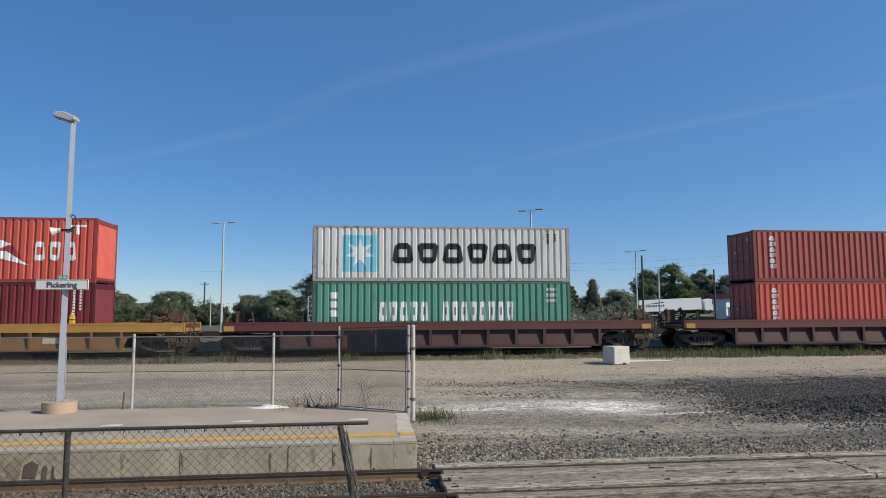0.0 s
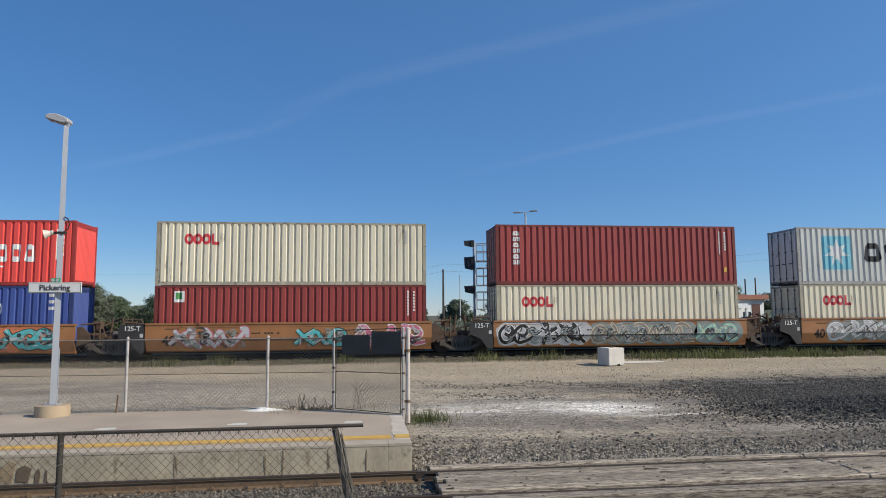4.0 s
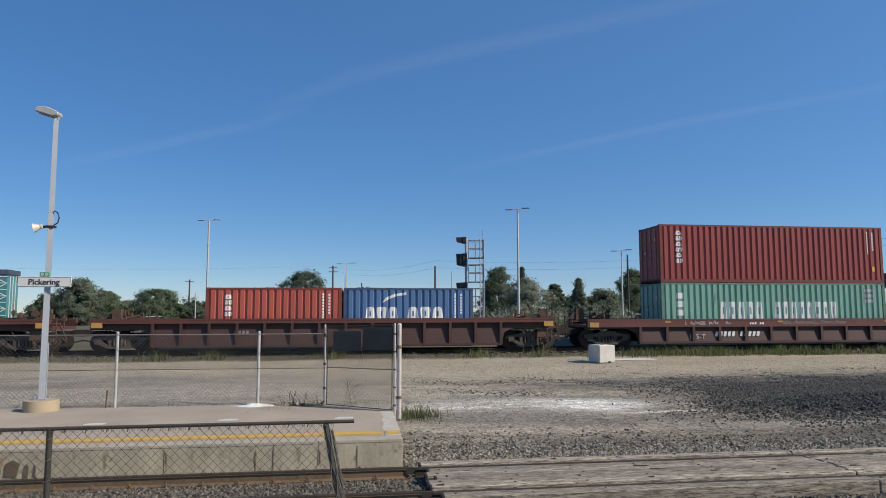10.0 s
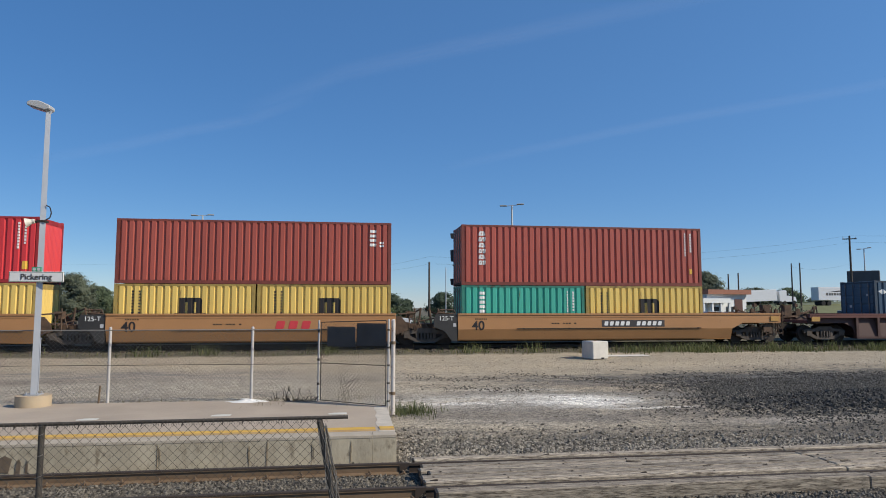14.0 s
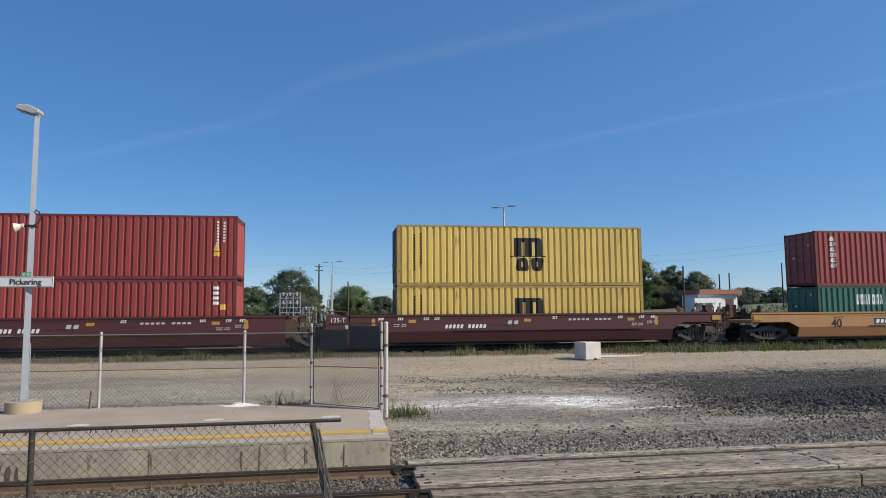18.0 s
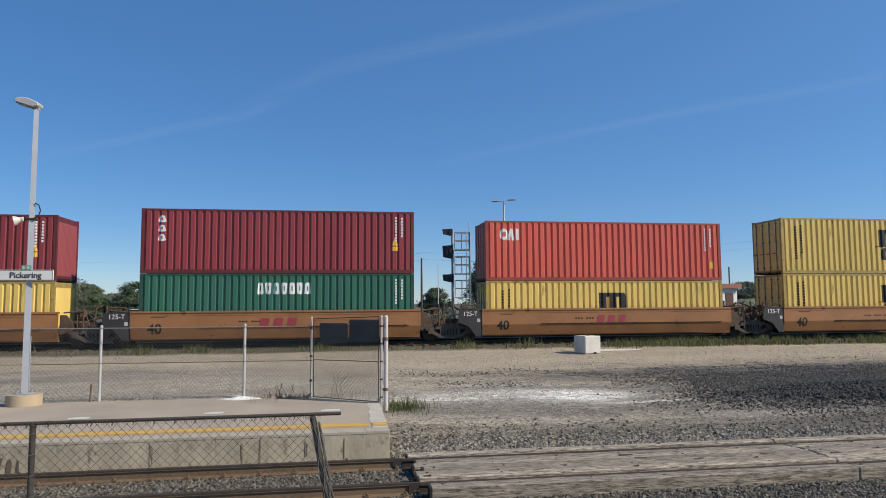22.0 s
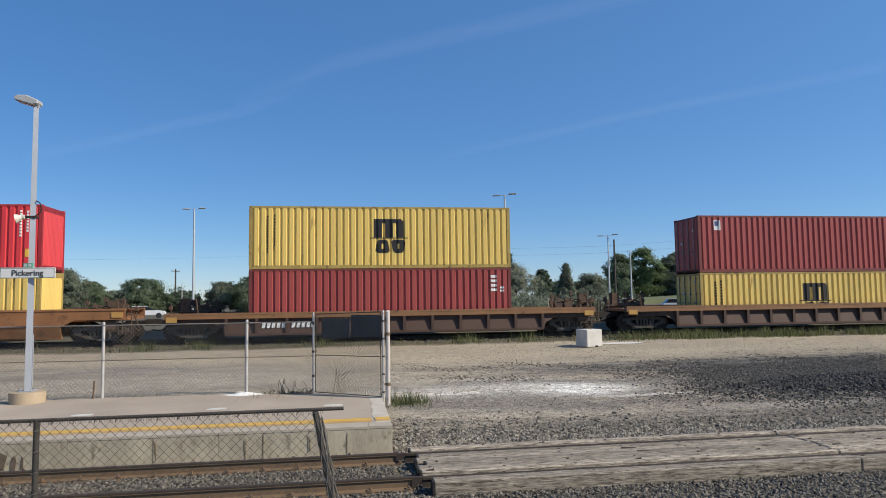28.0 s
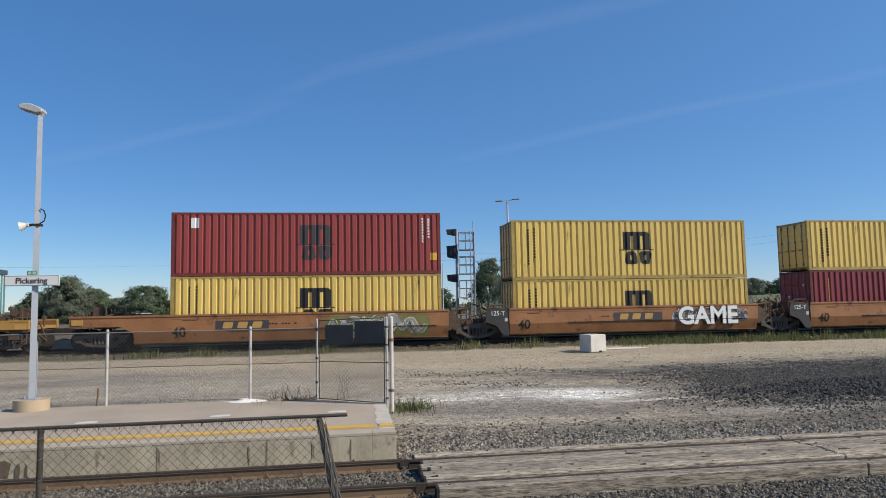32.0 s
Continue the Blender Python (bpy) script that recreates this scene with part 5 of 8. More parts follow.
    # darker ground below the spill and by the fence
    for cx, cy, rx, ry, amount in ((3.6, 15.6, 2.6, 0.45, 0.5), (7.6, 15.0, 2.2, 0.35, 0.5), (3.5, 20.9, 3.2, 0.4, 0.45), (-10.0, 21.6, 4.0, 0.5, 0.5)):
        col = mixed(col, (0.185, 0.155, 0.118), math_node("MULTIPLY", ellipse(cx, cy, rx, ry, 0.8, 1.2), amount))
    # dark spread stone with sandy tongues
    tongue = math_node("MULTIPLY_ADD", ramp(drift, 0.56, 0.66), -0.55, 1.0)
    col = mixed(col, (0.066, 0.061, 0.054), math_node("MULTIPLY", math_node("MULTIPLY", ellipse(19.5, 17.6, 11.2, 4.4, 0.55, 1.6), tongue), 0.95))
    col = mixed(col, (0.085, 0.08, 0.074), math_node("MULTIPLY", math_node("MULTIPLY", ellipse(12.0, 20.3, 6.5, 1.5, 0.6), ramp(drift, 0.36, 0.50)), 0.8))
    col = mixed(col, (0.030, 0.030, 0.031), math_node("MULTIPLY", ellipse(15.0, 15.7, 4.6, 1.1, 0.5, 1.0), 0.9))
    col = mixed(col, (0.30, 0.265, 0.215), math_node("MULTIPLY", ellipse(10.2, 14.2, 2.4, 0.28, 0.6, 0.8), 0.75))
    # short lines of broken dark stone on the lane
    rubble = math_node("MULTIPLY", ramp(streaks(0.5, 3.2, 9, 0.75, 11.0), 0.56, 0.64), ellipse(5.5, 20.8, 5.0, 2.2, 0.7, 1.0))
    col = mixed(col, (0.10, 0.088, 0.072), math_node("MULTIPLY", rubble, 0.8))
    # chalky spill: veil, streaks, bright core and tail
    streak = ramp(streaks(1.1, 6.0, 9, 0.78, 2.0), 0.43, 0.57)
    dust = (0.60, 0.555, 0.475)
    col = mixed(col, dust, math_node("MULTIPLY", ellipse(4.2, 16.95, 3.6, 0.95, 0.8, 1.0), 0.35))
    col = mixed(col, dust, math_node("MULTIPLY", math_node("MULTIPLY", ellipse(4.0, 16.95, 3.4, 0.62, 0.6, 1.1), streak), 0.85))
    col = mixed(col, dust, math_node("MULTIPLY", math_node("MULTIPLY", ellipse(4.5, 18.5, 1.5, 0.28, 0.6, 1.0), streak), 0.7))
    col = mixed(col, (0.93, 0.885, 0.79), math_node("MULTIPLY", math_node("MULTIPLY", ellipse(6.05, 16.7, 1.25, 0.62, 0.7, 1.2), math_node("MULTIPLY_ADD", streak, 0.55, 0.45)), 0.97))
    col = mixed(col, (0.80, 0.75, 0.66), math_node("MULTIPLY", math_node("MULTIPLY", ellipse(3.0, 16.65, 1.6, 0.20, 0.5, 0.9), streak), 0.8))
    col = mixed(col, (0.70, 0.655, 0.57), math_node("MULTIPLY", ellipse(7.4, 15.75, 1.1, 0.12, 0.5, 0.9), 0.7))
    col = mixed(col, (0.70, 0.68, 0.64), ellipse(-2.3, 17.2, 0.45, 0.2, 0.6, 0.5))
    # ballast of the near track
    near = ramp(math_node("MULTIPLY_ADD", mid, 0.8, sep.outputs[1]), 14.2, 12.9)
    col = mixed(col, (0.115, 0.098, 0.076), near)
    # weeds and soil by and beyond the far track, darkened for shade under the train
    far = ramp(math_node("MULTIPLY_ADD", mid, 1.6, sep.outputs[1]), 29.6, 30.6)
    col = mixed(col, (0.085, 0.075, 0.045), math_node("MULTIPLY", far, 0.9))
    # loose grit, thinner on the sandy lane
    loose = math_node("MULTIPLY_ADD", ramp(lane, 22.0, 26.0), -0.55, 1.0)
    loose = math_node("MULTIPLY", loose, math_node("MULTIPLY_ADD", ramp(drift, 0.38, 0.58), 0.75, 0.45))
    stone = math_node("ADD", math_node("MULTIPLY_ADD", grit, 0.9, -0.45), math_node("MULTIPLY_ADD", cobble, 0.5, -0.25))
    grain = math_node("MULTIPLY_ADD", stone, loose, math_node("MULTIPLY_ADD", speck, 1.0, math_node("MULTIPLY_ADD", fine, 0.9, 0.17)))
    grain = math_node("MAXIMUM", grain, 0.18)
    hsv = n.new("ShaderNodeHueSaturation")
    l.new(col, hsv.inputs["Color"])
    l.new(math_node("MULTIPLY", grain, 0.86), hsv.inputs["Value"])
    l.new(hsv.outputs[0], bsdf.inputs["Base Color"])
    bp = n.new("ShaderNodeBump")
    bp.inputs["Strength"].default_value, bp.inputs["Distance"].default_value = 0.9, 0.03
    l.new(math_node("MULTIPLY_ADD", math_node("ADD", grit_gap, cobble_gap), -0.6, math_node("ADD", speck, fine)), bp.inputs["Height"])
    l.new(bp.outputs[0], bsdf.inputs["Normal"])
    return m


bm = bmesh.new()
ground_sheet(bm)
ground = solid("ground", bm, zone_material(), "grey-brown gravel lot with a chalky spill and dark spread stone", "ground", kind="structure")


def mesh_arrays(name, verts, faces, material):
    me = bpy.data.meshes.new(name)
    me.from_pydata(verts, [], faces)
    me.materials.append(material)
    return me


def island_mat(name, dark, light, rough=0.9, trans=0.0):
    """A surface whose separate pieces differ in tone."""
    m = bpy.data.materials.new(name)
    m.use_nodes = True
    n, l = m.node_tree.nodes, m.node_tree.links
    geo, mix = n.new("ShaderNodeNewGeometry"), n.new("ShaderNodeMix")
    mix.data_type = "RGBA"
    mix.inputs[6].default_value, mix.inputs[7].default_value = (*(Vector(dark) * 0.87), 1), (*(Vector(light) * 0.87), 1)
    l.new(geo.outputs["Random Per Island"], mix.inputs[0])
    b = n["Principled BSDF"]
    l.new(mix.outputs[2], b.inputs["Base Color"])
    b.inputs["Roughness"].default_value = rough
    if trans:
        t = n.new("ShaderNodeBsdfTranslucent")
        l.new(mix.outputs[2], t.inputs[0])
        ms = n.new("ShaderNodeMixShader")
        ms.inputs[0].default_value = trans
        l.new(b.outputs[0], ms.inputs[1])
        l.new(t.outputs[0], ms.inputs[2])
        l.new(ms.outputs[0], n["Material Output"].inputs[0])
    return m


OCTA = ((0, 2, 4), (2, 1, 4), (1, 3, 4), (3, 0, 4), (2, 0, 5), (1, 2, 5), (3, 1, 5), (0, 3, 5))


def stones(name, count, spot, size, material, label, seed):
    """Loose broken stones; spot gives a random place (x, y), size a range of radii."""
    rnd = np.random.RandomState(seed)
    at = [spot(rnd) for i in range(count)]
    x, y = np.array(at).T
    z = np.array([ground_z(a, b) for a, b in at])
    r = size[0] + (size[1] - size[0]) * rnd.rand(count) ** 2
    z = z + r * 0.25
    a = rnd.rand(count) * 6.28
    ca, sa = np.cos(a) * r, np.sin(a) * r
    j = rnd.uniform(0.6, 1.25, (6, count))
    t = rnd.uniform(-0.4, 0.4, (2, count)) * r
    v = np.array([(x - ca * j[0], y - sa * j[0], z), (x + ca * j[1], y + sa * j[1], z + t[0]), (x - sa * j[2] * 0.8, y + ca * j[2] * 0.8, z + t[1]), (x + sa * j[3] * 0.8, y - ca * j[3] * 0.8, z), (x + t[0], y + t[1], z + r * j[4] * 0.7), (x, y, z - r * 0.5)])
    verts = v.transpose(2, 0, 1).reshape(-1, 3).tolist()
    faces = (np.array(OCTA)[None] + 6 * np.arange(count)[:, None, None]).reshape(-1, 3).tolist()
    ob = new(name, mesh_arrays(name, verts, faces, material))
    return tagged(ob, label, "gravel", kind="stuff")


M_ST_GREY = island_mat("stone_grey", (0.024, 0.021, 0.017), (0.25, 0.218, 0.168))
M_ST_LOT = island_mat("stone_tan", (0.13, 0.11, 0.085), (0.44, 0.38, 0.29))
M_ST_DIRTY = island_mat("stone_dirty", (0.05, 0.043, 0.034), (0.22, 0.19, 0.145))
M_ST_DARK = island_mat("stone_dark", (0.028, 0.026, 0.0215), (0.160, 0.148, 0.124))
M_ST_HEAP = island_mat("stone_heap", (0.010, 0.010, 0.0095), (0.085, 0.081, 0.074))
M_ST_PALE = island_mat("stone_pale", (0.065, 0.056, 0.044), (0.42, 0.37, 0.29))
stones("near_ballast", 14000, lambda r: (r.uniform(-4.5, 9.5), r.uniform(8.2, 9.75)), (0.018, 0.045), M_ST_GREY, "loose grey ballast stones beside the near track", 1)
stones("track_ballast", 15000, lambda r: (r.uniform(-7.2, 1.2), r.uniform(9.8, 12.05)), (0.018, 0.045), M_ST_GREY, "grey ballast stones between the near rails", 2)
stones("edge_gravel", 21000, lambda r: (lambda x: (x, 11.75 + abs(r.normal(0, 1.0 - 0.045 * x))))(r.uniform(0.95, 15.5)), (0.018, 0.052), M_ST_PALE, "pale coarse gravel beyond the timber crossing", 3)


def dark_spread(r):
    """A place on the spread of dark stone, thinning out in tongues towards its edges."""
    while True:
        x, y = 7.6 + 15.5 * r.rand() ** 0.65, r.normal(17.4, 2.3)
        edge = min((x - 7.8) / 3.2, 1.0) * math.exp(-((y - 17.2) / 3.4) ** 4)
        if r.rand() < edge + 0.75 * noise.noise(Vector((x * 0.5, y * 1.7, 4))) + 0.1 and y > 13.2:
            return x, y


def broken_line(r):
    """Strewn stones that lie in short ragged lines across the lot."""
    x0, y0, x1, y1 = ((1.6, 21.6, 5.4, 20.4), (5.0, 22.0, 9.2, 19.8), (7.0, 20.6, 12.5, 20.2), (7.6, 17.9, 11.5, 17.2), (7.2, 15.6, 10.5, 15.2), (2.5, 18.9, 5.2, 18.5), (8.0, 19.2, 13.0, 18.6))[r.randint(7)]
    u = r.rand()
    return x0 + (x1 - x0) * u + r.normal(0, 0.4), y0 + (y1 - y0) * u + r.normal(0, 0.30) + 0.25 * math.sin(5 * x0 + 7 * u)


stones("dark_stone_spread", 70000, dark_spread, (0.014, 0.042), M_ST_DARK, "dark crushed stone spread over the lot", 4)
stones("dark_stone_heap", 15000, lambda r: (r.normal(16.0, 2.4), r.normal(15.75, 0.55)), (0.028, 0.075), M_ST_HEAP, "low heap of coarse dark crushed stone", 5)
stones("lot_pebbles", 9000, lambda r: (r.uniform(-14, 26), r.uniform(12.6, 28)), (0.010, 0.03), M_ST_LOT, "scattered pebbles on the gravel lot", 6)
stones("strewn_stones", 2000, broken_line, (0.012, 0.045), M_ST_DIRTY, "dark stones strewn in ragged lines over the lot", 9)
stones("crossing_end_stones", 500, lambda r: (r.uniform(0.93, 1.25), r.uniform(9.9, 11.7)), (0.02, 0.05), M_ST_DARK, "dark stones at the end of the timber crossing", 8)
stones("far_ballast", 5000, lambda r: (r.uniform(-26, 42), r.uniform(29.9, 34.5)), (0.03, 0.06), M_ST_DIRTY, "grey ballast stones under the far track", 7)

M_RAIL = mat("rail_side_rust", (0.19, 0.125, 0.072), rough=0.8, vary=0.25, scale=3, grain=30, metal=0.1)
# dark oxidised heads; on sunk and far rails the dark is painted shade
M_RAIL_DARK = mat("rail_dark_oxide_shade", (0.045, 0.032, 0.024), rough=0.9, vary=0.3, scale=3, grain=30)
M_TIE = mat("tie_wood", (0.15, 0.115, 0.085), rough=0.9, vary=0.35, scale=3, grain=20, stretch=(8, 1, 8), random_tint=0.25)
M_CONC = mat("platform_concrete", (0.435, 0.355, 0.268), rough=0.9, vary=0.2, scale=0.9, grain=40)
M_WALL = mat("platform_wall_concrete", (0.45, 0.388, 0.28), rough=0.92, vary=0.34, scale=2.2, grain=22, bump=0.5, stain=(0.25, 0.205, 0.14), stain_amount=0.40, stretch=(1, 1, 0.5))
M_COPING = mat("coping_concrete", (0.46, 0.395, 0.305), rough=0.9, vary=0.2, scale=2.5, grain=40, stain=(0.31, 0.25, 0.18), stain_amount=0.2)
M_YELLOW = mat("edge_line_yellow", (0.66, 0.40, 0.07), rough=0.8, vary=0.2, scale=4, grain=40, stain=(0.45, 0.38, 0.28), stain_amount=0.12)
M_TIMBER = mat("weathered_timber", (0.39, 0.33, 0.25), rough=0.9, vary=0.8, scale=2.2, grain=9, stretch=(1.1, 9, 9), random_tint=0.25, bump=0.9, stain=(0.075, 0.057, 0.04), stain_amount=0.60)
M_GALV = mat("galvanised_steel", (0.44, 0.46, 0.49), rough=0.45, metal=0.35, vary=0.12, scale=2, grain=20)
M_POST = mat("pale_fence_post", (0.52, 0.49, 0.46), rough=0.6, metal=0.1, vary=0.15, scale=3, grain=20, stain=(0.25, 0.19, 0.14), stain_amount=0.15)
M_OLDGALV = mat("weathered_fence_steel", (0.08, 0.068, 0.055), rough=0.75, metal=0.3, vary=0.3, scale=4)
M_MIDGALV = mat("dull_fence_steel", (0.27, 0.25, 0.22), rough=0.6, metal=0.4, vary=0.3, scale=5)
M_WIRE = mat("fence_wire", (0.20, 0.185, 0.16), rough=0.6, metal=0.5, vary=0.2)
M_OLDWIRE = mat("old_fence_wire", (0.105, 0.09, 0.07), rough=0.75, metal=0.3, vary=0.25)


def rail_profile(bm, x0, x1, y, z):
    half = [(0.0, 0.0), (0.032, 0.0), (0.036, -0.01), (0.036, -0.036), (0.011, -0.048), (0.009, -0.14), (0.03, -0.15), (0.07, -0.165), (0.07, -0.175)]
    prof = [(y + a, z + b) for a, b in half] + [(y - a, z + b) for a, b in half[::-1] if a]
    a = [bm.verts.new((x0, *p)) for p in prof]
    b = [bm.verts.new((x1, *p)) for p in prof]
    bm.faces.new(a)
    bm.faces.new(b[::-1])
    for i in range(len(prof)):
        j = (i + 1) % len(prof)
        bm.faces.new((a[i], b[i], b[j], a[j]))


NEAR_Y = (9.78, 11.30)
for y, end in zip(NEAR_Y, (1.0, 0.90)):
    bm = bmesh.new()
    rail_profile(bm, -80, end, y, 0.0)
    steel = solid("rail", bm, M_RAIL, "rusty brown steel rail of the near track", "rail", "near track rails")
    bm = bmesh.new()
    box(bm, -80, end + 0.004, y - 0.0385, y + 0.0385, -0.030, 0.003)
    bevel(bm, 0.008)
    part("running_head", bm, M_RAIL_DARK, steel, "dark worn rail head")
    bm = bmesh.new()
    prism(bm, [(end, -0.172), (end + 0.02, -0.172), (end + 0.15, -0.05), (end + 0.15, -0.006), (end, -0.003)], y - 0.037, y + 0.037)
    part("cut_end", bm, M_RAIL_DARK, steel, "black ramped end of the rail")
    # shade of the groove put into the sunk rail's colour
    bm = bmesh.new()
    rail_profile(bm, end + 0.155, 80, y, -0.012)
    solid("rail", bm, M_RAIL_DARK, "dark steel rail sunk between crossing timbers, groove shade in its colour", "rail", "near track rails")
# far rails coloured dark for the shade under the train
for y in (RAIL_Y - 0.7525, RAIL_Y + 0.7525):
    bm = bmesh.new()
    rail_profile(bm, -900, 900, y, RAIL_Z)
    solid("rail", bm, M_RAIL_DARK, "steel rail of the far track under the train", "rail", "far track rails")


def tie(bm):
    box(bm, -0.115, 0.115, -1.3, 1.3, -0.17, 0)
    bevel(bm, 0.012)


def rail_clip(bm):
    box(bm, -0.09, 0.09, -0.17, 0.17, 0, 0.018)
    for s in (-1, 1):
        rod(bm, (-0.04, s * 0.10, 0.02), (0.05, s * 0.12, 0.06), 0.018, 6)
        rod(bm, (0.05, s * 0.12, 0.06), (0.02, s * 0.05, 0.075), 0.018, 6)


for i in range(34):
    x = 0.92 - 0.545 * i
    tt = thing("railway_tie", "weathered wooden tie under the near rails", "railway tie", "near track ties", pose(x, 10.54, -0.195))
    part("beam", shared(("tie",), M_TIE, tie), None, tt)
    for y in NEAR_Y:
        part("rail_clip", shared(("rail_clip",), M_RAIL, rail_clip), None, tt, at=pose(0, y - 10.54, 0.002))
bm = bmesh.new()
for i in range(330):
    x = -90 + 0.55 * i
    box(bm, x - 0.11, x + 0.11, RAIL_Y - 1.3, RAIL_Y + 1.3, RAIL_Z - 0.33, RAIL_Z - 0.177)
solid("far_track_ties", bm, M_TIE, "dark wooden ties under the far track", "railway ties", kind="stuff")

# Platform: slab, wall, coping, edge line and pale end strip.
bm = bmesh.new()
outline = [(0.72, 12.30), (0.80, 15.60), (-0.68, 16.62), (-2.4, 16.98), (-90, 17.15), (-90, 12.30)]
lo = [bm.verts.new((x, y, -0.25)) for x, y in outline]
hi = [bm.verts.new((x, y, 0.31)) for x, y in outline]
bm.faces.new(hi)
bm.faces.new(lo[::-1])
for i in range(len(outline)):
    j = (i + 1) % len(outline)
    bm.faces.new((lo[i], lo[j], hi[j], hi[i]))
platform = solid("platform", bm, M_CONC, "low concrete station platform with a yellow edge line", "platform", kind="structure")
x = 0.90
k = 0
while x > -40:
    w = (0.42, 1.05, 1.5, 2.4, 2.4)[min(k, 4)]
    bm = bmesh.new()
    box(bm, x - w + 0.003, x, 12.07, 12.298, -0.28, 0.262)
    bevel(bm, 0.003)
    part("wall_panel", bm, M_WALL, platform)
    bm = bmesh.new()
    box(bm, x - w + 0.003, x, 12.064, 12.40, 0.263, 0.318)
    bevel(bm, 0.006)
    part("coping_block", bm, M_COPING, platform)
    x -= w
    k += 1
M_YELLOW_WORN = mat("edge_line_worn", (0.50, 0.315, 0.115), rough=0.85, vary=0.25, scale=5, grain=40, stain=(0.42, 0.34, 0.25), stain_amount=0.3)
for x0, x1, z in ((-60, 0.56, 0.312), (0.63, 0.90, 0.320)):
    bm = bmesh.new()
    box(bm, x0, x1, 12.66, 12.90, z, z + 0.004)
    part("edge_line", bm, M_YELLOW, platform, "worn yellow safety line")
    bm = bmesh.new()
    box(bm, x0, x1, 12.50, 12.659, z - 0.001, z + 0.003)
    part("edge_line", bm, M_YELLOW_WORN, platform, "older ochre line beside the yellow one")
bm = bmesh.new()
pts = [(0.60, 12.405), (0.90, 12.405), (0.91, 13.4), (0.915, 14.6), (0.93, 15.55), (0.66, 15.63), (0.63, 15.1), (0.67, 14.7), (0.61, 14.2), (0.64, 13.7), (0.58, 13.3), (0.62, 12.8)]
a = [bm.verts.new((x, y, 0.25)) for x, y in pts]
b = [bm.verts.new((x, y, 0.3145 if y > 12.41 else 0.3215)) for x, y in pts]
bm.faces.new(b)
for i in range(len(pts)):
    j = (i + 1) % len(pts)
    bm.faces.new((a[i], a[j], b[j], b[i]))
part("end_strip", bm, mat("pale_end_concrete", (0.58, 0.515, 0.42), rough=0.9, vary=0.22, scale=4, grain=40, stain=(0.38, 0.31, 0.23), stain_amount=0.2), platform, "pale concrete end strip")
for x, y in ((-5.1, 14.55), (-2.54, 14.71), (-0.14, 14.62)):
    bm = bmesh.new()
    n = [bm.verts.new((x + 0.18 * math.cos(q * 0.7854) * (1 + 0.3 * (q % 3)), y + 0.13 * math.sin(q * 0.7854) * (1 + 0.2 * (q % 2)), 0.314)) for q in range(8)]
    bm.faces.new(n)
    part("repair_patch", bm, mat("pale_patch", (0.68, 0.66, 0.58), rough=0.9, vary=0.1), platform, "pale cement patch")
# heap of lime by the fence
bm = bmesh.new()
rnd = random.Random(12)
rings = [[bm.verts.new((-2.30 + 0.56 * q * math.cos(a * 0.5236) * rnd.uniform(0.55, 1.25), 16.72 + 0.17 * q * math.sin(a * 0.5236) * rnd.uniform(0.75, 1.2), 0.312 + h * rnd.uniform(0.7, 1.2))) for a in range(12)] for q, h in ((1.0, 0.0), (0.6, 0.028), (0.28, 0.06))]
peak = bm.verts.new((-2.5, 16.74, 0.395))
for lo_ring, hi_ring in zip(rings, rings[1:]):
    for i in range(12):
        bm.faces.new((lo_ring[i], lo_ring[(i + 1) % 12], hi_ring[(i + 1) % 12], hi_ring[i]))
for i in range(12):
    bm.faces.new((rings[2][i], rings[2][(i + 1) % 12], peak))
solid("lime_heap", bm, mat("lime_white", (0.80, 0.78, 0.73), rough=0.95, vary=0.15, scale=8, grain=60, bump=0.6), "small heap of white lime against the fence", "heap")
# broken concrete on the wall
bm = bmesh.new()
for x0, w, z0, z1 in ((-5.62, 0.24, -0.12, 0.14), (-5.33, 0.09, -0.2, 0.08), (-5.18, 0.05, -0.2, 0.06)):
    prism(bm, [(x0, z0), (x0 + w * 0.8, z0 - 0.02), (x0 + w, z1 - 0.06), (x0 + w * 0.55, z1), (x0 + 0.02, z1 - 0.05)], 12.058, 12.068)
part("spalled_patch", bm, mat("spall_dark", (0.15, 0.11, 0.075), rough=0.95, vary=0.35, scale=6), platform, "spalled rusty concrete")["kind"] = "stuff"

rnd = random.Random(9)
M_STREAK = mat("rust_streak", (0.31, 0.235, 0.145), rough=0.95, vary=0.35, scale=5)
for x, w in ((-5.9, 0.5), (-4.95, 0.06), (-3.1, 0.05), (-1.62, 0.05), (-1.32, 0.035), (-0.55, 0.04), (0.1, 0.05), (-7.3, 0.3), (-8.4, 0.1)):
    bm = bmesh.new()
    for k in range(3 if w < 0.1 else 6):
        xx, ww = x + rnd.uniform(-0.5, 0.5) * w, w * rnd.uniform(0.2, 0.5)
        z1, z0 = rnd.uniform(0.10, 0.25), rnd.uniform(-0.20, 0.0)
        prism(bm, [(xx, z0), (xx + ww * 0.7, z0 + 0.03), (xx + ww, z1 - 0.04), (xx + ww * 0.5, z1), (xx + ww * 0.1, z1 - 0.03)], 12.062 - 0.0006 * k, 12.069)
    part("rust_streak", bm, M_STREAK, platform, "rust-brown streak on the wall")["kind"] = "stuff"

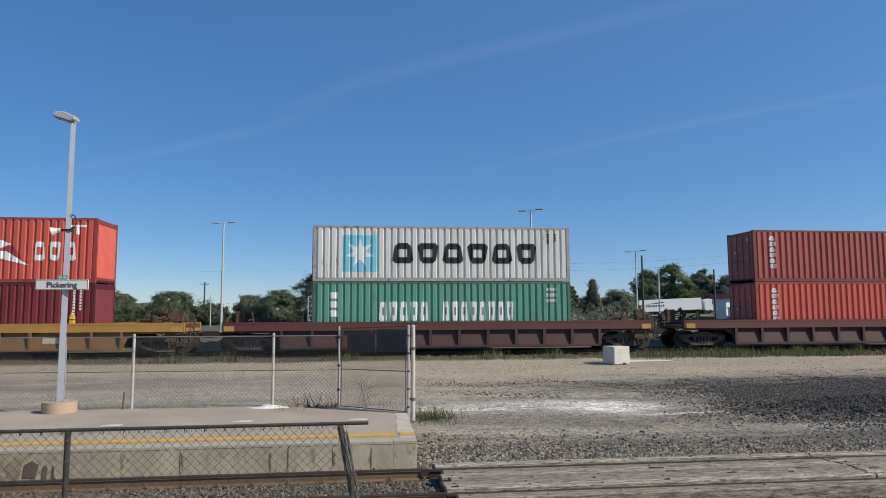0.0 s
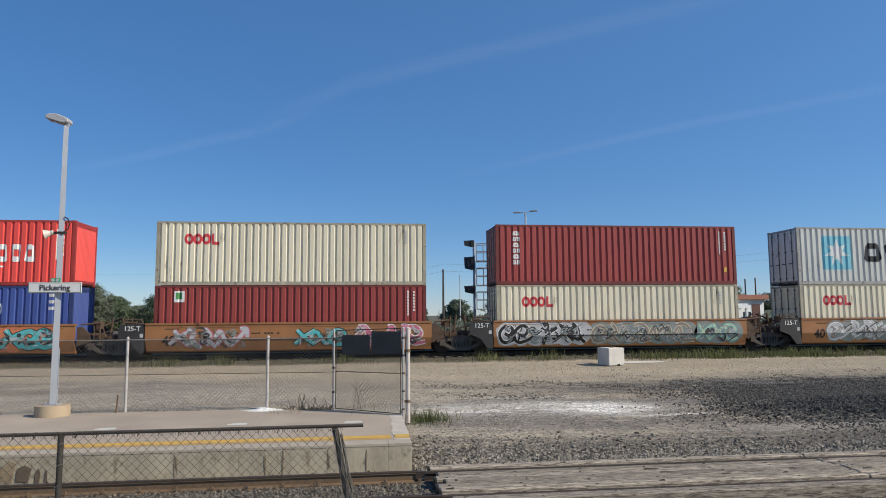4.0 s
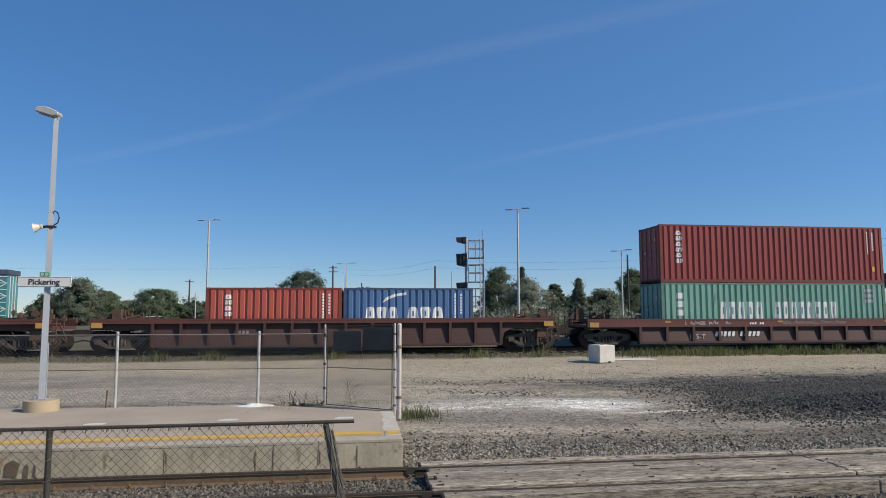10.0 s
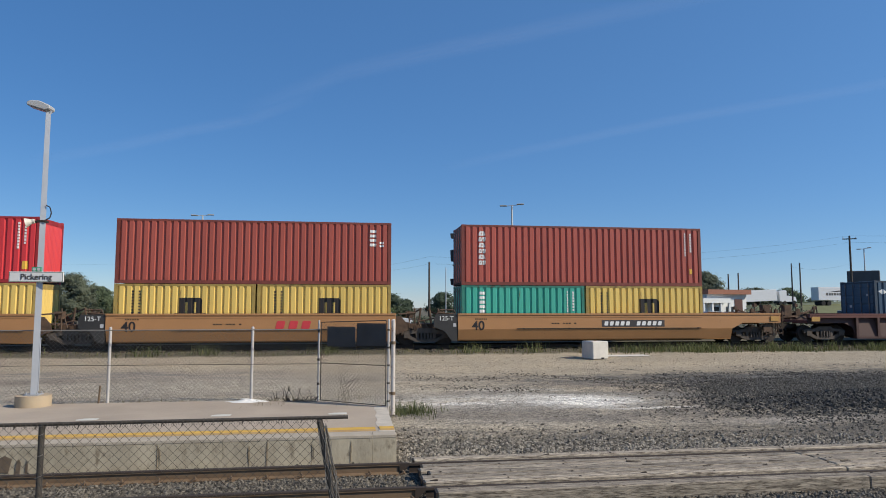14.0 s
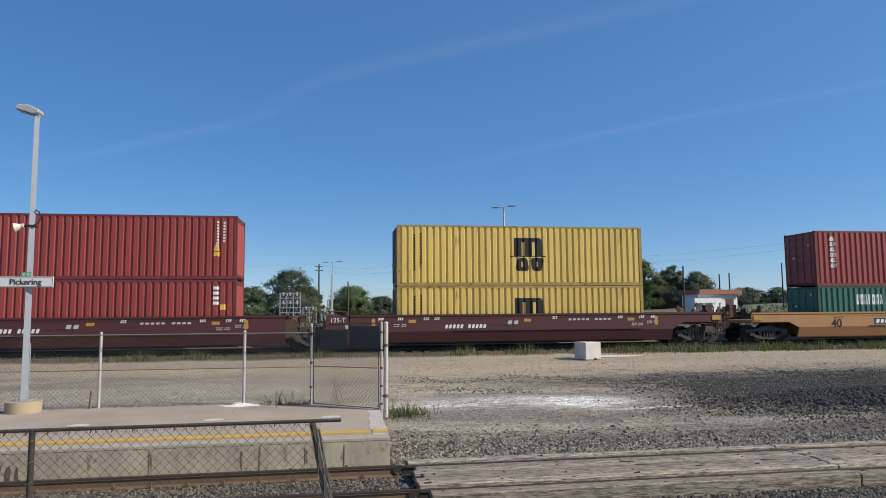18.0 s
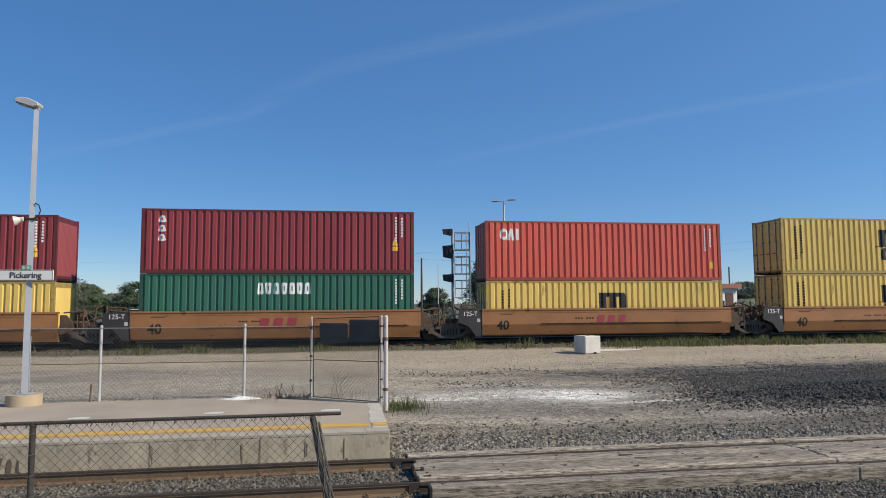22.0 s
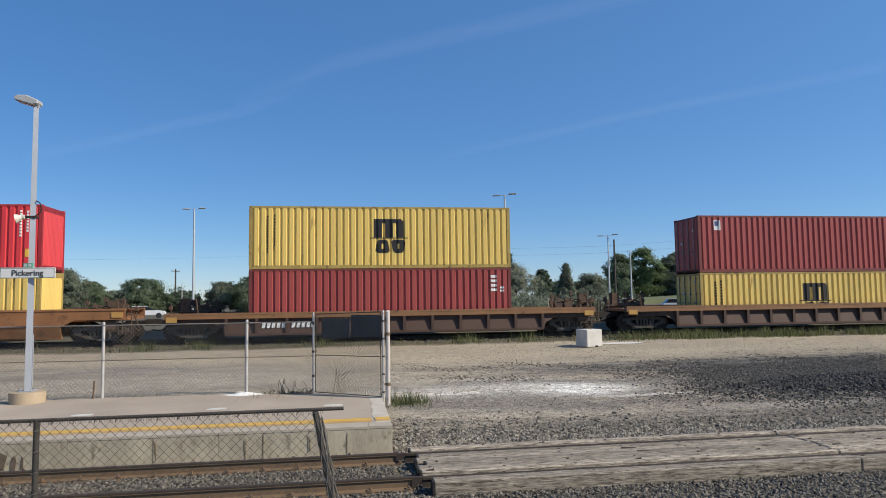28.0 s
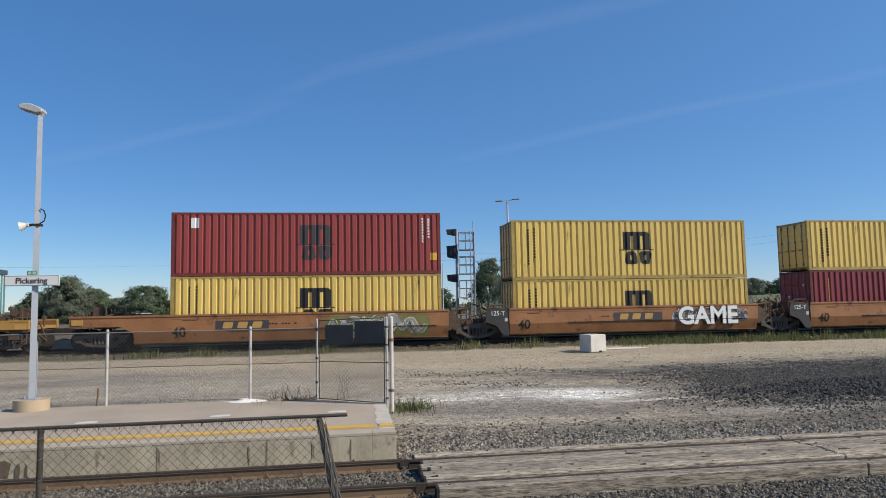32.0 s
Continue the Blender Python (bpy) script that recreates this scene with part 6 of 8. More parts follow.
# Timber crossing: planks beside and between the rails.
crossing = thing("timber_crossing", "weathered grey timber planks laid between the near rails", "crossing", kind="structure")
rnd = random.Random(4)
for y0, y1, z in ((11.44, 11.66, 0.012), (10.96, 11.19, 0.006), (10.71, 10.95, 0.0), (10.45, 10.70, 0.008), (10.19, 10.44, -0.002), (9.97, 10.18, 0.004), (9.39, 9.66, 0.006)):
    x = 1.10 + rnd.uniform(0, 0.20)
    ends = [7.95, 14.6, 21.2, 27.8]
    for e in ends:
        e += rnd.uniform(-0.05, 0.05)
        bm = bmesh.new()
        zz = z + rnd.uniform(-0.008, 0.008)
        box(bm, x, e - 0.012, y0, y1 - 0.02, -0.21, zz)
        bevel(bm, 0.016)
        plank = part("plank", bm, M_TIMBER, crossing)
        # black cap paints the shadow on the plank's end face
        if x < 2:
            bm = bmesh.new()
            box(bm, x - 0.02, x + 0.004, y0 + 0.006, y1 - 0.026, -0.21, zz - 0.006)
            part("shaded_end", bm, M_UNDER, plank, "black cap standing for shadow on the plank end")
        # spike heads and split knots
        bm = bmesh.new()
        for xx in [x + 0.18 + 1.1 * q for q in range(int((e - x) / 1.1) + 1)]:
            yy, r = rnd.uniform(y0 + 0.05, y1 - 0.08), rnd.uniform(0.012, 0.024)
            rod(bm, (xx + rnd.uniform(-0.2, 0.3), yy, zz - 0.01), (xx + rnd.uniform(-0.02, 0.02), yy, zz + 0.004), r, 6) if rnd.random() < 0.3 else rod(bm, (xx, yy, zz - 0.01), (xx, yy, zz + 0.006), r, 7)
        part("spike", bm, M_UNDER, plank)["kind"] = "stuff"
        x = e
# Concrete block with its chamfered edges and lifting slot.
block = thing("concrete_block", "pale concrete barrier block standing on the gravel", "block", at=pose(10.19, 26.75, 0.46, 0, 0, 15))
M_BLOCK = mat("block_concrete", (0.66, 0.62, 0.55), rough=0.9, vary=0.18, scale=2.5, grain=30, stain=(0.36, 0.33, 0.28), stain_amount=0.12)
bm = bmesh.new()
box(bm, -0.39, 0.39, -0.39, 0.39, 0, 0.72)
bevel(bm, 0.03)
part("body", bm, M_BLOCK, block)
bm = bmesh.new()
box(bm, 0.02, 0.16, -0.40, -0.385, 0.0, 0.07)
part("drain_notch", bm, M_UNDER, block)
bm = bmesh.new()
rod(bm, (-0.08, -0.05, 0.70), (-0.05, -0.05, 0.76), 0.02, 6)
rod(bm, (-0.05, -0.05, 0.76), (0.08, -0.05, 0.71), 0.02, 6)
part("lifting_loop", bm, M_RAIL, block)
bm = bmesh.new()
box(bm, 10.9, 12.8, 27.2, 27.9, 0.49, 0.528)
bevel(bm, 0.02)
solid("concrete_slab", bm, M_BLOCK, "flat pale concrete slab lying in the gravel", "slab")


# ---- fences ----
def chain_link(a, b, z0, z1, pitch, r):
    """Diamond mesh of thin wires between two points of a fence line."""
    a, b = Vector((*a, 0)), Vector((*b, 0))
    along = (b - a).normalized()
    out = Vector((-along.y, along.x, 0))
    length, h = (b - a).length, z1 - z0
    verts, faces = [], []

    def wire(s0, h0, s1, h1, off):
        p, q = a + along * s0 + Vector((0, 0, z0 + h0)) + out * off, a + along * s1 + Vector((0, 0, z0 + h1)) + out * off
        d = (q - p).normalized()
        u = d.cross(out)
        k = len(verts)
        for base in (p, q):
            for c in (0, 2.094, 4.189):
                verts.append(base + (u * math.cos(c) + out * math.sin(c)) * r)
        faces.extend(((k, k + 1, k + 4, k + 3), (k + 1, k + 2, k + 5, k + 4), (k + 2, k, k + 3, k + 5)))

    step = pitch * 1.4142
    s = -h
    while s < length:
        for sgn in (1, -1):
            s0, s1, h0, h1 = s, s + h, 0.0, h
            if s0 < 0:
                h0, s0 = -s0, 0.0
            if s1 > length:
                h1, s1 = h - (s1 - length), length
            if s1 - s0 > 0.02:
                if sgn > 0:
                    wire(s0, h0, s1, h1, r)
                else:
                    wire(length - s0, h0, length - s1, h1, -r)
        s += step
    return verts, faces


def tube(name, pts, r, material, parent, label="", sides=10):
    bm = bmesh.new()
    for p, q in zip(pts, pts[1:]):
        rod(bm, p, q, r, sides)
    return part(name, bm, material, parent, label)


def cap_post(x, y, z0, z1, r, material, parent, lean=0.0):
    bm = bmesh.new()
    rod(bm, (x - lean * (z1 - z0), y, z1), (x, y, z0), r, 10) if lean else rod(bm, (x, y, z0), (x, y, z1), r, 10)
    top = (x - lean * (z1 - z0), y, z1)
    rod(bm, top, (top[0], top[1], z1 + 0.03), r * 1.15, 10, r * 0.5)
    return part("post", bm, material, parent)


near_fence = thing("chain_link_fence", "low dark weathered chain-link fence with one leaning post", "fence", at=pose(0, 0, 0))
for x in (-9.14, -6.19, -3.24):
    cap_post(x, 7.9, -0.3, 1.27, 0.032, M_OLDGALV, near_fence)
cap_post(0.0, 7.9, -0.3, 1.26, 0.036, M_OLDGALV, near_fence, lean=0.185)
tube("brace", [(0.07, 7.93, -0.3), (-0.22, 7.93, 1.2)], 0.014, M_OLDGALV, near_fence)
tube("top_rail", [(-12, 7.9, 1.28), (0.03, 7.9, 1.30)], 0.020, M_OLDGALV, near_fence)
v, f = chain_link((-10.5, 7.87), (-0.27, 7.87), -0.22, 1.29, 0.072, 0.0026)
part("wire_mesh", mesh_arrays("wire_mesh", v, f, M_OLDWIRE), None, near_fence, "dark diamond wire mesh")["kind"] = "stuff"
bm = bmesh.new()
rnd = random.Random(21)
for i in range(190):
    x = -10.4 + i * 0.0538
    # knuckled wire ends over the rail, with a turn round it now and then
    rod(bm, (x, 7.872, 1.255), (x + 0.015, 7.868, 1.308 + rnd.uniform(0, 0.016)), 0.0026, 3)
    rod(bm, (x + 0.03, 7.872, 1.25), (x + 0.012, 7.868, 1.306 + rnd.uniform(0, 0.014)), 0.0026, 3)
    if i % 4 == 0:
        rod(bm, (x, 7.876, 1.245), (x + 0.03, 7.874, 1.322), 0.006, 4)
part("wire_fringe", bm, M_OLDWIRE, near_fence, "twisted wire ends above the rail")["kind"] = "stuff"
bm = bmesh.new()
for i in range(9):
    # mesh gathered along the leaning post
    x0, x1 = -0.32 + 0.014 * i, -0.03 + 0.012 * i
    pts = [(x0 + (x1 - x0) * k / 14 + 0.016 * math.sin(k * 1.9 + i * 1.3), 7.862 + 0.01 * (i % 3), 1.24 - 1.5 * k / 14) for k in range(15)]
    for p, q in zip(pts, pts[1:]):
        rod(bm, p, q, 0.0036, 4)
part("gathered_wire", bm, M_MIDGALV, near_fence, "frayed mesh gathered along the leaning post")["kind"] = "stuff"
for x in (-9.14, -6.19, -3.24):
    bm = bmesh.new()
    for k in range(7):
        z = -0.15 + 0.22 * k
        rod(bm, (x - 0.036, 7.868, z), (x + 0.036, 7.866, z + 0.03), 0.004, 4)
    part("tie_wire", bm, M_MIDGALV, near_fence)["kind"] = "stuff"

back_fence = thing("chain_link_fence", "galvanised chain-link fence behind the platform", "fence")
for x in (-12.14, -8.85, -5.56, -2.27):
    cap_post(x, 17.0, 0.2, 2.06, 0.034, M_POST, back_fence)
tube("top_rail", [(-16, 17.0, 2.02), (-0.62, 16.64, 2.02)], 0.013, M_MIDGALV, back_fence)
tube("tension_wire", [(-16, 17.02, 1.22), (-0.62, 16.62, 1.20)], 0.006, M_OLDWIRE, back_fence, sides=5)
for p, q in (((-14, 17.03), (-2.3, 17.03)), ((-2.3, 17.03), (-0.62, 16.66))):
    v, f = chain_link(p, q, 0.33, 2.02, 0.072, 0.0034)
    part("wire_mesh", mesh_arrays("wire_mesh", v, f, M_WIRE), None, back_fence, "diamond wire mesh")["kind"] = "stuff"
tube("stake", [(-5.75, 16.95, 0.2), (-5.72, 16.95, 0.72)], 0.02, M_RAIL, back_fence)

G0, G1 = Vector((-0.60, 16.6, 0)), Vector((0.90, 15.42, 0))
gate = thing("metal_gate", "open chain-link gate with two dark sheet panels", "gate", "", None)


def on_gate(s, z):
    p = G0.lerp(G1, s)
    return (p.x, p.y, z)


tube("gate_frame", [on_gate(0, 0.34), on_gate(0, 2.20), on_gate(1, 2.26), on_gate(1, 0.34), on_gate(0, 0.34)], 0.011, M_OLDGALV, gate)
tube("middle_rail", [on_gate(0, 1.22), on_gate(1, 1.24)], 0.008, M_OLDGALV, gate)
v, f = chain_link((G0.x, G0.y), (G1.x, G1.y), 0.36, 2.2, 0.072, 0.0040)
part("wire_mesh", mesh_arrays("wire_mesh", v, f, M_OLDWIRE), None, gate, "diamond wire mesh")["kind"] = "stuff"
M_SHEET = mat("dark_sheet", (0.070, 0.070, 0.073), rough=0.6, vary=0.25, scale=3)
for s0, s1, z0, z1 in ((0.09, 0.53, 1.62, 2.10), (0.555, 0.985, 1.66, 2.19)):
    bm = bmesh.new()
    p, q = G0.lerp(G1, s0), G0.lerp(G1, s1)
    side = Vector((0.012, 0.015, 0))
    quad = [(p, z0), (q, z0 + 0.02), (q, z1), (p, z1)]
    a = [bm.verts.new((c.x + 0.008, c.y + 0.010, z)) for c, z in quad]
    b = [bm.verts.new((c.x + 0.016, c.y + 0.020, z)) for c, z in quad]
    bm.faces.new(a)
    bm.faces.new(b[::-1])
    for i in range(4):
        j = (i + 1) % 4
        bm.faces.new((a[i], b[i], b[j], a[j]))
    part("sheet_panel", bm, M_SHEET, gate, "dark grey sheet panel")
cap_post(-0.66, 16.66, 0.2, 2.22, 0.024, M_POST, gate)
for z in (0.72, 1.30, 1.98):
    bm = bmesh.new()
    rod(bm, (-0.66, 16.66, z - 0.03), (-0.66, 16.66, z + 0.03), 0.032, 8)
    part("tie_band", bm, M_OLDGALV, gate, "dark band round the gate post")
for x, y0 in ((0.955, 15.36),):
    for z in (0.45, 0.85, 1.25, 1.65, 2.05):
        bm = bmesh.new()
        rod(bm, (x, y0, z - 0.02), (x, y0, z + 0.02), 0.034, 8)
        part("tie_band", bm, M_OLDGALV, gate)
for x, m, r in ((0.955, M_POST, 0.028), (1.06, mat("rusty_white_post", (0.62, 0.56, 0.50), rough=0.7, vary=0.15, scale=3, stain=(0.28, 0.11, 0.05), stain_amount=0.35), 0.048)):
    cap_post(x, 15.36, 0.15, 2.26, r, m, gate)
for z in (0.62, 1.75):
    bm = bmesh.new()
    rod(bm, (1.06, 15.36, z - 0.03), (1.06, 15.36, z + 0.04), 0.056, 10)
    box(bm, 0.93, 1.06, 15.34, 15.38, z - 0.02, z + 0.03)
    part("hinge", bm, M_RAIL, gate, "rusty gate hinge")

# dead climbing stems in the wire of the gate
M_STEM = mat("dead_stem", (0.075, 0.058, 0.042), rough=0.95, vary=0.3)
rnd = random.Random(33)
for s0, tall in ((0.30, 0.55), (0.42, 0.85), (0.50, 0.65)):
    bm = bmesh.new()
    p = Vector(on_gate(s0, 0.36)) + Vector((-0.02, -0.025, 0))
    lean = rnd.uniform(-0.25, 0.15)
    for k in range(6):
        q = p + Vector((lean * 0.16 + rnd.uniform(-0.03, 0.03), -lean * 0.12, tall / 6))
        rod(bm, p, q, 0.0046 - 0.0005 * k, 5)
        if k:
            side = rnd.choice((-1, 1))
            tip = p + Vector((side * rnd.uniform(0.12, 0.3), -side * rnd.uniform(0.1, 0.2), rnd.uniform(0.06, 0.16)))
            rod(bm, p, tip, 0.003, 4)
            rod(bm, tip, tip + Vector((side * 0.05, -side * 0.04, rnd.uniform(0.05, 0.12))), 0.0022, 4)
        p = q
    solid("dead_stem", bm, M_STEM, "dry brown climbing stem caught in the gate wire", "plant", "dead stems in the gate")

# ---- platform lamp with sign and loudspeaker ----
lamp = thing("platform_lamp", "grey steel lamp post on a round concrete base", "lamp post", at=pose(-7.06, 16.7, 0.31))
bm = bmesh.new()
rod(bm, (0, 0, 0), (0, 0, 0.25), 0.37, 28)
part("base", bm, mat("lamp_base_concrete", (0.46, 0.36, 0.24), rough=0.9, vary=0.15, scale=3), lamp, "round concrete footing")
bm = bmesh.new()
box(bm, -0.15, 0.15, -0.15, 0.15, 0.25, 0.275)
for sx in (-1, 1):
    for sy in (-1, 1):
        rod(bm, (sx * 0.115, sy * 0.115, 0.27), (sx * 0.115, sy * 0.115, 0.32), 0.014, 6)
part("base_plate", bm, M_GALV, lamp)["kind"] = "stuff"
bm = bmesh.new()
rod(bm, (0, 0, 0.27), (-0.005, 0, 6.85), 0.10, 4, 0.075)
bmesh.ops.rotate(bm, verts=bm.verts[:], cent=(0, 0, 0), matrix=Matrix.Rotation(radians(24), 3, "Z"))
part("pole", bm, M_GALV, lamp)
bm = bmesh.new()
box(bm, -0.045, 0.06, -0.05, 0.05, 6.83, 7.00)
part("neck", bm, M_GALV, lamp)
bm = bmesh.new()
prism(bm, [(-0.44, 6.99), (-0.44, 7.06), (-0.37, 7.10), (-0.17, 7.10), (0.08, 6.99), (0.08, 6.90), (-0.04, 6.87)], -0.15, 0.15)
bevel(bm, 0.02)
head = part("lamp_head", bm, mat("lamp_head_grey", (0.45, 0.45, 0.44), rough=0.5, vary=0.1), lamp, "flat grey lamp head")
bm = bmesh.new()
prism(bm, [(-0.40, 6.968), (-0.07, 6.868), (-0.07, 6.882), (-0.40, 6.982)], -0.12, 0.12)
part("lens", bm, mat("lamp_lens", (0.09, 0.09, 0.09), rough=0.3, vary=0.1), head)
bm = bmesh.new()
box(bm, -0.09, 0.09, -0.09, 0.09, 4.22, 4.27)
rod(bm, (-0.1, 0, 4.25), (-0.24, 0, 4.23), 0.03, 8)
part("speaker_bracket", bm, M_UNDER, lamp)
bm = bmesh.new()
rod(bm, (-0.22, -0.03, 4.24), (-0.35, -0.06, 4.20), 0.05, 14, 0.115)
rod(bm, (-0.17, -0.03, 4.25), (-0.22, -0.03, 4.24), 0.055, 12)
part("loudspeaker", bm, mat("speaker_cream", (0.70, 0.66, 0.56), rough=0.5, vary=0.08), lamp, "cream horn loudspeaker")
tube("cable", [(0.06, -0.06, 4.26), (0.17, -0.06, 4.33), (0.20, -0.06, 4.45), (0.16, -0.06, 4.58), (0.08, -0.06, 4.62)], 0.014, M_UNDER, lamp, "black looped cable", 6)
bm = bmesh.new()
rod(bm, (0.10, -0.03, 1.55), (0.10, -0.03, 0.35), 0.012, 6)
part("conduit", bm, M_GALV, lamp)

sign = thing("station_sign", "white station name sign with dark letters on the lamp post", "sign", at=pose(-7.08, 16.57, 3.255))
bm = bmesh.new()
box(bm, -0.585, 0.585, -0.02, 0.02, -0.122, 0.122)
bevel(bm, 0.006)
part("board", bm, mat("sign_white", (0.74, 0.73, 0.70), rough=0.45, vary=0.05), sign, "white sign board")
bm = bmesh.new()
for x0, x1, z0, z1 in ((-0.575, 0.575, 0.105, 0.114), (-0.575, 0.575, -0.114, -0.105), (-0.575, -0.566, -0.105, 0.105), (0.566, 0.575, -0.105, 0.105)):
    box(bm, x0, x1, -0.024, -0.019, z0, z1)
part("border", bm, mat("sign_green_line", (0.05, 0.12, 0.07), rough=0.5), sign)["kind"] = "stuff"
part("letters", text_mesh("Pickering", 0.185, INK["charcoal"], bold=0.0022), None, sign, "dark station name lettering", at=pose(0.0, -0.025, -0.005, 90, 0, 0))
bm = bmesh.new()
box(bm, -0.105, 0.105, -0.02, 0.02, 0.122, 0.225)
bevel(bm, 0.008)
part("emblem", bm, mat("sign_green", (0.06, 0.32, 0.17), rough=0.45, vary=0.05), sign, "green emblem plate")
bm = bmesh.new()
for x in (-0.048, 0.048):
    rod(bm, (x, -0.026, 0.174), (x, -0.018, 0.174), 0.036, 12)
part("emblem_dot", bm, INK["silver"], sign)["kind"] = "stuff"


# ---- plants ----
def blades(name, count, spot, height, width, material, label, seed):
    rnd = np.random.RandomState(seed)
    verts, faces = [], []
    for i in range(count):
        x, y = spot(rnd)
        h = height[0] + (height[1] - height[0]) * rnd.rand() ** 1.6
        a = rnd.rand() * 6.28
        w = width * rnd.uniform(0.5, 1.0)
        dx, dy = math.cos(a) * w, math.sin(a) * w
        bx, by = rnd.normal(0, 0.35, 2) * h
        z = ground_z(x, y) - 0.02
        k = len(verts)
        verts += [(x - dx, y - dy, z), (x + dx, y + dy, z), (x + dx * 0.6 + bx * 0.4, y + dy * 0.6 + by * 0.4, z + h * 0.6), (x - dx * 0.6 + bx * 0.4, y - dy * 0.6 + by * 0.4, z + h * 0.6), (x + bx, y + by, z + h)]
        faces += [(k, k + 1, k + 2, k + 3), (k + 3, k + 2, k + 4)]
    return tagged(new(name, mesh_arrays(name, verts, faces, material)), label, "grass", kind="stuff")


M_GRASS = island_mat("grass_green", (0.07, 0.085, 0.03), (0.23, 0.245, 0.10), trans=0.35)
M_DRY = island_mat("grass_dry", (0.12, 0.10, 0.04), (0.30, 0.25, 0.12), trans=0.2)


def verge(r):
    x = r.uniform(-26, 44)
    dense = 0.5 + 0.5 * math.sin(x * 0.9) * math.sin(x * 0.37 + 1)
    thin = 1 if x > 11 else 0.25
    return x, 30.1 + r.normal(0, 0.35 + 0.4 * dense * thin) - 0.7 * dense * thin


blades("verge_grass", 4600, lambda r: (lambda x: (x, 29.75 + r.normal(0, 0.5)))(r.choice([13.2, 14.8, 16.2, 16.8, 19.5, 21.0, 21.6, 25.8, 26.4, 30.5, 33.0, 35.2, 38.5, 41.5]) + r.normal(0, 0.7)), (0.06, 0.50), 0.024, M_GRASS, "green weeds along the far track", 11)
blades("verge_grass_thin", 800, verge, (0.08, 0.38), 0.020, M_GRASS, "thin green weeds beside the far track", 12)
blades("dry_grass", 1500, lambda r: (r.uniform(-26, 44), 29.9 + r.normal(0, 0.6)), (0.08, 0.35), 0.016, M_DRY, "dry straw-coloured grass beside the far track", 13)
blades("tall_weeds", 700, lambda r: (r.choice([-8.2, -5.9, -0.9, 5.5, 8.5, 17.2, 23.5, 28.0]) + r.normal(0, 0.35), 29.9 + r.normal(0, 0.3)), (0.25, 0.62), 0.018, M_GRASS, "tall green weed stems by the far track", 14)
blades("gate_grass_tuft", 420, lambda r: (1.55 + r.normal(0, 0.26), 15.75 + r.normal(0, 0.22)), (0.12, 0.34), 0.010, M_GRASS, "tuft of grass beside the gate post", 15)
blades("fence_weeds", 300, lambda r: (r.uniform(-8, -0.8), 17.2 + r.normal(0, 0.12)), (0.06, 0.22), 0.008, M_DRY, "dry weeds at the foot of the back fence", 16)
blades("fence_vine", 140, lambda r: (r.choice([-0.1, 0.3, -1.6, -2.0]) + r.normal(0, 0.22), 16.2 + r.normal(0, 0.25)), (0.15, 0.5), 0.006, M_DRY, "dead stems in the gate wire", 17)

bm = bmesh.new()
rnd = random.Random(34)
for k in range(90):
    x = -1.85 + 1.15 * rnd.random() ** 0.8
    y = 16.88 - 0.21 * (x + 2.3) + rnd.uniform(-0.06, 0.04)
    rod(bm, (x, y, 0.30), (x + rnd.uniform(-0.14, 0.14), y + rnd.uniform(-0.05, 0.05), 0.34 + rnd.uniform(0, 0.10) + (0.22 if k % 9 == 0 else 0)), 0.006, 4)
solid("dead_weed_mat", bm, M_STEM, "mat of dead brown weeds at the foot of the fence", "weeds", kind="stuff")

# leaf tones paled and greyed to put distance haze into the colour
LEAF = {
    "green": island_mat("leaf_green", (0.10, 0.14, 0.08), (0.18, 0.225, 0.125), trans=0.42), "dark": island_mat("leaf_dark", (0.08, 0.112, 0.075), (0.145, 0.185, 0.115), trans=0.40),
    "olive": island_mat("leaf_olive", (0.22, 0.24, 0.165), (0.36, 0.375, 0.27), trans=0.40), "bright": island_mat("leaf_bright", (0.115, 0.165, 0.07), (0.20, 0.26, 0.11), trans=0.45),
    "dusty": island_mat("leaf_dusty_haze", (0.135, 0.16, 0.108), (0.23, 0.255, 0.175), trans=0.42),
}
M_BARK = mat("bark", (0.09, 0.07, 0.055), rough=0.95, vary=0.3, scale=2, grain=20)


def spot(az, r):
    return r * math.sin(radians(az)), r * math.cos(radians(az))


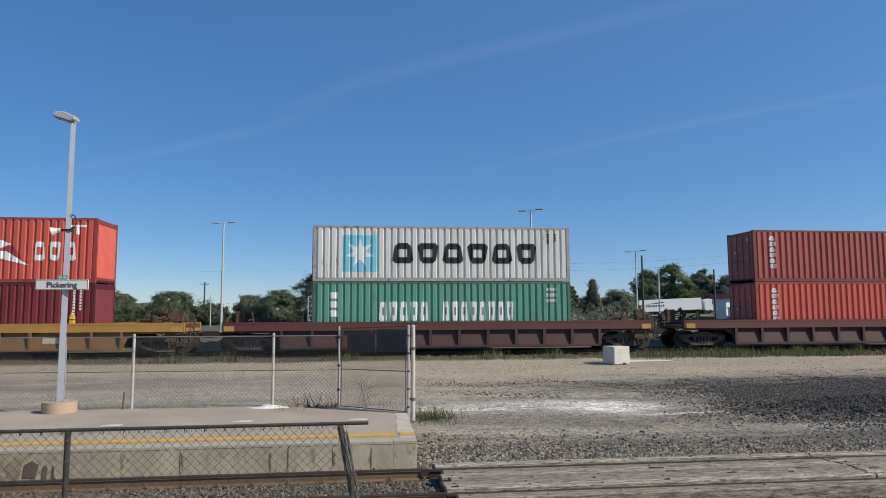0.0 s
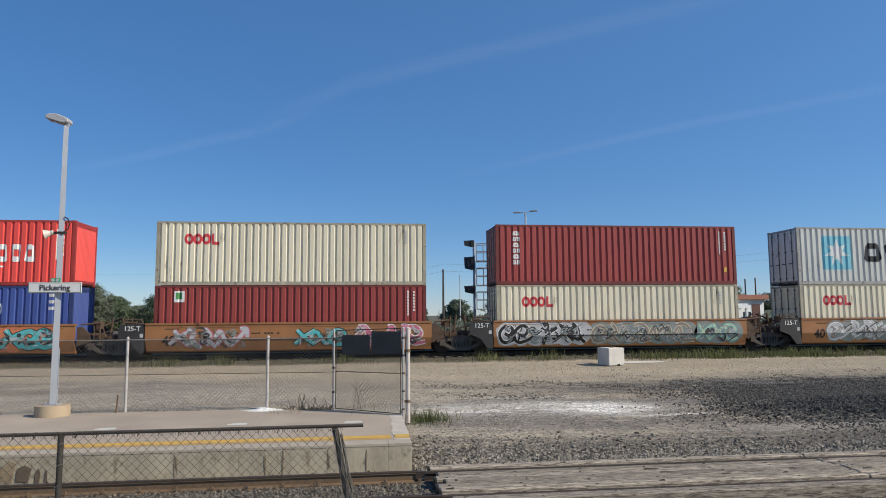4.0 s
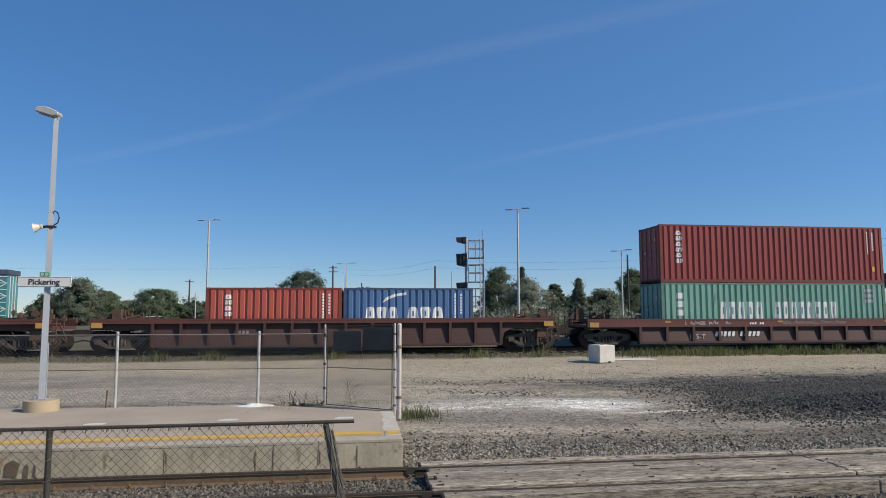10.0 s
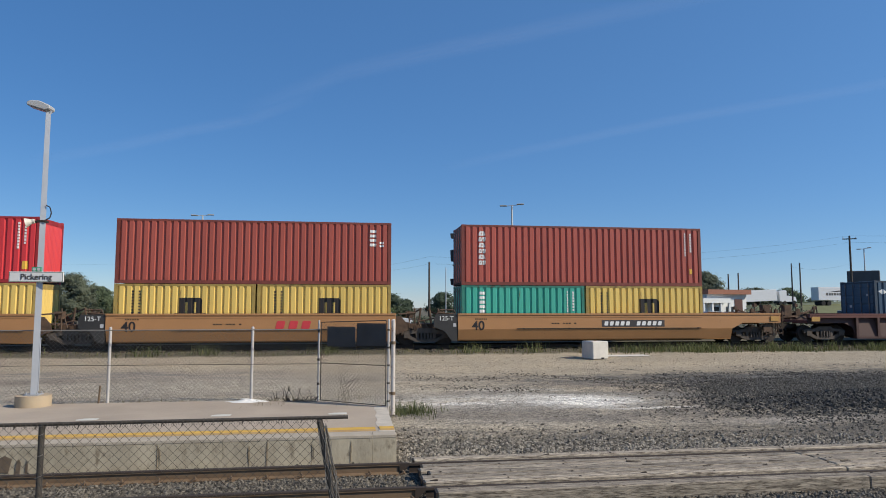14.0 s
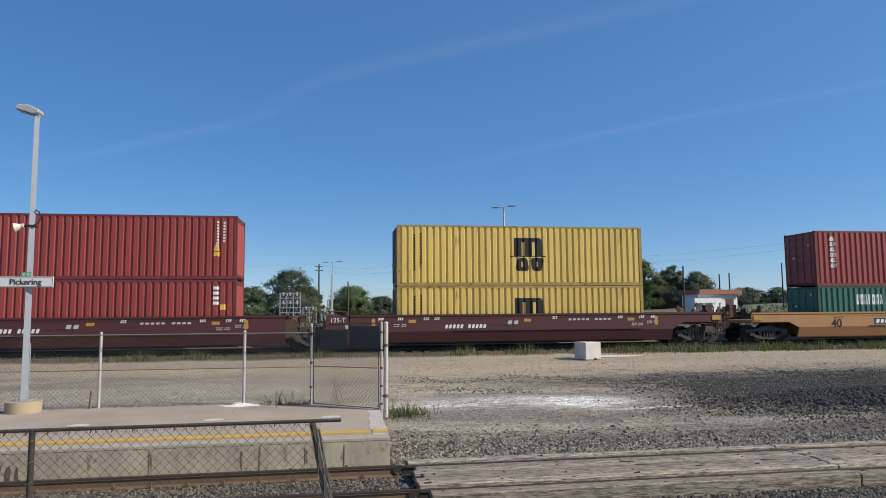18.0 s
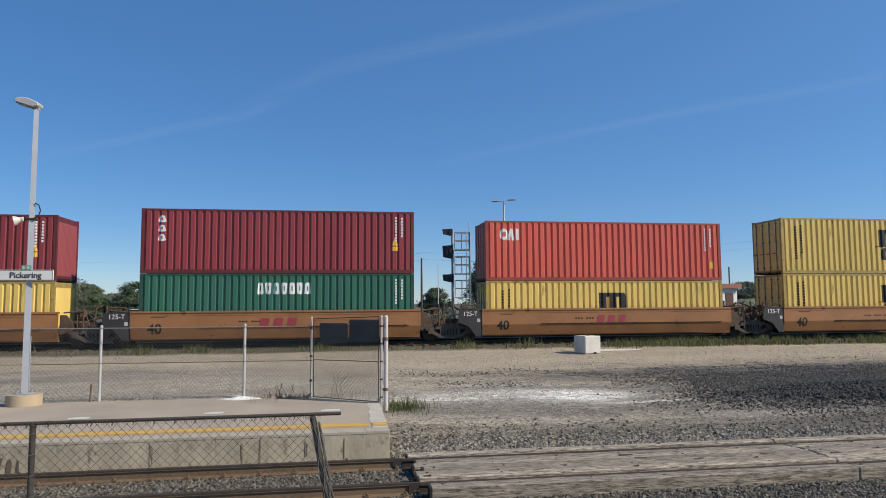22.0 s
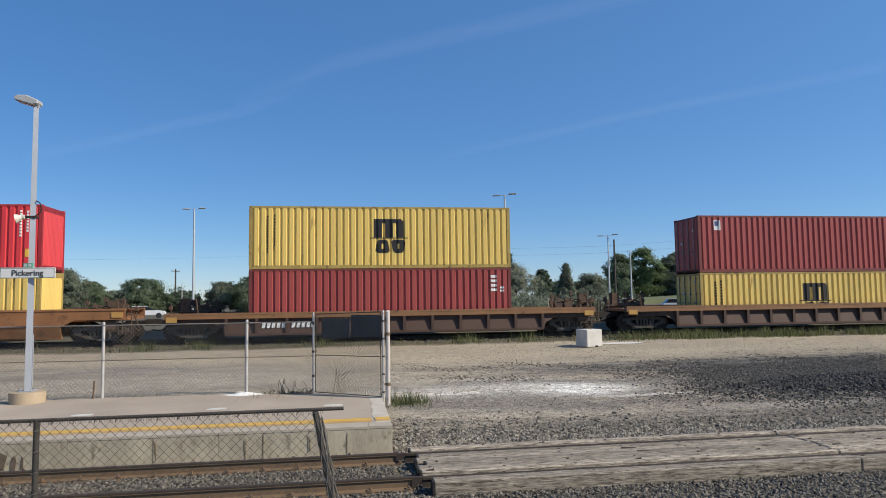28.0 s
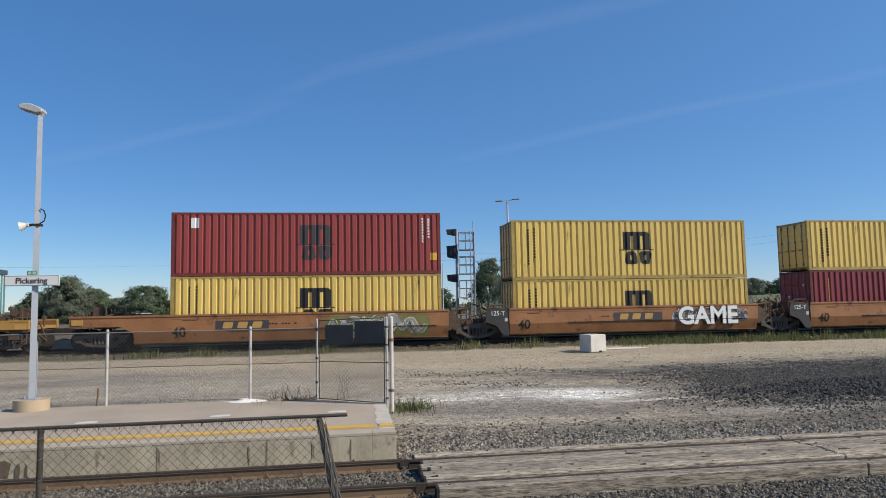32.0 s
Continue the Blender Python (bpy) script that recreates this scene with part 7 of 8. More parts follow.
def tree(az0, az1, top_el, r, leaf, seed, label, slim=1.0, count=2600, low=0.06):
    """A tree seen between two bearings, its top at the given elevation, r metres away."""
    rnd = np.random.RandomState(seed)
    az = (az0 + az1) / 2
    x, y = spot(az, r)
    base = 0.55
    height = EYE.z + r * math.tan(radians(top_el)) - base
    half = r * math.tan(radians((az1 - az0) / 2)) * 1.04
    t = thing("tree", label, "tree", "trees beyond the tracks", pose(x, y, base))
    bm = bmesh.new()
    rod(bm, (0, 0, -0.2), (0.1, 0, height * 0.45), 0.03 * height * 0.9, 8, 0.018 * height)
    rod(bm, (0.1, 0, height * 0.45), (0.2, 0.1, height * 0.85), 0.018 * height, 7, 0.006 * height)
    for i in range(7):
        a, z = i * 2.4 + rnd.rand(), height * (0.25 + 0.08 * i)
        e = (math.cos(a) * half * 0.7, math.sin(a) * half * 0.7, z + height * 0.2)
        rod(bm, (0.05, 0, z), e, 0.011 * height, 6, 0.004 * height)
    part("trunk", bm, M_BARK, t, "dark branching trunk")
    # clumps of leaves on an uneven hull that thins out to twigs
    clumps, ph = 210, rnd.rand(4) * 6.28
    u = rnd.rand(clumps) ** (1.25 if slim < 1 else 0.9)
    a = rnd.rand(clumps) * 6.28
    hull = (1 - u) ** 0.75 * 0.95 + 0.04 if slim < 1 else np.sqrt(np.maximum(0.02, 1 - (np.abs(u - 0.42) / 0.60) ** 2.3))
    hull = hull * (0.95 + 0.24 * np.sin(2 * a + 5 * u + ph[0]) + 0.22 * np.sin(5 * a - 9 * u + ph[1]) + 0.14 * np.sin(9 * a + 17 * u + ph[2]))
    rr = half * slim * hull * rnd.uniform(0.35, 1.0, clumps) ** 0.6
    top_cut = 1 - 0.22 * np.abs(np.sin(3 * a + ph[3])) * (rr / half)
    mid = np.stack((rr * np.cos(a), rr * np.sin(a), height * (low + (0.97 - low) * u) * top_cut), 1)
    size = min(half, height * 0.55) * rnd.uniform(0.06, 0.19, clumps)
    s = 0.00115 * r
    pick = rnd.randint(clumps, size=count)
    d = rnd.normal(0, 1, (count, 3))
    c = mid[pick] + d * size[pick][:, None] * np.array([0.85, 0.85, 0.55])
    c[:, 2] = np.clip(c[:, 2], 0.15, height * 1.01)
    # leaves lie roughly along the hull
    out = (c - np.array([0, 0, height * 0.4])) / np.array([half, half, height * 0.55])
    face = out / (np.linalg.norm(out, axis=1)[:, None] + 1e-6) + rnd.normal(0, 0.42, (count, 3)) + 0.35 * d / (np.linalg.norm(d, axis=1)[:, None] + 1e-6)
    face /= np.linalg.norm(face, axis=1)[:, None] + 1e-6
    u = np.cross(face, rnd.normal(0, 1, (count, 3)))
    u /= np.linalg.norm(u, axis=1)[:, None] + 1e-6
    w = np.cross(face, u)
    a, b = u * (s * rnd.uniform(0.5, 1.4, count))[:, None], w * (s * rnd.uniform(0.4, 1.0, count))[:, None]
    verts = np.stack((c - a, c + b * 0.9, c + a, c - b), 1).reshape(-1, 3).tolist()
    faces = np.arange(4 * count).reshape(-1, 4).tolist()
    part("crown", mesh_arrays("crown", verts, faces, LEAF[leaf]), None, t, "uneven leafy crown")["kind"] = "stuff"
    return t


for i, (a0, a1, el, r, leaf, words) in enumerate((
    (-24.0, -21.6, 1.45, 120, "green", "dark green round tree in the distance"), (-22.2, -19.3, 2.65, 115, "dusty", "tall dusty green tree in the distance"),
    (-20.2, -17.9, 1.7, 125, "green", "dark green round tree in the distance"),
    (-17.2, -13.4, 1.8, 125, "green", "broad green tree in the distance"), (-13.9, -11.3, 0.9, 130, "dark", "low dark tree in the distance"), (-10.9, -8.4, 1.55, 130, "dusty", "round green tree in the distance"),
    (-9.0, -5.4, 2.0, 125, "green", "broad green tree in the distance"), (-5.9, -2.2, 3.55, 110, "dark", "tall dark green tree in the distance"), (-3.4, -1.4, 2.1, 118, "green", "green tree beside a taller one"),
    (-0.8, 2.9, 2.05, 120, "bright", "round bright green tree in the distance"), (2.3, 4.9, 1.2, 125, "dark", "dark low tree in the distance"), (4.6, 5.6, 0.75, 140, "dark", "small dark far tree"),
    (7.0, 9.3, 1.35, 120, "dark", "dark dome-shaped tree in the distance"), (10.8, 13.9, 4.0, 85, "green", "tall green tree behind the signal"), (12.9, 16.7, 2.85, 78, "olive", "silvery olive willow-like tree"),
    (13.8, 15.0, 3.95, 90, "dark", "narrow dark tree top"), (16.3, 17.9, 2.4, 95, "dark", "small dark green tree"), (18.2, 20.0, 2.85, 92, "dusty", "pale grey-green pointed tree"), (19.6, 22.5, 1.9, 95, "dusty", "low dusty shrubs and trees"),
    (22.2, 24.7, 3.6, 192, "green", "leafy green tree near the road"), (23.8, 26.9, 3.95, 196, "bright", "large bright green tree near the road"), (26.6, 28.8, 3.5, 200, "dusty", "grey-green tree near the road"),
    (28.4, 31.0, 2.9, 200, "dusty", "dusty green tree behind the far road"), (31.8, 34.6, 1.55, 225, "dusty", "spreading dusty green tree behind the far road"), (34.2, 36.6, 1.5, 225, "green", "dark green tree behind the far road"),
    (-24.1, -21.6, 0.9, 140, "dusty", "low dusty trees in the distance"), (-23.4, -20.4, 0.85, 142, "dark", "low dark trees in the distance"), (-18.6, -16.2, 0.9, 140, "dusty", "low dusty trees in the distance"), (-15.0, -10.5, 0.75, 145, "green", "low green trees in the distance"),
    (17.2, 20.4, 1.5, 110, "green", "green bushes and trees in the distance"), (20.0, 23.0, 1.6, 112, "dark", "dark bushes in the distance"), (25.2, 29.6, 2.3, 205, "green", "green trees near the road"), (29.8, 32.2, 1.0, 225, "dusty", "low dusty trees in the distance"), (38.6, 41.6, 0.9, 230, "dark", "low dark far trees"),
    (36.5, 38.6, 0.9, 230, "dusty", "low dusty far tree"), (41.2, 44.0, 1.7, 150, "green", "green tree in the distance"),
)):
    tree(a0, a1, el, r, leaf, 40 + i, words, slim=0.95 if "pointed" in words or "narrow" in words else 1.0, count=23000 if el > 1.6 else 12000)


def shrub(az, r, w, h, leaf, seed):
    rnd = np.random.RandomState(seed)
    x, y = spot(az, r)
    s = thing("shrub", "low dusty green shrub behind the track", "shrub", "shrubs behind the track", pose(x, y, 0.55))
    bm = bmesh.new()
    for i in range(6):
        a = i * 1.05
        rod(bm, (0, 0, -0.1), (math.cos(a) * w * 0.5, math.sin(a) * w * 0.5, h * 0.7), 0.03, 5, 0.008)
    part("stems", bm, M_BARK, s)
    verts, faces = [], []
    for i in range(900):
        a, q, z = rnd.rand() * 6.28, rnd.rand() ** 0.5, rnd.rand()
        c = np.array([math.cos(a) * q * w * (1 - 0.5 * z), math.sin(a) * q * w * (1 - 0.5 * z), h * z * rnd.uniform(0.6, 1.05)])
        u, v = rnd.normal(0, 0.06, 3), rnd.normal(0, 0.05, 3)
        u[2] += 0.08
        k = len(verts)
        verts += [tuple(c - u), tuple(c + v), tuple(c + u), tuple(c - v)]
        faces.append((k, k + 1, k + 2, k + 3))
    part("foliage", mesh_arrays("foliage", verts, faces, LEAF[leaf]), None, s)["kind"] = "stuff"


for i, (az, r, w, h, leaf) in enumerate(((10.2, 52, 1.6, 1.7, "dusty"), (11.3, 58, 2.4, 2.4, "dusty"), (13.4, 62, 2.6, 2.6, "olive"), (15.6, 60, 2.4, 2.3, "dusty"), (16.4, 66, 2.6, 2.8, "olive"), (18.2, 64, 2.6, 2.6, "dusty"), (20.2, 66, 2.6, 2.7, "olive"), (20.9, 60, 2.2, 2.2, "dusty"), (22.4, 66, 2.6, 2.3, "olive"), (9.0, 58, 1.8, 1.7, "dusty"), (12.5, 56, 2.0, 1.9, "olive"), (14.6, 55, 1.8, 1.6, "dusty"), (17.2, 60, 2.2, 2.0, "olive"), (19.4, 58, 2.0, 2.1, "dusty"), (21.5, 60, 2.2, 1.7, "olive"), (24.0, 66, 2.0, 1.3, "dusty"),
                                          (33.6, 70, 3.0, 2.2, "olive"), (35.4, 74, 3.0, 2.4, "dusty"), (40.6, 70, 3.2, 2.6, "olive"), (42.6, 70, 3.0, 2.4, "dusty"), (6.4, 60, 1.5, 1.3, "dusty"), (8.2, 55, 1.4, 1.3, "olive"), (-3.0, 70, 2.0, 1.4, "dusty"))):
    shrub(az, r, w, h, leaf, 90 + i)

# ---- poles, lamps and wires beyond the train ----
M_POLE = mat("pole_pale_steel", (0.55, 0.56, 0.56), rough=0.5, metal=0.2, vary=0.1)
M_WOODPOLE = mat("pole_dark_wood", (0.075, 0.062, 0.05), rough=0.9, vary=0.3, stretch=(6, 6, 0.6))


def lot_lamp(az, el, r, arm=1.1):
    x, y = spot(az, r)
    top = EYE.z + r * math.tan(radians(el)) - 0.58
    t = thing("lot_lamp", "tall pale lamp post with two flat heads", "lamp post", "parking lot lamps", pose(x, y, 0.58, 0, 0, -az))
    bm = bmesh.new()
    rod(bm, (0, 0, 0), (0, 0, top), 0.012 * top, 8, 0.007 * top)
    part("pole", bm, M_POLE, t)
    bm = bmesh.new()
    rod(bm, (-arm * 0.75, 0, top - 0.02), (arm * 0.75, 0, top + 0.12), 0.03, 6)
    part("arm", bm, M_POLE, t)
    for s in (-1, 1):
        bm = bmesh.new()
        box(bm, *sorted((s * arm * 0.4, s * arm)), -0.18, 0.18, top + (0.10 if s > 0 else -0.02), top + (0.20 if s > 0 else 0.08))
        bevel(bm, 0.03)
        part("lamp_head", bm, mat("lot_lamp_head", (0.36, 0.35, 0.33), rough=0.5, vary=0.1), t)


lot_lamp(-11.76, 7.38, 71)
lot_lamp(14.09, 8.65, 61)
lot_lamp(22.64, 4.98, 88, 1.3)
lot_lamp(-0.57, 4.06, 105, 1.5)
lot_lamp(40.44, 4.25, 100, 0.8)


def pole(az, el, r, wood=True, arms=0, width=0.11):
    x, y = spot(az, r)
    top = EYE.z + r * math.tan(radians(el)) - 0.55
    t = thing("utility_pole", "dark wooden utility pole in the distance" if wood else "thin grey steel pole in the distance", "pole", "poles beyond the tracks", pose(x, y, 0.55, 0, 0, -az + 12))
    bm = bmesh.new()
    rod(bm, (0, 0, -0.1), (0, 0, top), width * 1.2, 8, width * 0.8)
    part("shaft", bm, M_WOODPOLE if wood else M_POLE, t)
    for i in range(arms):
        bm = bmesh.new()
        box(bm, -0.75, 0.75, -0.05, 0.05, top - 0.45 - 0.75 * i, top - 0.33 - 0.75 * i)
        arm = part("crossarm", bm, M_WOODPOLE, t)
        for xx in (-0.68, 0.0, 0.68):
            bm = bmesh.new()
            rod(bm, (xx, 0, top - 0.33 - 0.75 * i), (xx, 0, top - 0.15 - 0.75 * i), 0.05, 6)
            part("insulator", bm, M_POLE, arm)
    return Vector((x, y, 0.55 + top))


P_BIG = pole(39.58, 5.27, 95, True, 1, 0.13)
P_X1 = pole(35.71, 3.37, 140, True, 0, 0.13)
pole(36.27, 3.39, 140, True, 0, 0.14)
pole(31.26, 2.65, 130, True, 0, 0.14)
pole(31.98, 2.73, 130, True, 0, 0.14)
pole(28.58, 3.38, 110, True, 0, 0.14)
pole(23.12, 4.66, 90, True, 0, 0.13)
pole(24.39, 3.75, 85, False, 0, 0.09)
P_B = pole(6.98, 3.91, 75, True, 0, 0.12)
pole(8.41, 3.43, 80, False, 0, 0.06)
P_L = pole(-0.65, 3.06, 110, False, 0, 0.12)
P_L2 = pole(-1.7, 3.9, 125, True, 2, 0.16)
pole(0.73, 2.45, 100, True, 0, 0.11)
pole(-13.09, 2.6, 130, True, 1, 0.15)
pole(-12.6, 1.6, 120, False, 0, 0.08)
P_R = Vector((*spot(58, 95), 11.0))


def cable(p, q, sag, seed=0):
    bm = bmesh.new()
    pts = []
    for i in range(17):
        u = i / 16
        c = p.lerp(q, u)
        pts.append((c.x, c.y, c.z - sag * 4 * u * (1 - u)))
    for a, b in zip(pts, pts[1:]):
        rod(bm, a, b, 0.008, 4)
    solid("overhead_cable", bm, M_UNDER, "thin dark overhead cable between poles", "cable", "overhead cables")


for dz in (0.0, -0.8):
    cable(P_BIG + Vector((0, 0, dz)), P_R + Vector((0, 0, dz)), 0.6)
    cable(P_BIG + Vector((0, 0, dz)), P_B + Vector((0, 0, dz + 0.6)), 1.2)
    cable(P_B + Vector((0, 0, dz + 0.6)), P_L2 + Vector((0, 0, dz)), 1.0)
cable(P_X1 + Vector((0, 0, -0.6)), P_BIG + Vector((0, 0, -3.4)), 0.6)
cable(P_L2, Vector((*spot(-40, 150), 11)), 1.2)

# Billboard seen from behind, dark against the sky.
x, y = spot(40.32, 98)
bb = thing("billboard", "dark-backed billboard on two posts beyond the tracks", "billboard", at=pose(x, y, 0.55, 0, 0, -35))
bm = bmesh.new()
box(bm, -1.75, 1.75, -0.12, 0.12, 4.75, 6.6)
bevel(bm, 0.08)
part("panel", bm, M_SHEET, bb, "black back of the panel")
for s in (-0.9, 0.9):
    bm = bmesh.new()
    rod(bm, (s, 0.15, -0.1), (s, 0.15, 6.2), 0.1, 8)
    part("post", bm, M_WOODPOLE, bb)

# ---- railway signal ----
x, y = spot(9.65, 42)
sig = thing("railway_signal", "railway signal mast with three dark heads and caged platforms", "signal", at=pose(x, y, 0.58, 0, 0, -9.6))
M_SIG = mat("signal_black", (0.025, 0.025, 0.028), rough=0.6, vary=0.2)
SIG_TOP = EYE.z + 42 * math.tan(radians(6.38)) - 0.58
bm = bmesh.new()
rod(bm, (0, 0, 0), (0, 0, SIG_TOP - 0.1), 0.09, 10)
part("mast", bm, M_GALV, sig)
for e0, e1, w in ((5.82, 6.36, 0.58), (3.85, 4.96, 0.58), (1.82, 2.5, 0.55)):
    z0, z1 = EYE.z + 42 * math.tan(radians(e0)) - 0.58, EYE.z + 42 * math.tan(radians(e1)) - 0.58
    bm = bmesh.new()
    box(bm, -0.22, 0.02, -0.26, 0.26, z0, z1)
    bevel(bm, 0.03)
    hd = part("signal_head", bm, M_SIG, sig, "black signal head")
    n = 1
    for k in range(n):
        zc = z0 + (z1 - z0) * (k + 0.5) / n
        bm = bmesh.new()
        prism(bm, [(-0.20, z1 - 0.01), (-0.64, z1 - 0.03), (-0.60, z0 + 0.10), (-0.20, z0 + 0.01)], -0.22, 0.22)
        part("hood", bm, M_SIG, hd)
for e in (4.61, 2.55, 0.53):
    z = EYE.z + 42 * math.tan(radians(e)) - 0.58
    bm = bmesh.new()
    box(bm, 0.12, 1.08, -0.45, 0.45, z - 0.06, z)
    pf = part("platform", bm, M_GALV, sig, "grated maintenance platform")
    bm = bmesh.new()
    for y0 in (-0.43, 0.43):
        for x0 in (0.15, 0.58, 1.05):
            rod(bm, (x0, y0, z), (x0, y0, z + 1.05), 0.032, 6)
        for zz in (0.55, 1.05):
            rod(bm, (0.15, y0, z + zz), (1.05, y0, z + zz), 0.032, 6)
    for zz in (0.55, 1.05):
        rod(bm, (1.05, -0.43, z + zz), (1.05, 0.43, z + zz), 0.022, 6)
    part("guard_rail", bm, M_GALV, pf)
bm = bmesh.new()
for s in (0.86, 1.10):
    rod(bm, (s, -0.46, 0), (s, -0.46, SIG_TOP - 0.2), 0.03, 6)
for k in range(17):
    rod(bm, (0.86, -0.46, 0.3 + 0.36 * k), (1.10, -0.46, 0.3 + 0.36 * k), 0.015, 5)
part("ladder", bm, M_GALV, sig)
bm = bmesh.new()
rod(bm, (1.06, 0, 1.0), (1.06, 0, SIG_TOP + 0.45), 0.025, 6)
part("antenna", bm, M_GALV, sig)
bm = bmesh.new()
box(bm, 0.2, 0.7, 0.1, 0.5, 0.0, 1.5)
part("relay_box", bm, M_GALV, sig)

# Steel switchyard frames beyond the track.
def lattice(az, w, h, bays, rows):
    x, y = spot(az, 58)
    gan = thing("steel_frame", "galvanised lattice frame of a small switchyard beyond the track", "frame", "switchyard frames", at=pose(x, y, 0.58, 0, 0, -az))
    for y0 in (-0.3, 0.3):
        for i in range(bays + 1):
            bm = bmesh.new()
            rod(bm, (-w / 2 + w * i / bays, y0, 0), (-w / 2 + w * i / bays, y0, h), 0.038, 6)
            part("upright", bm, M_GALV, gan)
        for k in range(rows):
            z = h - (h - 1.0) * k / rows
            bm = bmesh.new()
            rod(bm, (-w / 2 - 0.05, y0, z), (w / 2 + 0.05, y0, z), 0.030, 6)
            part("crossbar", bm, M_GALV, gan)
        bm = bmesh.new()
        for i in range(bays):
            a, b = -w / 2 + w * i / bays, -w / 2 + w * (i + 1) / bays
            rod(bm, (a, y0, 1.0), (b, y0, h), 0.016, 5)
        part("brace", bm, M_GALV, gan)
    for i in range(bays):
        bm = bmesh.new()
        u = -w / 2 + w * (i + 0.5) / bays
        for z in (h - 0.2, h - 0.9):
            if z > 0.6:
                rod(bm, (u, 0, z), (u, 0, z + 0.30), 0.07, 8)
        part("insulator", bm, M_POLE, gan)


lattice(-4.04, 1.66, 3.45, 3, 6)
lattice(-2.45, 1.1, 2.25, 2, 3)
lattice(-0.95, 1.0, 2.05, 2, 2)

# ---- buildings and vehicles far off ----
M_GLASS = mat("tinted_glass", (0.05, 0.22, 0.23), rough=0.12, vary=0.15, bump=0)
M_PANEL = mat("white_cladding", (0.72, 0.74, 0.72), rough=0.6, vary=0.06, bump=0.02)
bx, by = spot(-26.9, 150)
office = thing("office_building", "four-storey office building with white bands and teal glass", "building", at=pose(bx, by, 0.5, 0, 0, 8))
H_OFF = EYE.z + 150 * math.tan(radians(3.05)) - 0.5
bm = bmesh.new()
box(bm, -30, 4.0, 0, 6, 0, H_OFF - 0.3)
part("wall", bm, M_PANEL, office)
bm = bmesh.new()
box(bm, -30.3, 4.3, -0.3, 6.3, H_OFF - 0.9, H_OFF)
part("roof", bm, mat("roof_dark", (0.07, 0.09, 0.13), rough=0.6), office, "dark flat roof")
fl = H_OFF / 4
for k in range(4):
    for i in range(11):
        bm = bmesh.new()
        box(bm, -25.6 + i * 2.5, -25.6 + i * 2.5 + 2.3, -0.05, 0.05, k * fl + 0.75, (k + 1) * fl - 0.55)
        part("window", bm, M_GLASS, office)
bm = bmesh.new()
box(bm, 1.9, 4.06, -0.12, 6.05, 0.2, H_OFF - 0.9)
part("corner_glazing", bm, M_GLASS, office, "teal glass stair corner")
for k in range(8):
    bm = bmesh.new()
    box(bm, 1.9, 4.1, -0.2, -0.12, 0.3 + k * H_OFF / 8.4, 0.42 + k * H_OFF / 8.4)
    part("mullion", bm, M_PANEL, office)
    # stair flights behind the glass
    bm = bmesh.new()
    z0 = 0.3 + k * H_OFF / 8.4
    u, v = (2.0, 3.9) if k % 2 else (3.9, 2.0)
    prism(bm, [(u, z0), (v, z0 + H_OFF / 8.4 - 0.15), (v, z0 + H_OFF / 8.4), (u, z0 + 0.15)], -0.19, -0.13)
    part("stair_flight", bm, M_PANEL, office)
for y0 in (1.4, 2.9, 4.4):
    bm = bmesh.new()
    box(bm, 4.06, 4.14, y0, y0 + 0.16, 0.2, H_OFF - 0.9)
    part("mullion", bm, M_PANEL, office)

M_ROOF = mat("roof_red_brown", (0.30, 0.13, 0.08), rough=0.8, vary=0.15)
M_ROOF2 = mat("roof_grey_shingle", (0.20, 0.20, 0.21), rough=0.9, vary=0.15)


def low_house(az, r, w, h, roof, roof_h, label, turn=0.0, porch=0.0):
    x, y = spot(az, r)
    t = thing("low_building", label, "building", "low buildings", pose(x, y, 0.55, 0, 0, turn))
    bm = bmesh.new()
    box(bm, -w / 2, w / 2, 0, 4, 0, h)
    part("wall", bm, M_PANEL, t)
    bm = bmesh.new()
    box(bm, -w / 2 - 0.4, w / 2 + 0.4, -0.8, 4.4, h, h + roof_h)
    part("roof", bm, roof, t)
    if porch:
        bm = bmesh.new()
        box(bm, -w / 2 - 2.2, -w / 2 + porch, -1.6, 0.6, h - 1.5, h - 0.7)
        part("porch_fascia", bm, M_PANEL, t)
        for i in range(4):
            bm = bmesh.new()
            box(bm, -w / 2 - 2.1 + i * (porch + 1.8) / 3, -w / 2 - 1.75 + i * (porch + 1.8) / 3, -1.5, -1.15, 0, h - 1.5)
            part("pillar", bm, M_PANEL, t)
        bm = bmesh.new()
        box(bm, w / 2 - 2.6, w / 2 - 0.9, -0.08, 0.06, 0, h - 0.8)
        part("doorway", bm, M_DOORWAY, t, "dark red-brown doorway")
    n = int(w / 3)
    for i in range(n):
        bm = bmesh.new()
        box(bm, -w / 2 + 1 + i * 3, -w / 2 + 2.6 + i * 3, -0.06, 0.04, 0.9, min(h - 0.5, 2.2))
        part("window", bm, M_HOUSE_GLASS, t)


M_DOORWAY = mat("doorway_red_brown", (0.10, 0.045, 0.035), rough=0.8, vary=0.2)
M_HOUSE_GLASS = mat("window_dark", (0.03, 0.035, 0.04), rough=0.15, bump=0)
low_house(31.1, 125, 8.5, 4.3, M_ROOF, 0.8, "low white building with a flat red-brown roof", 12.0, 3.6)
low_house(20.8, 120, 8.0, 2.6, M_ROOF2, 0.6, "low pale building behind shrubs", -20.8)

M_TYRE = mat("tyre", (0.02, 0.02, 0.02), rough=0.9)
M_CARGLASS = mat("car_glass", (0.02, 0.025, 0.03), rough=0.1, bump=0)


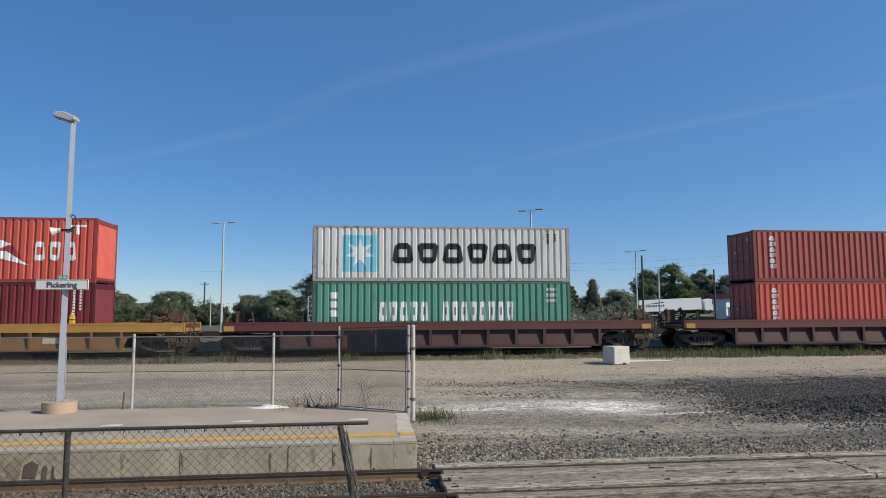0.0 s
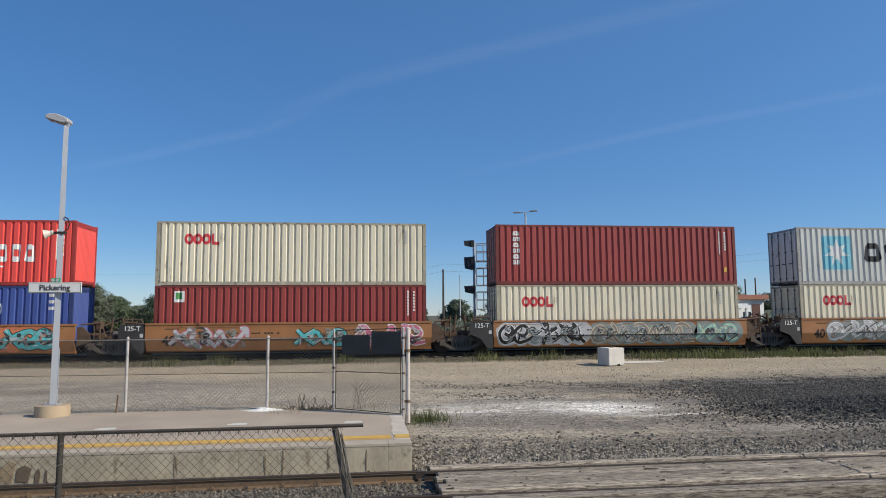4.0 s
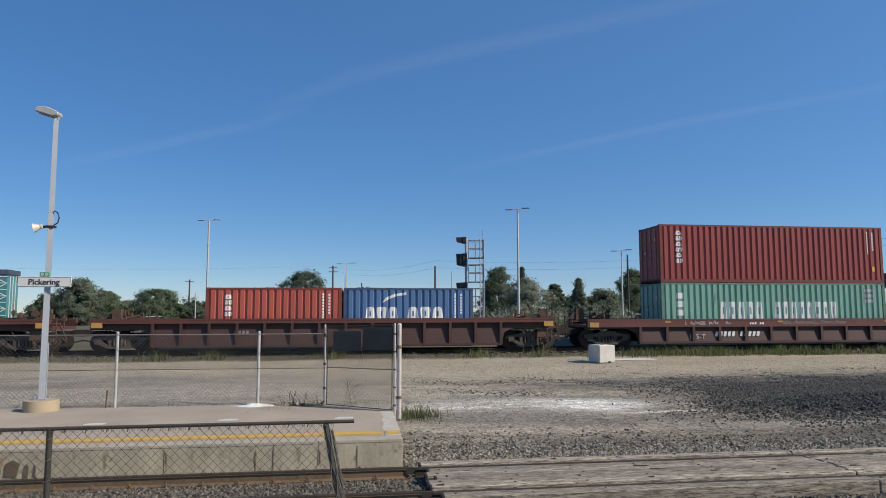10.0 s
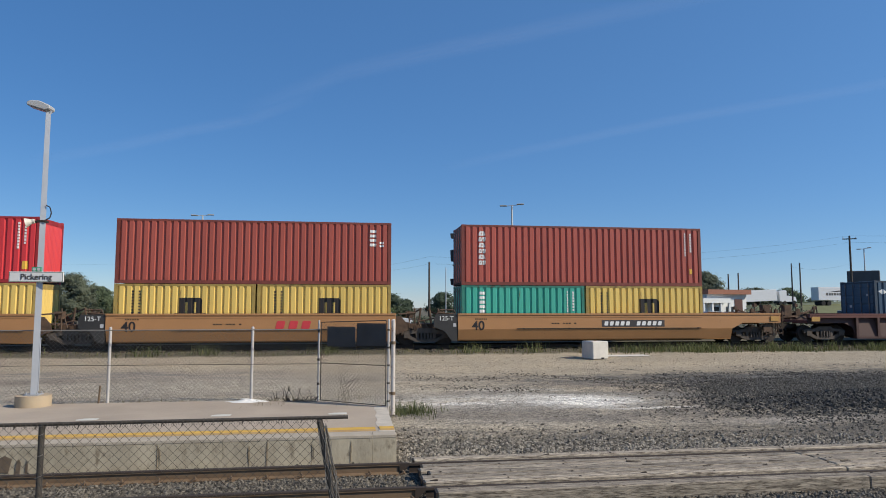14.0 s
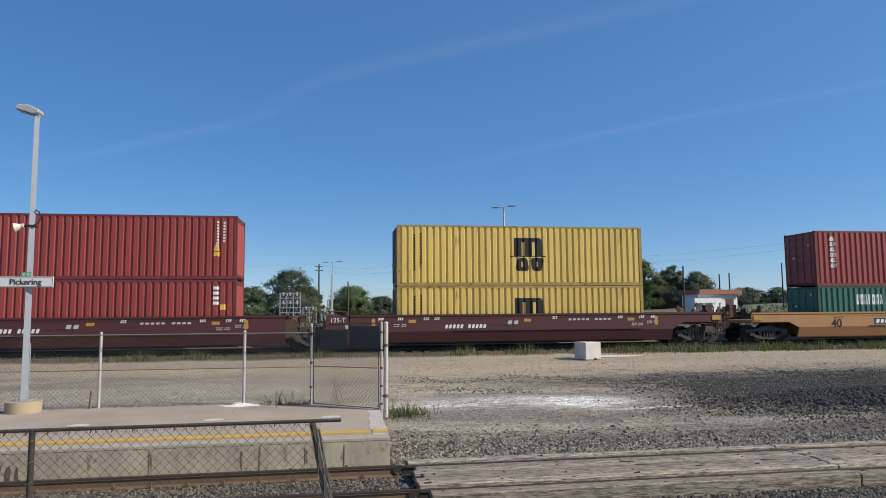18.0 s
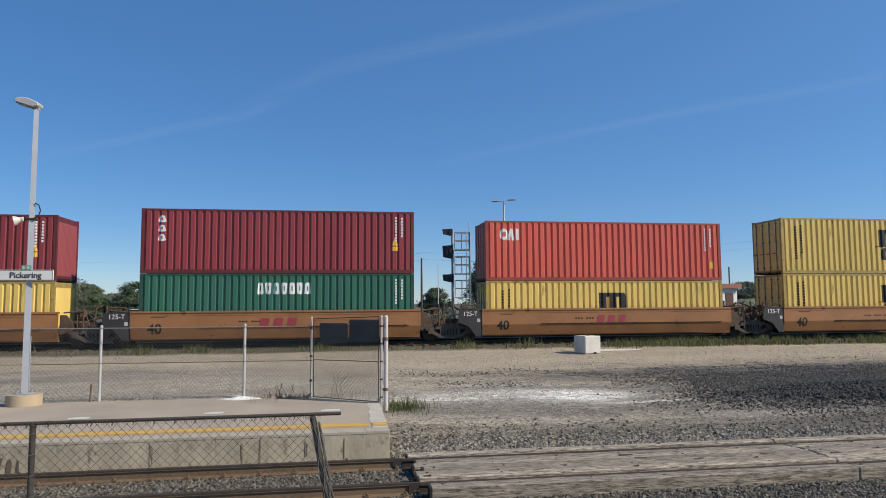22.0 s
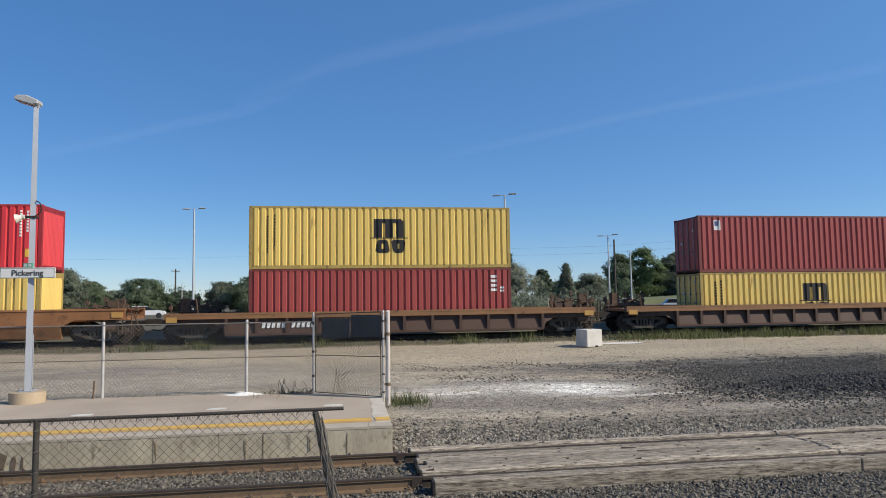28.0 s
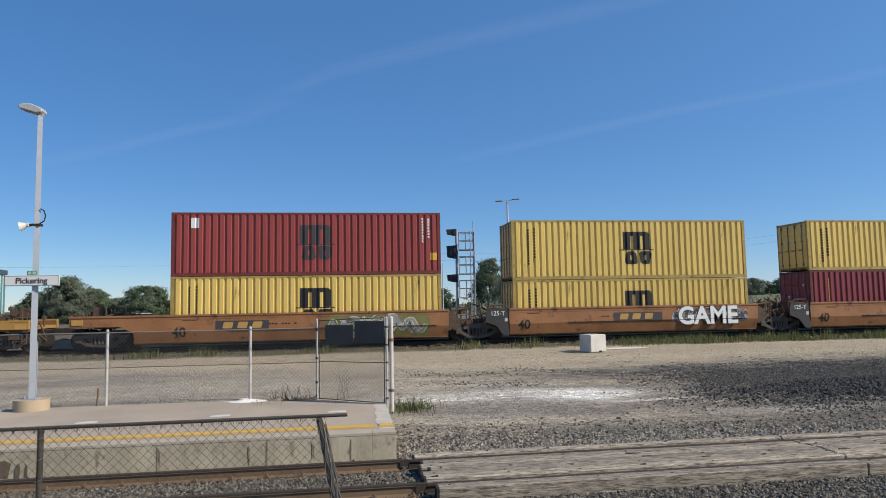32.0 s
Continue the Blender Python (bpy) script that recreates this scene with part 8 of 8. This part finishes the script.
def auto(az, r, colour, pickup=False, label=""):
    x, y = spot(az, r)
    t = thing("pickup_truck" if pickup else "car", label, "car", "parked vehicles", pose(x, y, 0.58, 0, 0, random.Random(int(az * 10)).uniform(-15, 15)))
    paint = mat("car_paint", colour, rough=0.3, vary=0.05, bump=0)
    bm = bmesh.new()
    prism(bm, [(-2.3, 0.35), (-2.3, 0.85), (-1.9, 0.95), (1.2, 0.98), (2.2, 0.85), (2.3, 0.6), (2.25, 0.35)], -0.9, 0.9)
    bevel(bm, 0.06)
    part("body", bm, paint, t)
    bm = bmesh.new()
    cab = [(-0.6, 0.95), (-0.5, 1.65), (0.6, 1.65), (1.2, 0.97)] if pickup else [(-2.0, 0.93), (-1.5, 1.45), (0.2, 1.45), (1.1, 0.97)]
    prism(bm, cab, -0.78, 0.78)
    part("cabin", bm, M_CARGLASS, t)
    bm = bmesh.new()
    (a, za), (b, zb) = cab[1], cab[2]
    box(bm, a, b, -0.74, 0.74, za - 0.01, za + 0.05)
    part("roof", bm, paint, t)
    for wx in (-1.45, 1.45):
        for wy in (-0.85, 0.85):
            bm = bmesh.new()
            rod(bm, (wx, wy - 0.1, 0.33), (wx, wy + 0.1, 0.33), 0.33, 14)
            part("wheel", bm, M_TYRE, t)


auto(23.7, 78, (0.75, 0.75, 0.74), True, "white pickup truck parked beyond the tracks")
auto(30.4, 95, (0.72, 0.72, 0.70), False, "white car parked beyond the tracks")
auto(31.9, 92, (0.09, 0.05, 0.04), False, "dark brown car parked beyond the tracks")
auto(33.5, 96, (0.35, 0.36, 0.37), False, "silver car parked beyond the tracks")
auto(28.1, 92, (0.55, 0.56, 0.57), False, "pale car parked beyond the tracks")
auto(3.6, 66, (0.75, 0.75, 0.74), False, "white car on the crossing road")
auto(-15.2, 90, (0.65, 0.66, 0.68), False, "silver car parked by the houses")
auto(39.2, 82, (0.70, 0.70, 0.69), True, "white pickup truck among the shrubs")
auto(41.0, 86, (0.10, 0.11, 0.12), False, "dark car among the shrubs")


def semi(x, y, z, turn, tractor, label):
    t = thing("semi_trailer_truck" if tractor else "semi_trailer", label, "truck", "highway trucks", pose(x, y, z, 0, 0, turn))
    white = mat("trailer_white", (0.74, 0.75, 0.76), rough=0.4, vary=0.06, bump=0)
    bm = bmesh.new()
    box(bm, 0, 16.2, -1.28, 1.28, 1.15, 4.05)
    bevel(bm, 0.05)
    body = part("body", bm, white, t, "white trailer box")
    for k in range(8):
        bm = bmesh.new()
        box(bm, 1.8 + k * 0.62, 1.8 + k * 0.62 + 0.42, -1.30, -1.28, 2.25, 2.75)
        part("side_mark", bm, INK["charcoal"], body)
    bm = bmesh.new()
    prism(bm, [(1.9, 2.95), (6.2, 3.45), (6.6, 3.25), (4.4, 3.0)], -1.30, -1.282)
    part("side_swoosh", bm, INK["charcoal"], body)
    for wx in (1.2, 2.5):
        bm = bmesh.new()
        rod(bm, (wx, -1.2, 0.5), (wx, 1.2, 0.5), 0.5, 14)
        part("wheel", bm, M_TYRE, t)
    bm = bmesh.new()
    box(bm, 11.5, 11.8, -0.9, 0.9, 0.05, 1.15)
    part("landing_gear", bm, M_UNDER, t)
    if tractor:
        bm = bmesh.new()
        prism(bm, [(17.0, 0.7), (17.0, 3.6), (19.0, 3.7), (19.6, 2.2), (21.6, 1.9), (21.8, 0.7)], -1.15, 1.15)
        bevel(bm, 0.08)
        part("cab", bm, white, t, "white tractor cab")
        bm = bmesh.new()
        prism(bm, [(19.06, 2.3), (19.05, 3.3), (19.25, 3.1), (19.55, 2.3)], -1.17, 1.17)
        part("windscreen", bm, M_CARGLASS, t)
        for wx in (17.2, 18.4, 21.0):
            bm = bmesh.new()
            rod(bm, (wx, -1.2, 0.5), (wx, 1.2, 0.5), 0.5, 14)
            part("wheel", bm, M_TYRE, t)
    return t


# grassy banks that carry the far road
for x0, x1, y0, y1, h, rise in ((84, 150, 128, 150, 2.45, 0.0), (50, 245, 152, 170, 0.206, 0.0415)):
    bm = bmesh.new()
    base = [bm.verts.new((x, y, 0.4)) for x, y in ((x0 - 8, y0 - 8), (x1 + 8, y0 - 8), (x1 + 8, y1 + 8), (x0 - 8, y1 + 8))]
    crest = [bm.verts.new((x, y, 0.58 + h + rise * (x - x0))) for x, y in ((x0, y0), (x1, y0), (x1, y1), (x0, y1))]
    bm.faces.new(crest)
    for i in range(4):
        bm.faces.new((base[i], base[(i + 1) % 4], crest[(i + 1) % 4], crest[i]))
    solid("embankment", bm, mat("bank_grass", (0.14, 0.15, 0.07), rough=0.95, vary=0.35, scale=0.3, grain=3), "grassy bank under the far road", "embankment", kind="structure")
sx, sy = spot(35.4, 165)
semi(sx + 6.4, sy, 3.03, -2, False, "white semi-trailer with dark marks standing on the far road")
rx, ry = spot(22.62, 172)
truck = semi(rx, ry, 1.45, 0, True, "white truck with a long trailer creeping along the far road")

# ---- thin high cloud streaks ----
def cirrus(points, width, seed):
    m = bpy.data.materials.new("thin_cirrus")
    m.use_nodes = True
    n, l = m.node_tree.nodes, m.node_tree.links
    n.remove(n["Principled BSDF"])
    tr, em, mx = n.new("ShaderNodeBsdfTransparent"), n.new("ShaderNodeBsdfTranslucent"), n.new("ShaderNodeMixShader")
    em.inputs[0].default_value = (0.7, 0.7, 0.7, 1)
    tc, tex, sep = n.new("ShaderNodeTexCoord"), n.new("ShaderNodeTexNoise"), n.new("ShaderNodeSeparateXYZ")
    mp = n.new("ShaderNodeMapping")
    mp.inputs["Scale"].default_value = (3.0, 9.0, 1.0)
    mp.inputs["Location"].default_value = (seed, 0, 0)
    l.new(tc.outputs["UV"], mp.inputs[0])
    l.new(mp.outputs[0], tex.inputs[0])
    tex.inputs["Detail"].default_value = 6
    l.new(tc.outputs["UV"], sep.inputs[0])

    def op(kind, a, b):
        q = n.new("ShaderNodeMath")
        q.operation = kind
        for i, v in enumerate((a, b)):
            if isinstance(v, float):
                q.inputs[i].default_value = v
            else:
                l.new(v, q.inputs[i])
        return q.outputs[0]
    edge = op("MULTIPLY", op("MULTIPLY", sep.outputs[1], op("SUBTRACT", 1.0, sep.outputs[1])), 4.0)
    ends = op("MULTIPLY", op("MULTIPLY", sep.outputs[0], op("SUBTRACT", 1.0, sep.outputs[0])), 4.0)
    fac = op("MULTIPLY", op("MULTIPLY", op("POWER", edge, 1.5), op("POWER", ends, 0.6)), op("MULTIPLY", op("SUBTRACT", tex.outputs[0], 0.25), 0.13))
    q = n.new("ShaderNodeClamp")
    l.new(fac, q.inputs[0])
    l.new(q.outputs[0], mx.inputs[0])
    l.new(tr.outputs[0], mx.inputs[1])
    l.new(em.outputs[0], mx.inputs[2])
    l.new(mx.outputs[0], n["Material Output"].inputs[0])
    me = bpy.data.meshes.new("cirrus")
    verts, faces = [], []
    for az, el in points:
        for s in (-width, width):
            a, e = radians(az - s * 0.2), radians(el + s)
            d = 620 / math.sin(e)
            verts.append((EYE.x + d * math.cos(e) * math.sin(a), EYE.y + d * math.cos(e) * math.cos(a), 620 + EYE.z))
    for i in range(len(points) - 1):
        faces.append((2 * i, 2 * i + 2, 2 * i + 3, 2 * i + 1))
    me.from_pydata(verts, [], faces)
    uv = me.uv_layers.new(name="along")
    for f in me.polygons:
        for li in f.loop_indices:
            vi = me.loops[li].vertex_index
            uv.data[li].uv = ((vi // 2) / (len(points) - 1), vi % 2)
    me.materials.append(m)
    ob = new("cirrus_cloud", me)
    ob.visible_shadow = False
    return tagged(ob, "faint thin cirrus streak high in the sky", "cloud", "cirrus streaks", kind="structure")


cirrus([(-24, 10.6), (-18.1, 12.4), (-13, 14.1), (-8.1, 15.4), (-3, 17.6)], 0.55, 1.0)
cirrus([(-9, 15.8), (-0.6, 19.6), (8, 21.6), (16.3, 22.9), (28, 24.1), (36, 24.4)], 0.9, 4.0)
cirrus([(8, 11.9), (16.4, 13.5), (22, 14.4), (28.5, 15.2), (40.5, 15.8), (48, 16)], 0.5, 7.0)

# ---- twig that swings into the view ----
# silvery leaf colour, its pale tone raised to paint in sunlit highlights
M_LEAF = island_mat("silver_leaf_sunlit", (0.22, 0.26, 0.17), (0.72, 0.74, 0.60), rough=0.4, trans=0.35)
twig = thing("willow_twig", "hanging twig with narrow silvery-green leaves", "twig")
bm = bmesh.new()
rod(bm, (0.0, 0.0, 0.10), (-0.05, 0.02, 0.30), 0.004, 6)
rod(bm, (-0.05, 0.02, 0.30), (-0.35, -0.15, 0.75), 0.006, 6)
part("stem", bm, M_BARK, twig)


def leaf_blade(bm, length, width):
    rows = ((0, 0.05), (0.18, 0.55), (0.4, 1.0), (0.65, 0.85), (0.85, 0.42), (1.0, 0.03))
    prev = None
    for u, w in rows:
        z = -length * u
        row = [bm.verts.new((s * width * w / 2, 0.25 * width * abs(s) * w + 0.12 * length * u * u, z)) for s in (-1, 0, 1)]
        if prev:
            for i in range(2):
                f = bm.faces.new((prev[i], prev[i + 1], row[i + 1], row[i]))
                f.smooth = True
        prev = row


rnd = random.Random(8)
for x, z, ln, tilt in ((-0.022, 0.075, 0.080, 4), (-0.006, 0.085, 0.066, -14), (0.010, 0.085, 0.074, -20), (0.016, 0.09, 0.068, -30), (0.026, 0.095, 0.062, -28), (-0.03, 0.10, 0.05, 22), (0.004, 0.12, 0.06, 8)):
    bm = bmesh.new()
    leaf_blade(bm, ln, 0.017)
    part("leaf", bm, M_LEAF, twig, at=pose(x, rnd.uniform(-0.01, 0.01), z, rnd.uniform(-12, 12), tilt, rnd.uniform(-50, 50)))


# ---- everything that moves ----
RUN = ((0, 0.00), (4, 81.35), (8, 162.58), (10, 203.13), (11, 223.39), (12, 243.64), (12.4, 251.74), (12.6, 255.78), (12.7, 257.81), (12.8, 259.83), (12.9, 261.85), (13, 263.88), (13.1, 265.35), (13.2, 267.37), (13.3, 269.39), (13.4, 271.42), (13.6, 275.46), (14, 283.55), (15, 303.76), (16, 323.95), (20, 404.62), (24, 485.09), (28, 565.36), (32, 645.48))
# bearing and height of the twig's lowest leaf tips as it swings
SWING = ((0, -24, 27), (14, -24, 27), (15.8, -23.5, 26), (16.5, -23.2, 20.6), (16.7, -19.4, 21.6), (16.9, -23.5, 20.6), (17.1, -24.7, 20.2), (17.4, -27, 25), (17.8, -20.6, 20.4), (18.0, -23, 27), (19, -24, 28), (20.5, -24, 27.5),
         (20.9, -22.6, 18.6), (21.1, -24.4, 18.7), (21.4, -28, 25), (21.8, -26.2, 19.6), (22.0, -28, 26), (24, -26, 28), (32, -26, 28))


def motions():
    for ob, x, z in MOVING:
        walk(ob, [(t, pose(x + s, RAIL_Y, z)) for t, s in RUN])
    walk(truck, [(t, pose(rx + d, ry, 1.45 + 0.0415 * d, 0, -2.4, 0)) for t, d in ((0, 0.0), (4, 6.9), (8, 13.8), (12, 20.6), (13, 22.8), (17, 46.0), (22, 90.0), (26, 122.0), (32, 142.0))])
    rows = []
    for t, az, el in SWING:
        d = 0.78
        a, e = radians(az), radians(el)
        rows.append((t, pose(d * math.cos(e) * math.sin(a), d * math.cos(e) * math.cos(a), EYE.z + d * math.sin(e), 0, (az + 22) * 1.5, -az)))
    walk(twig, rows)


motions()
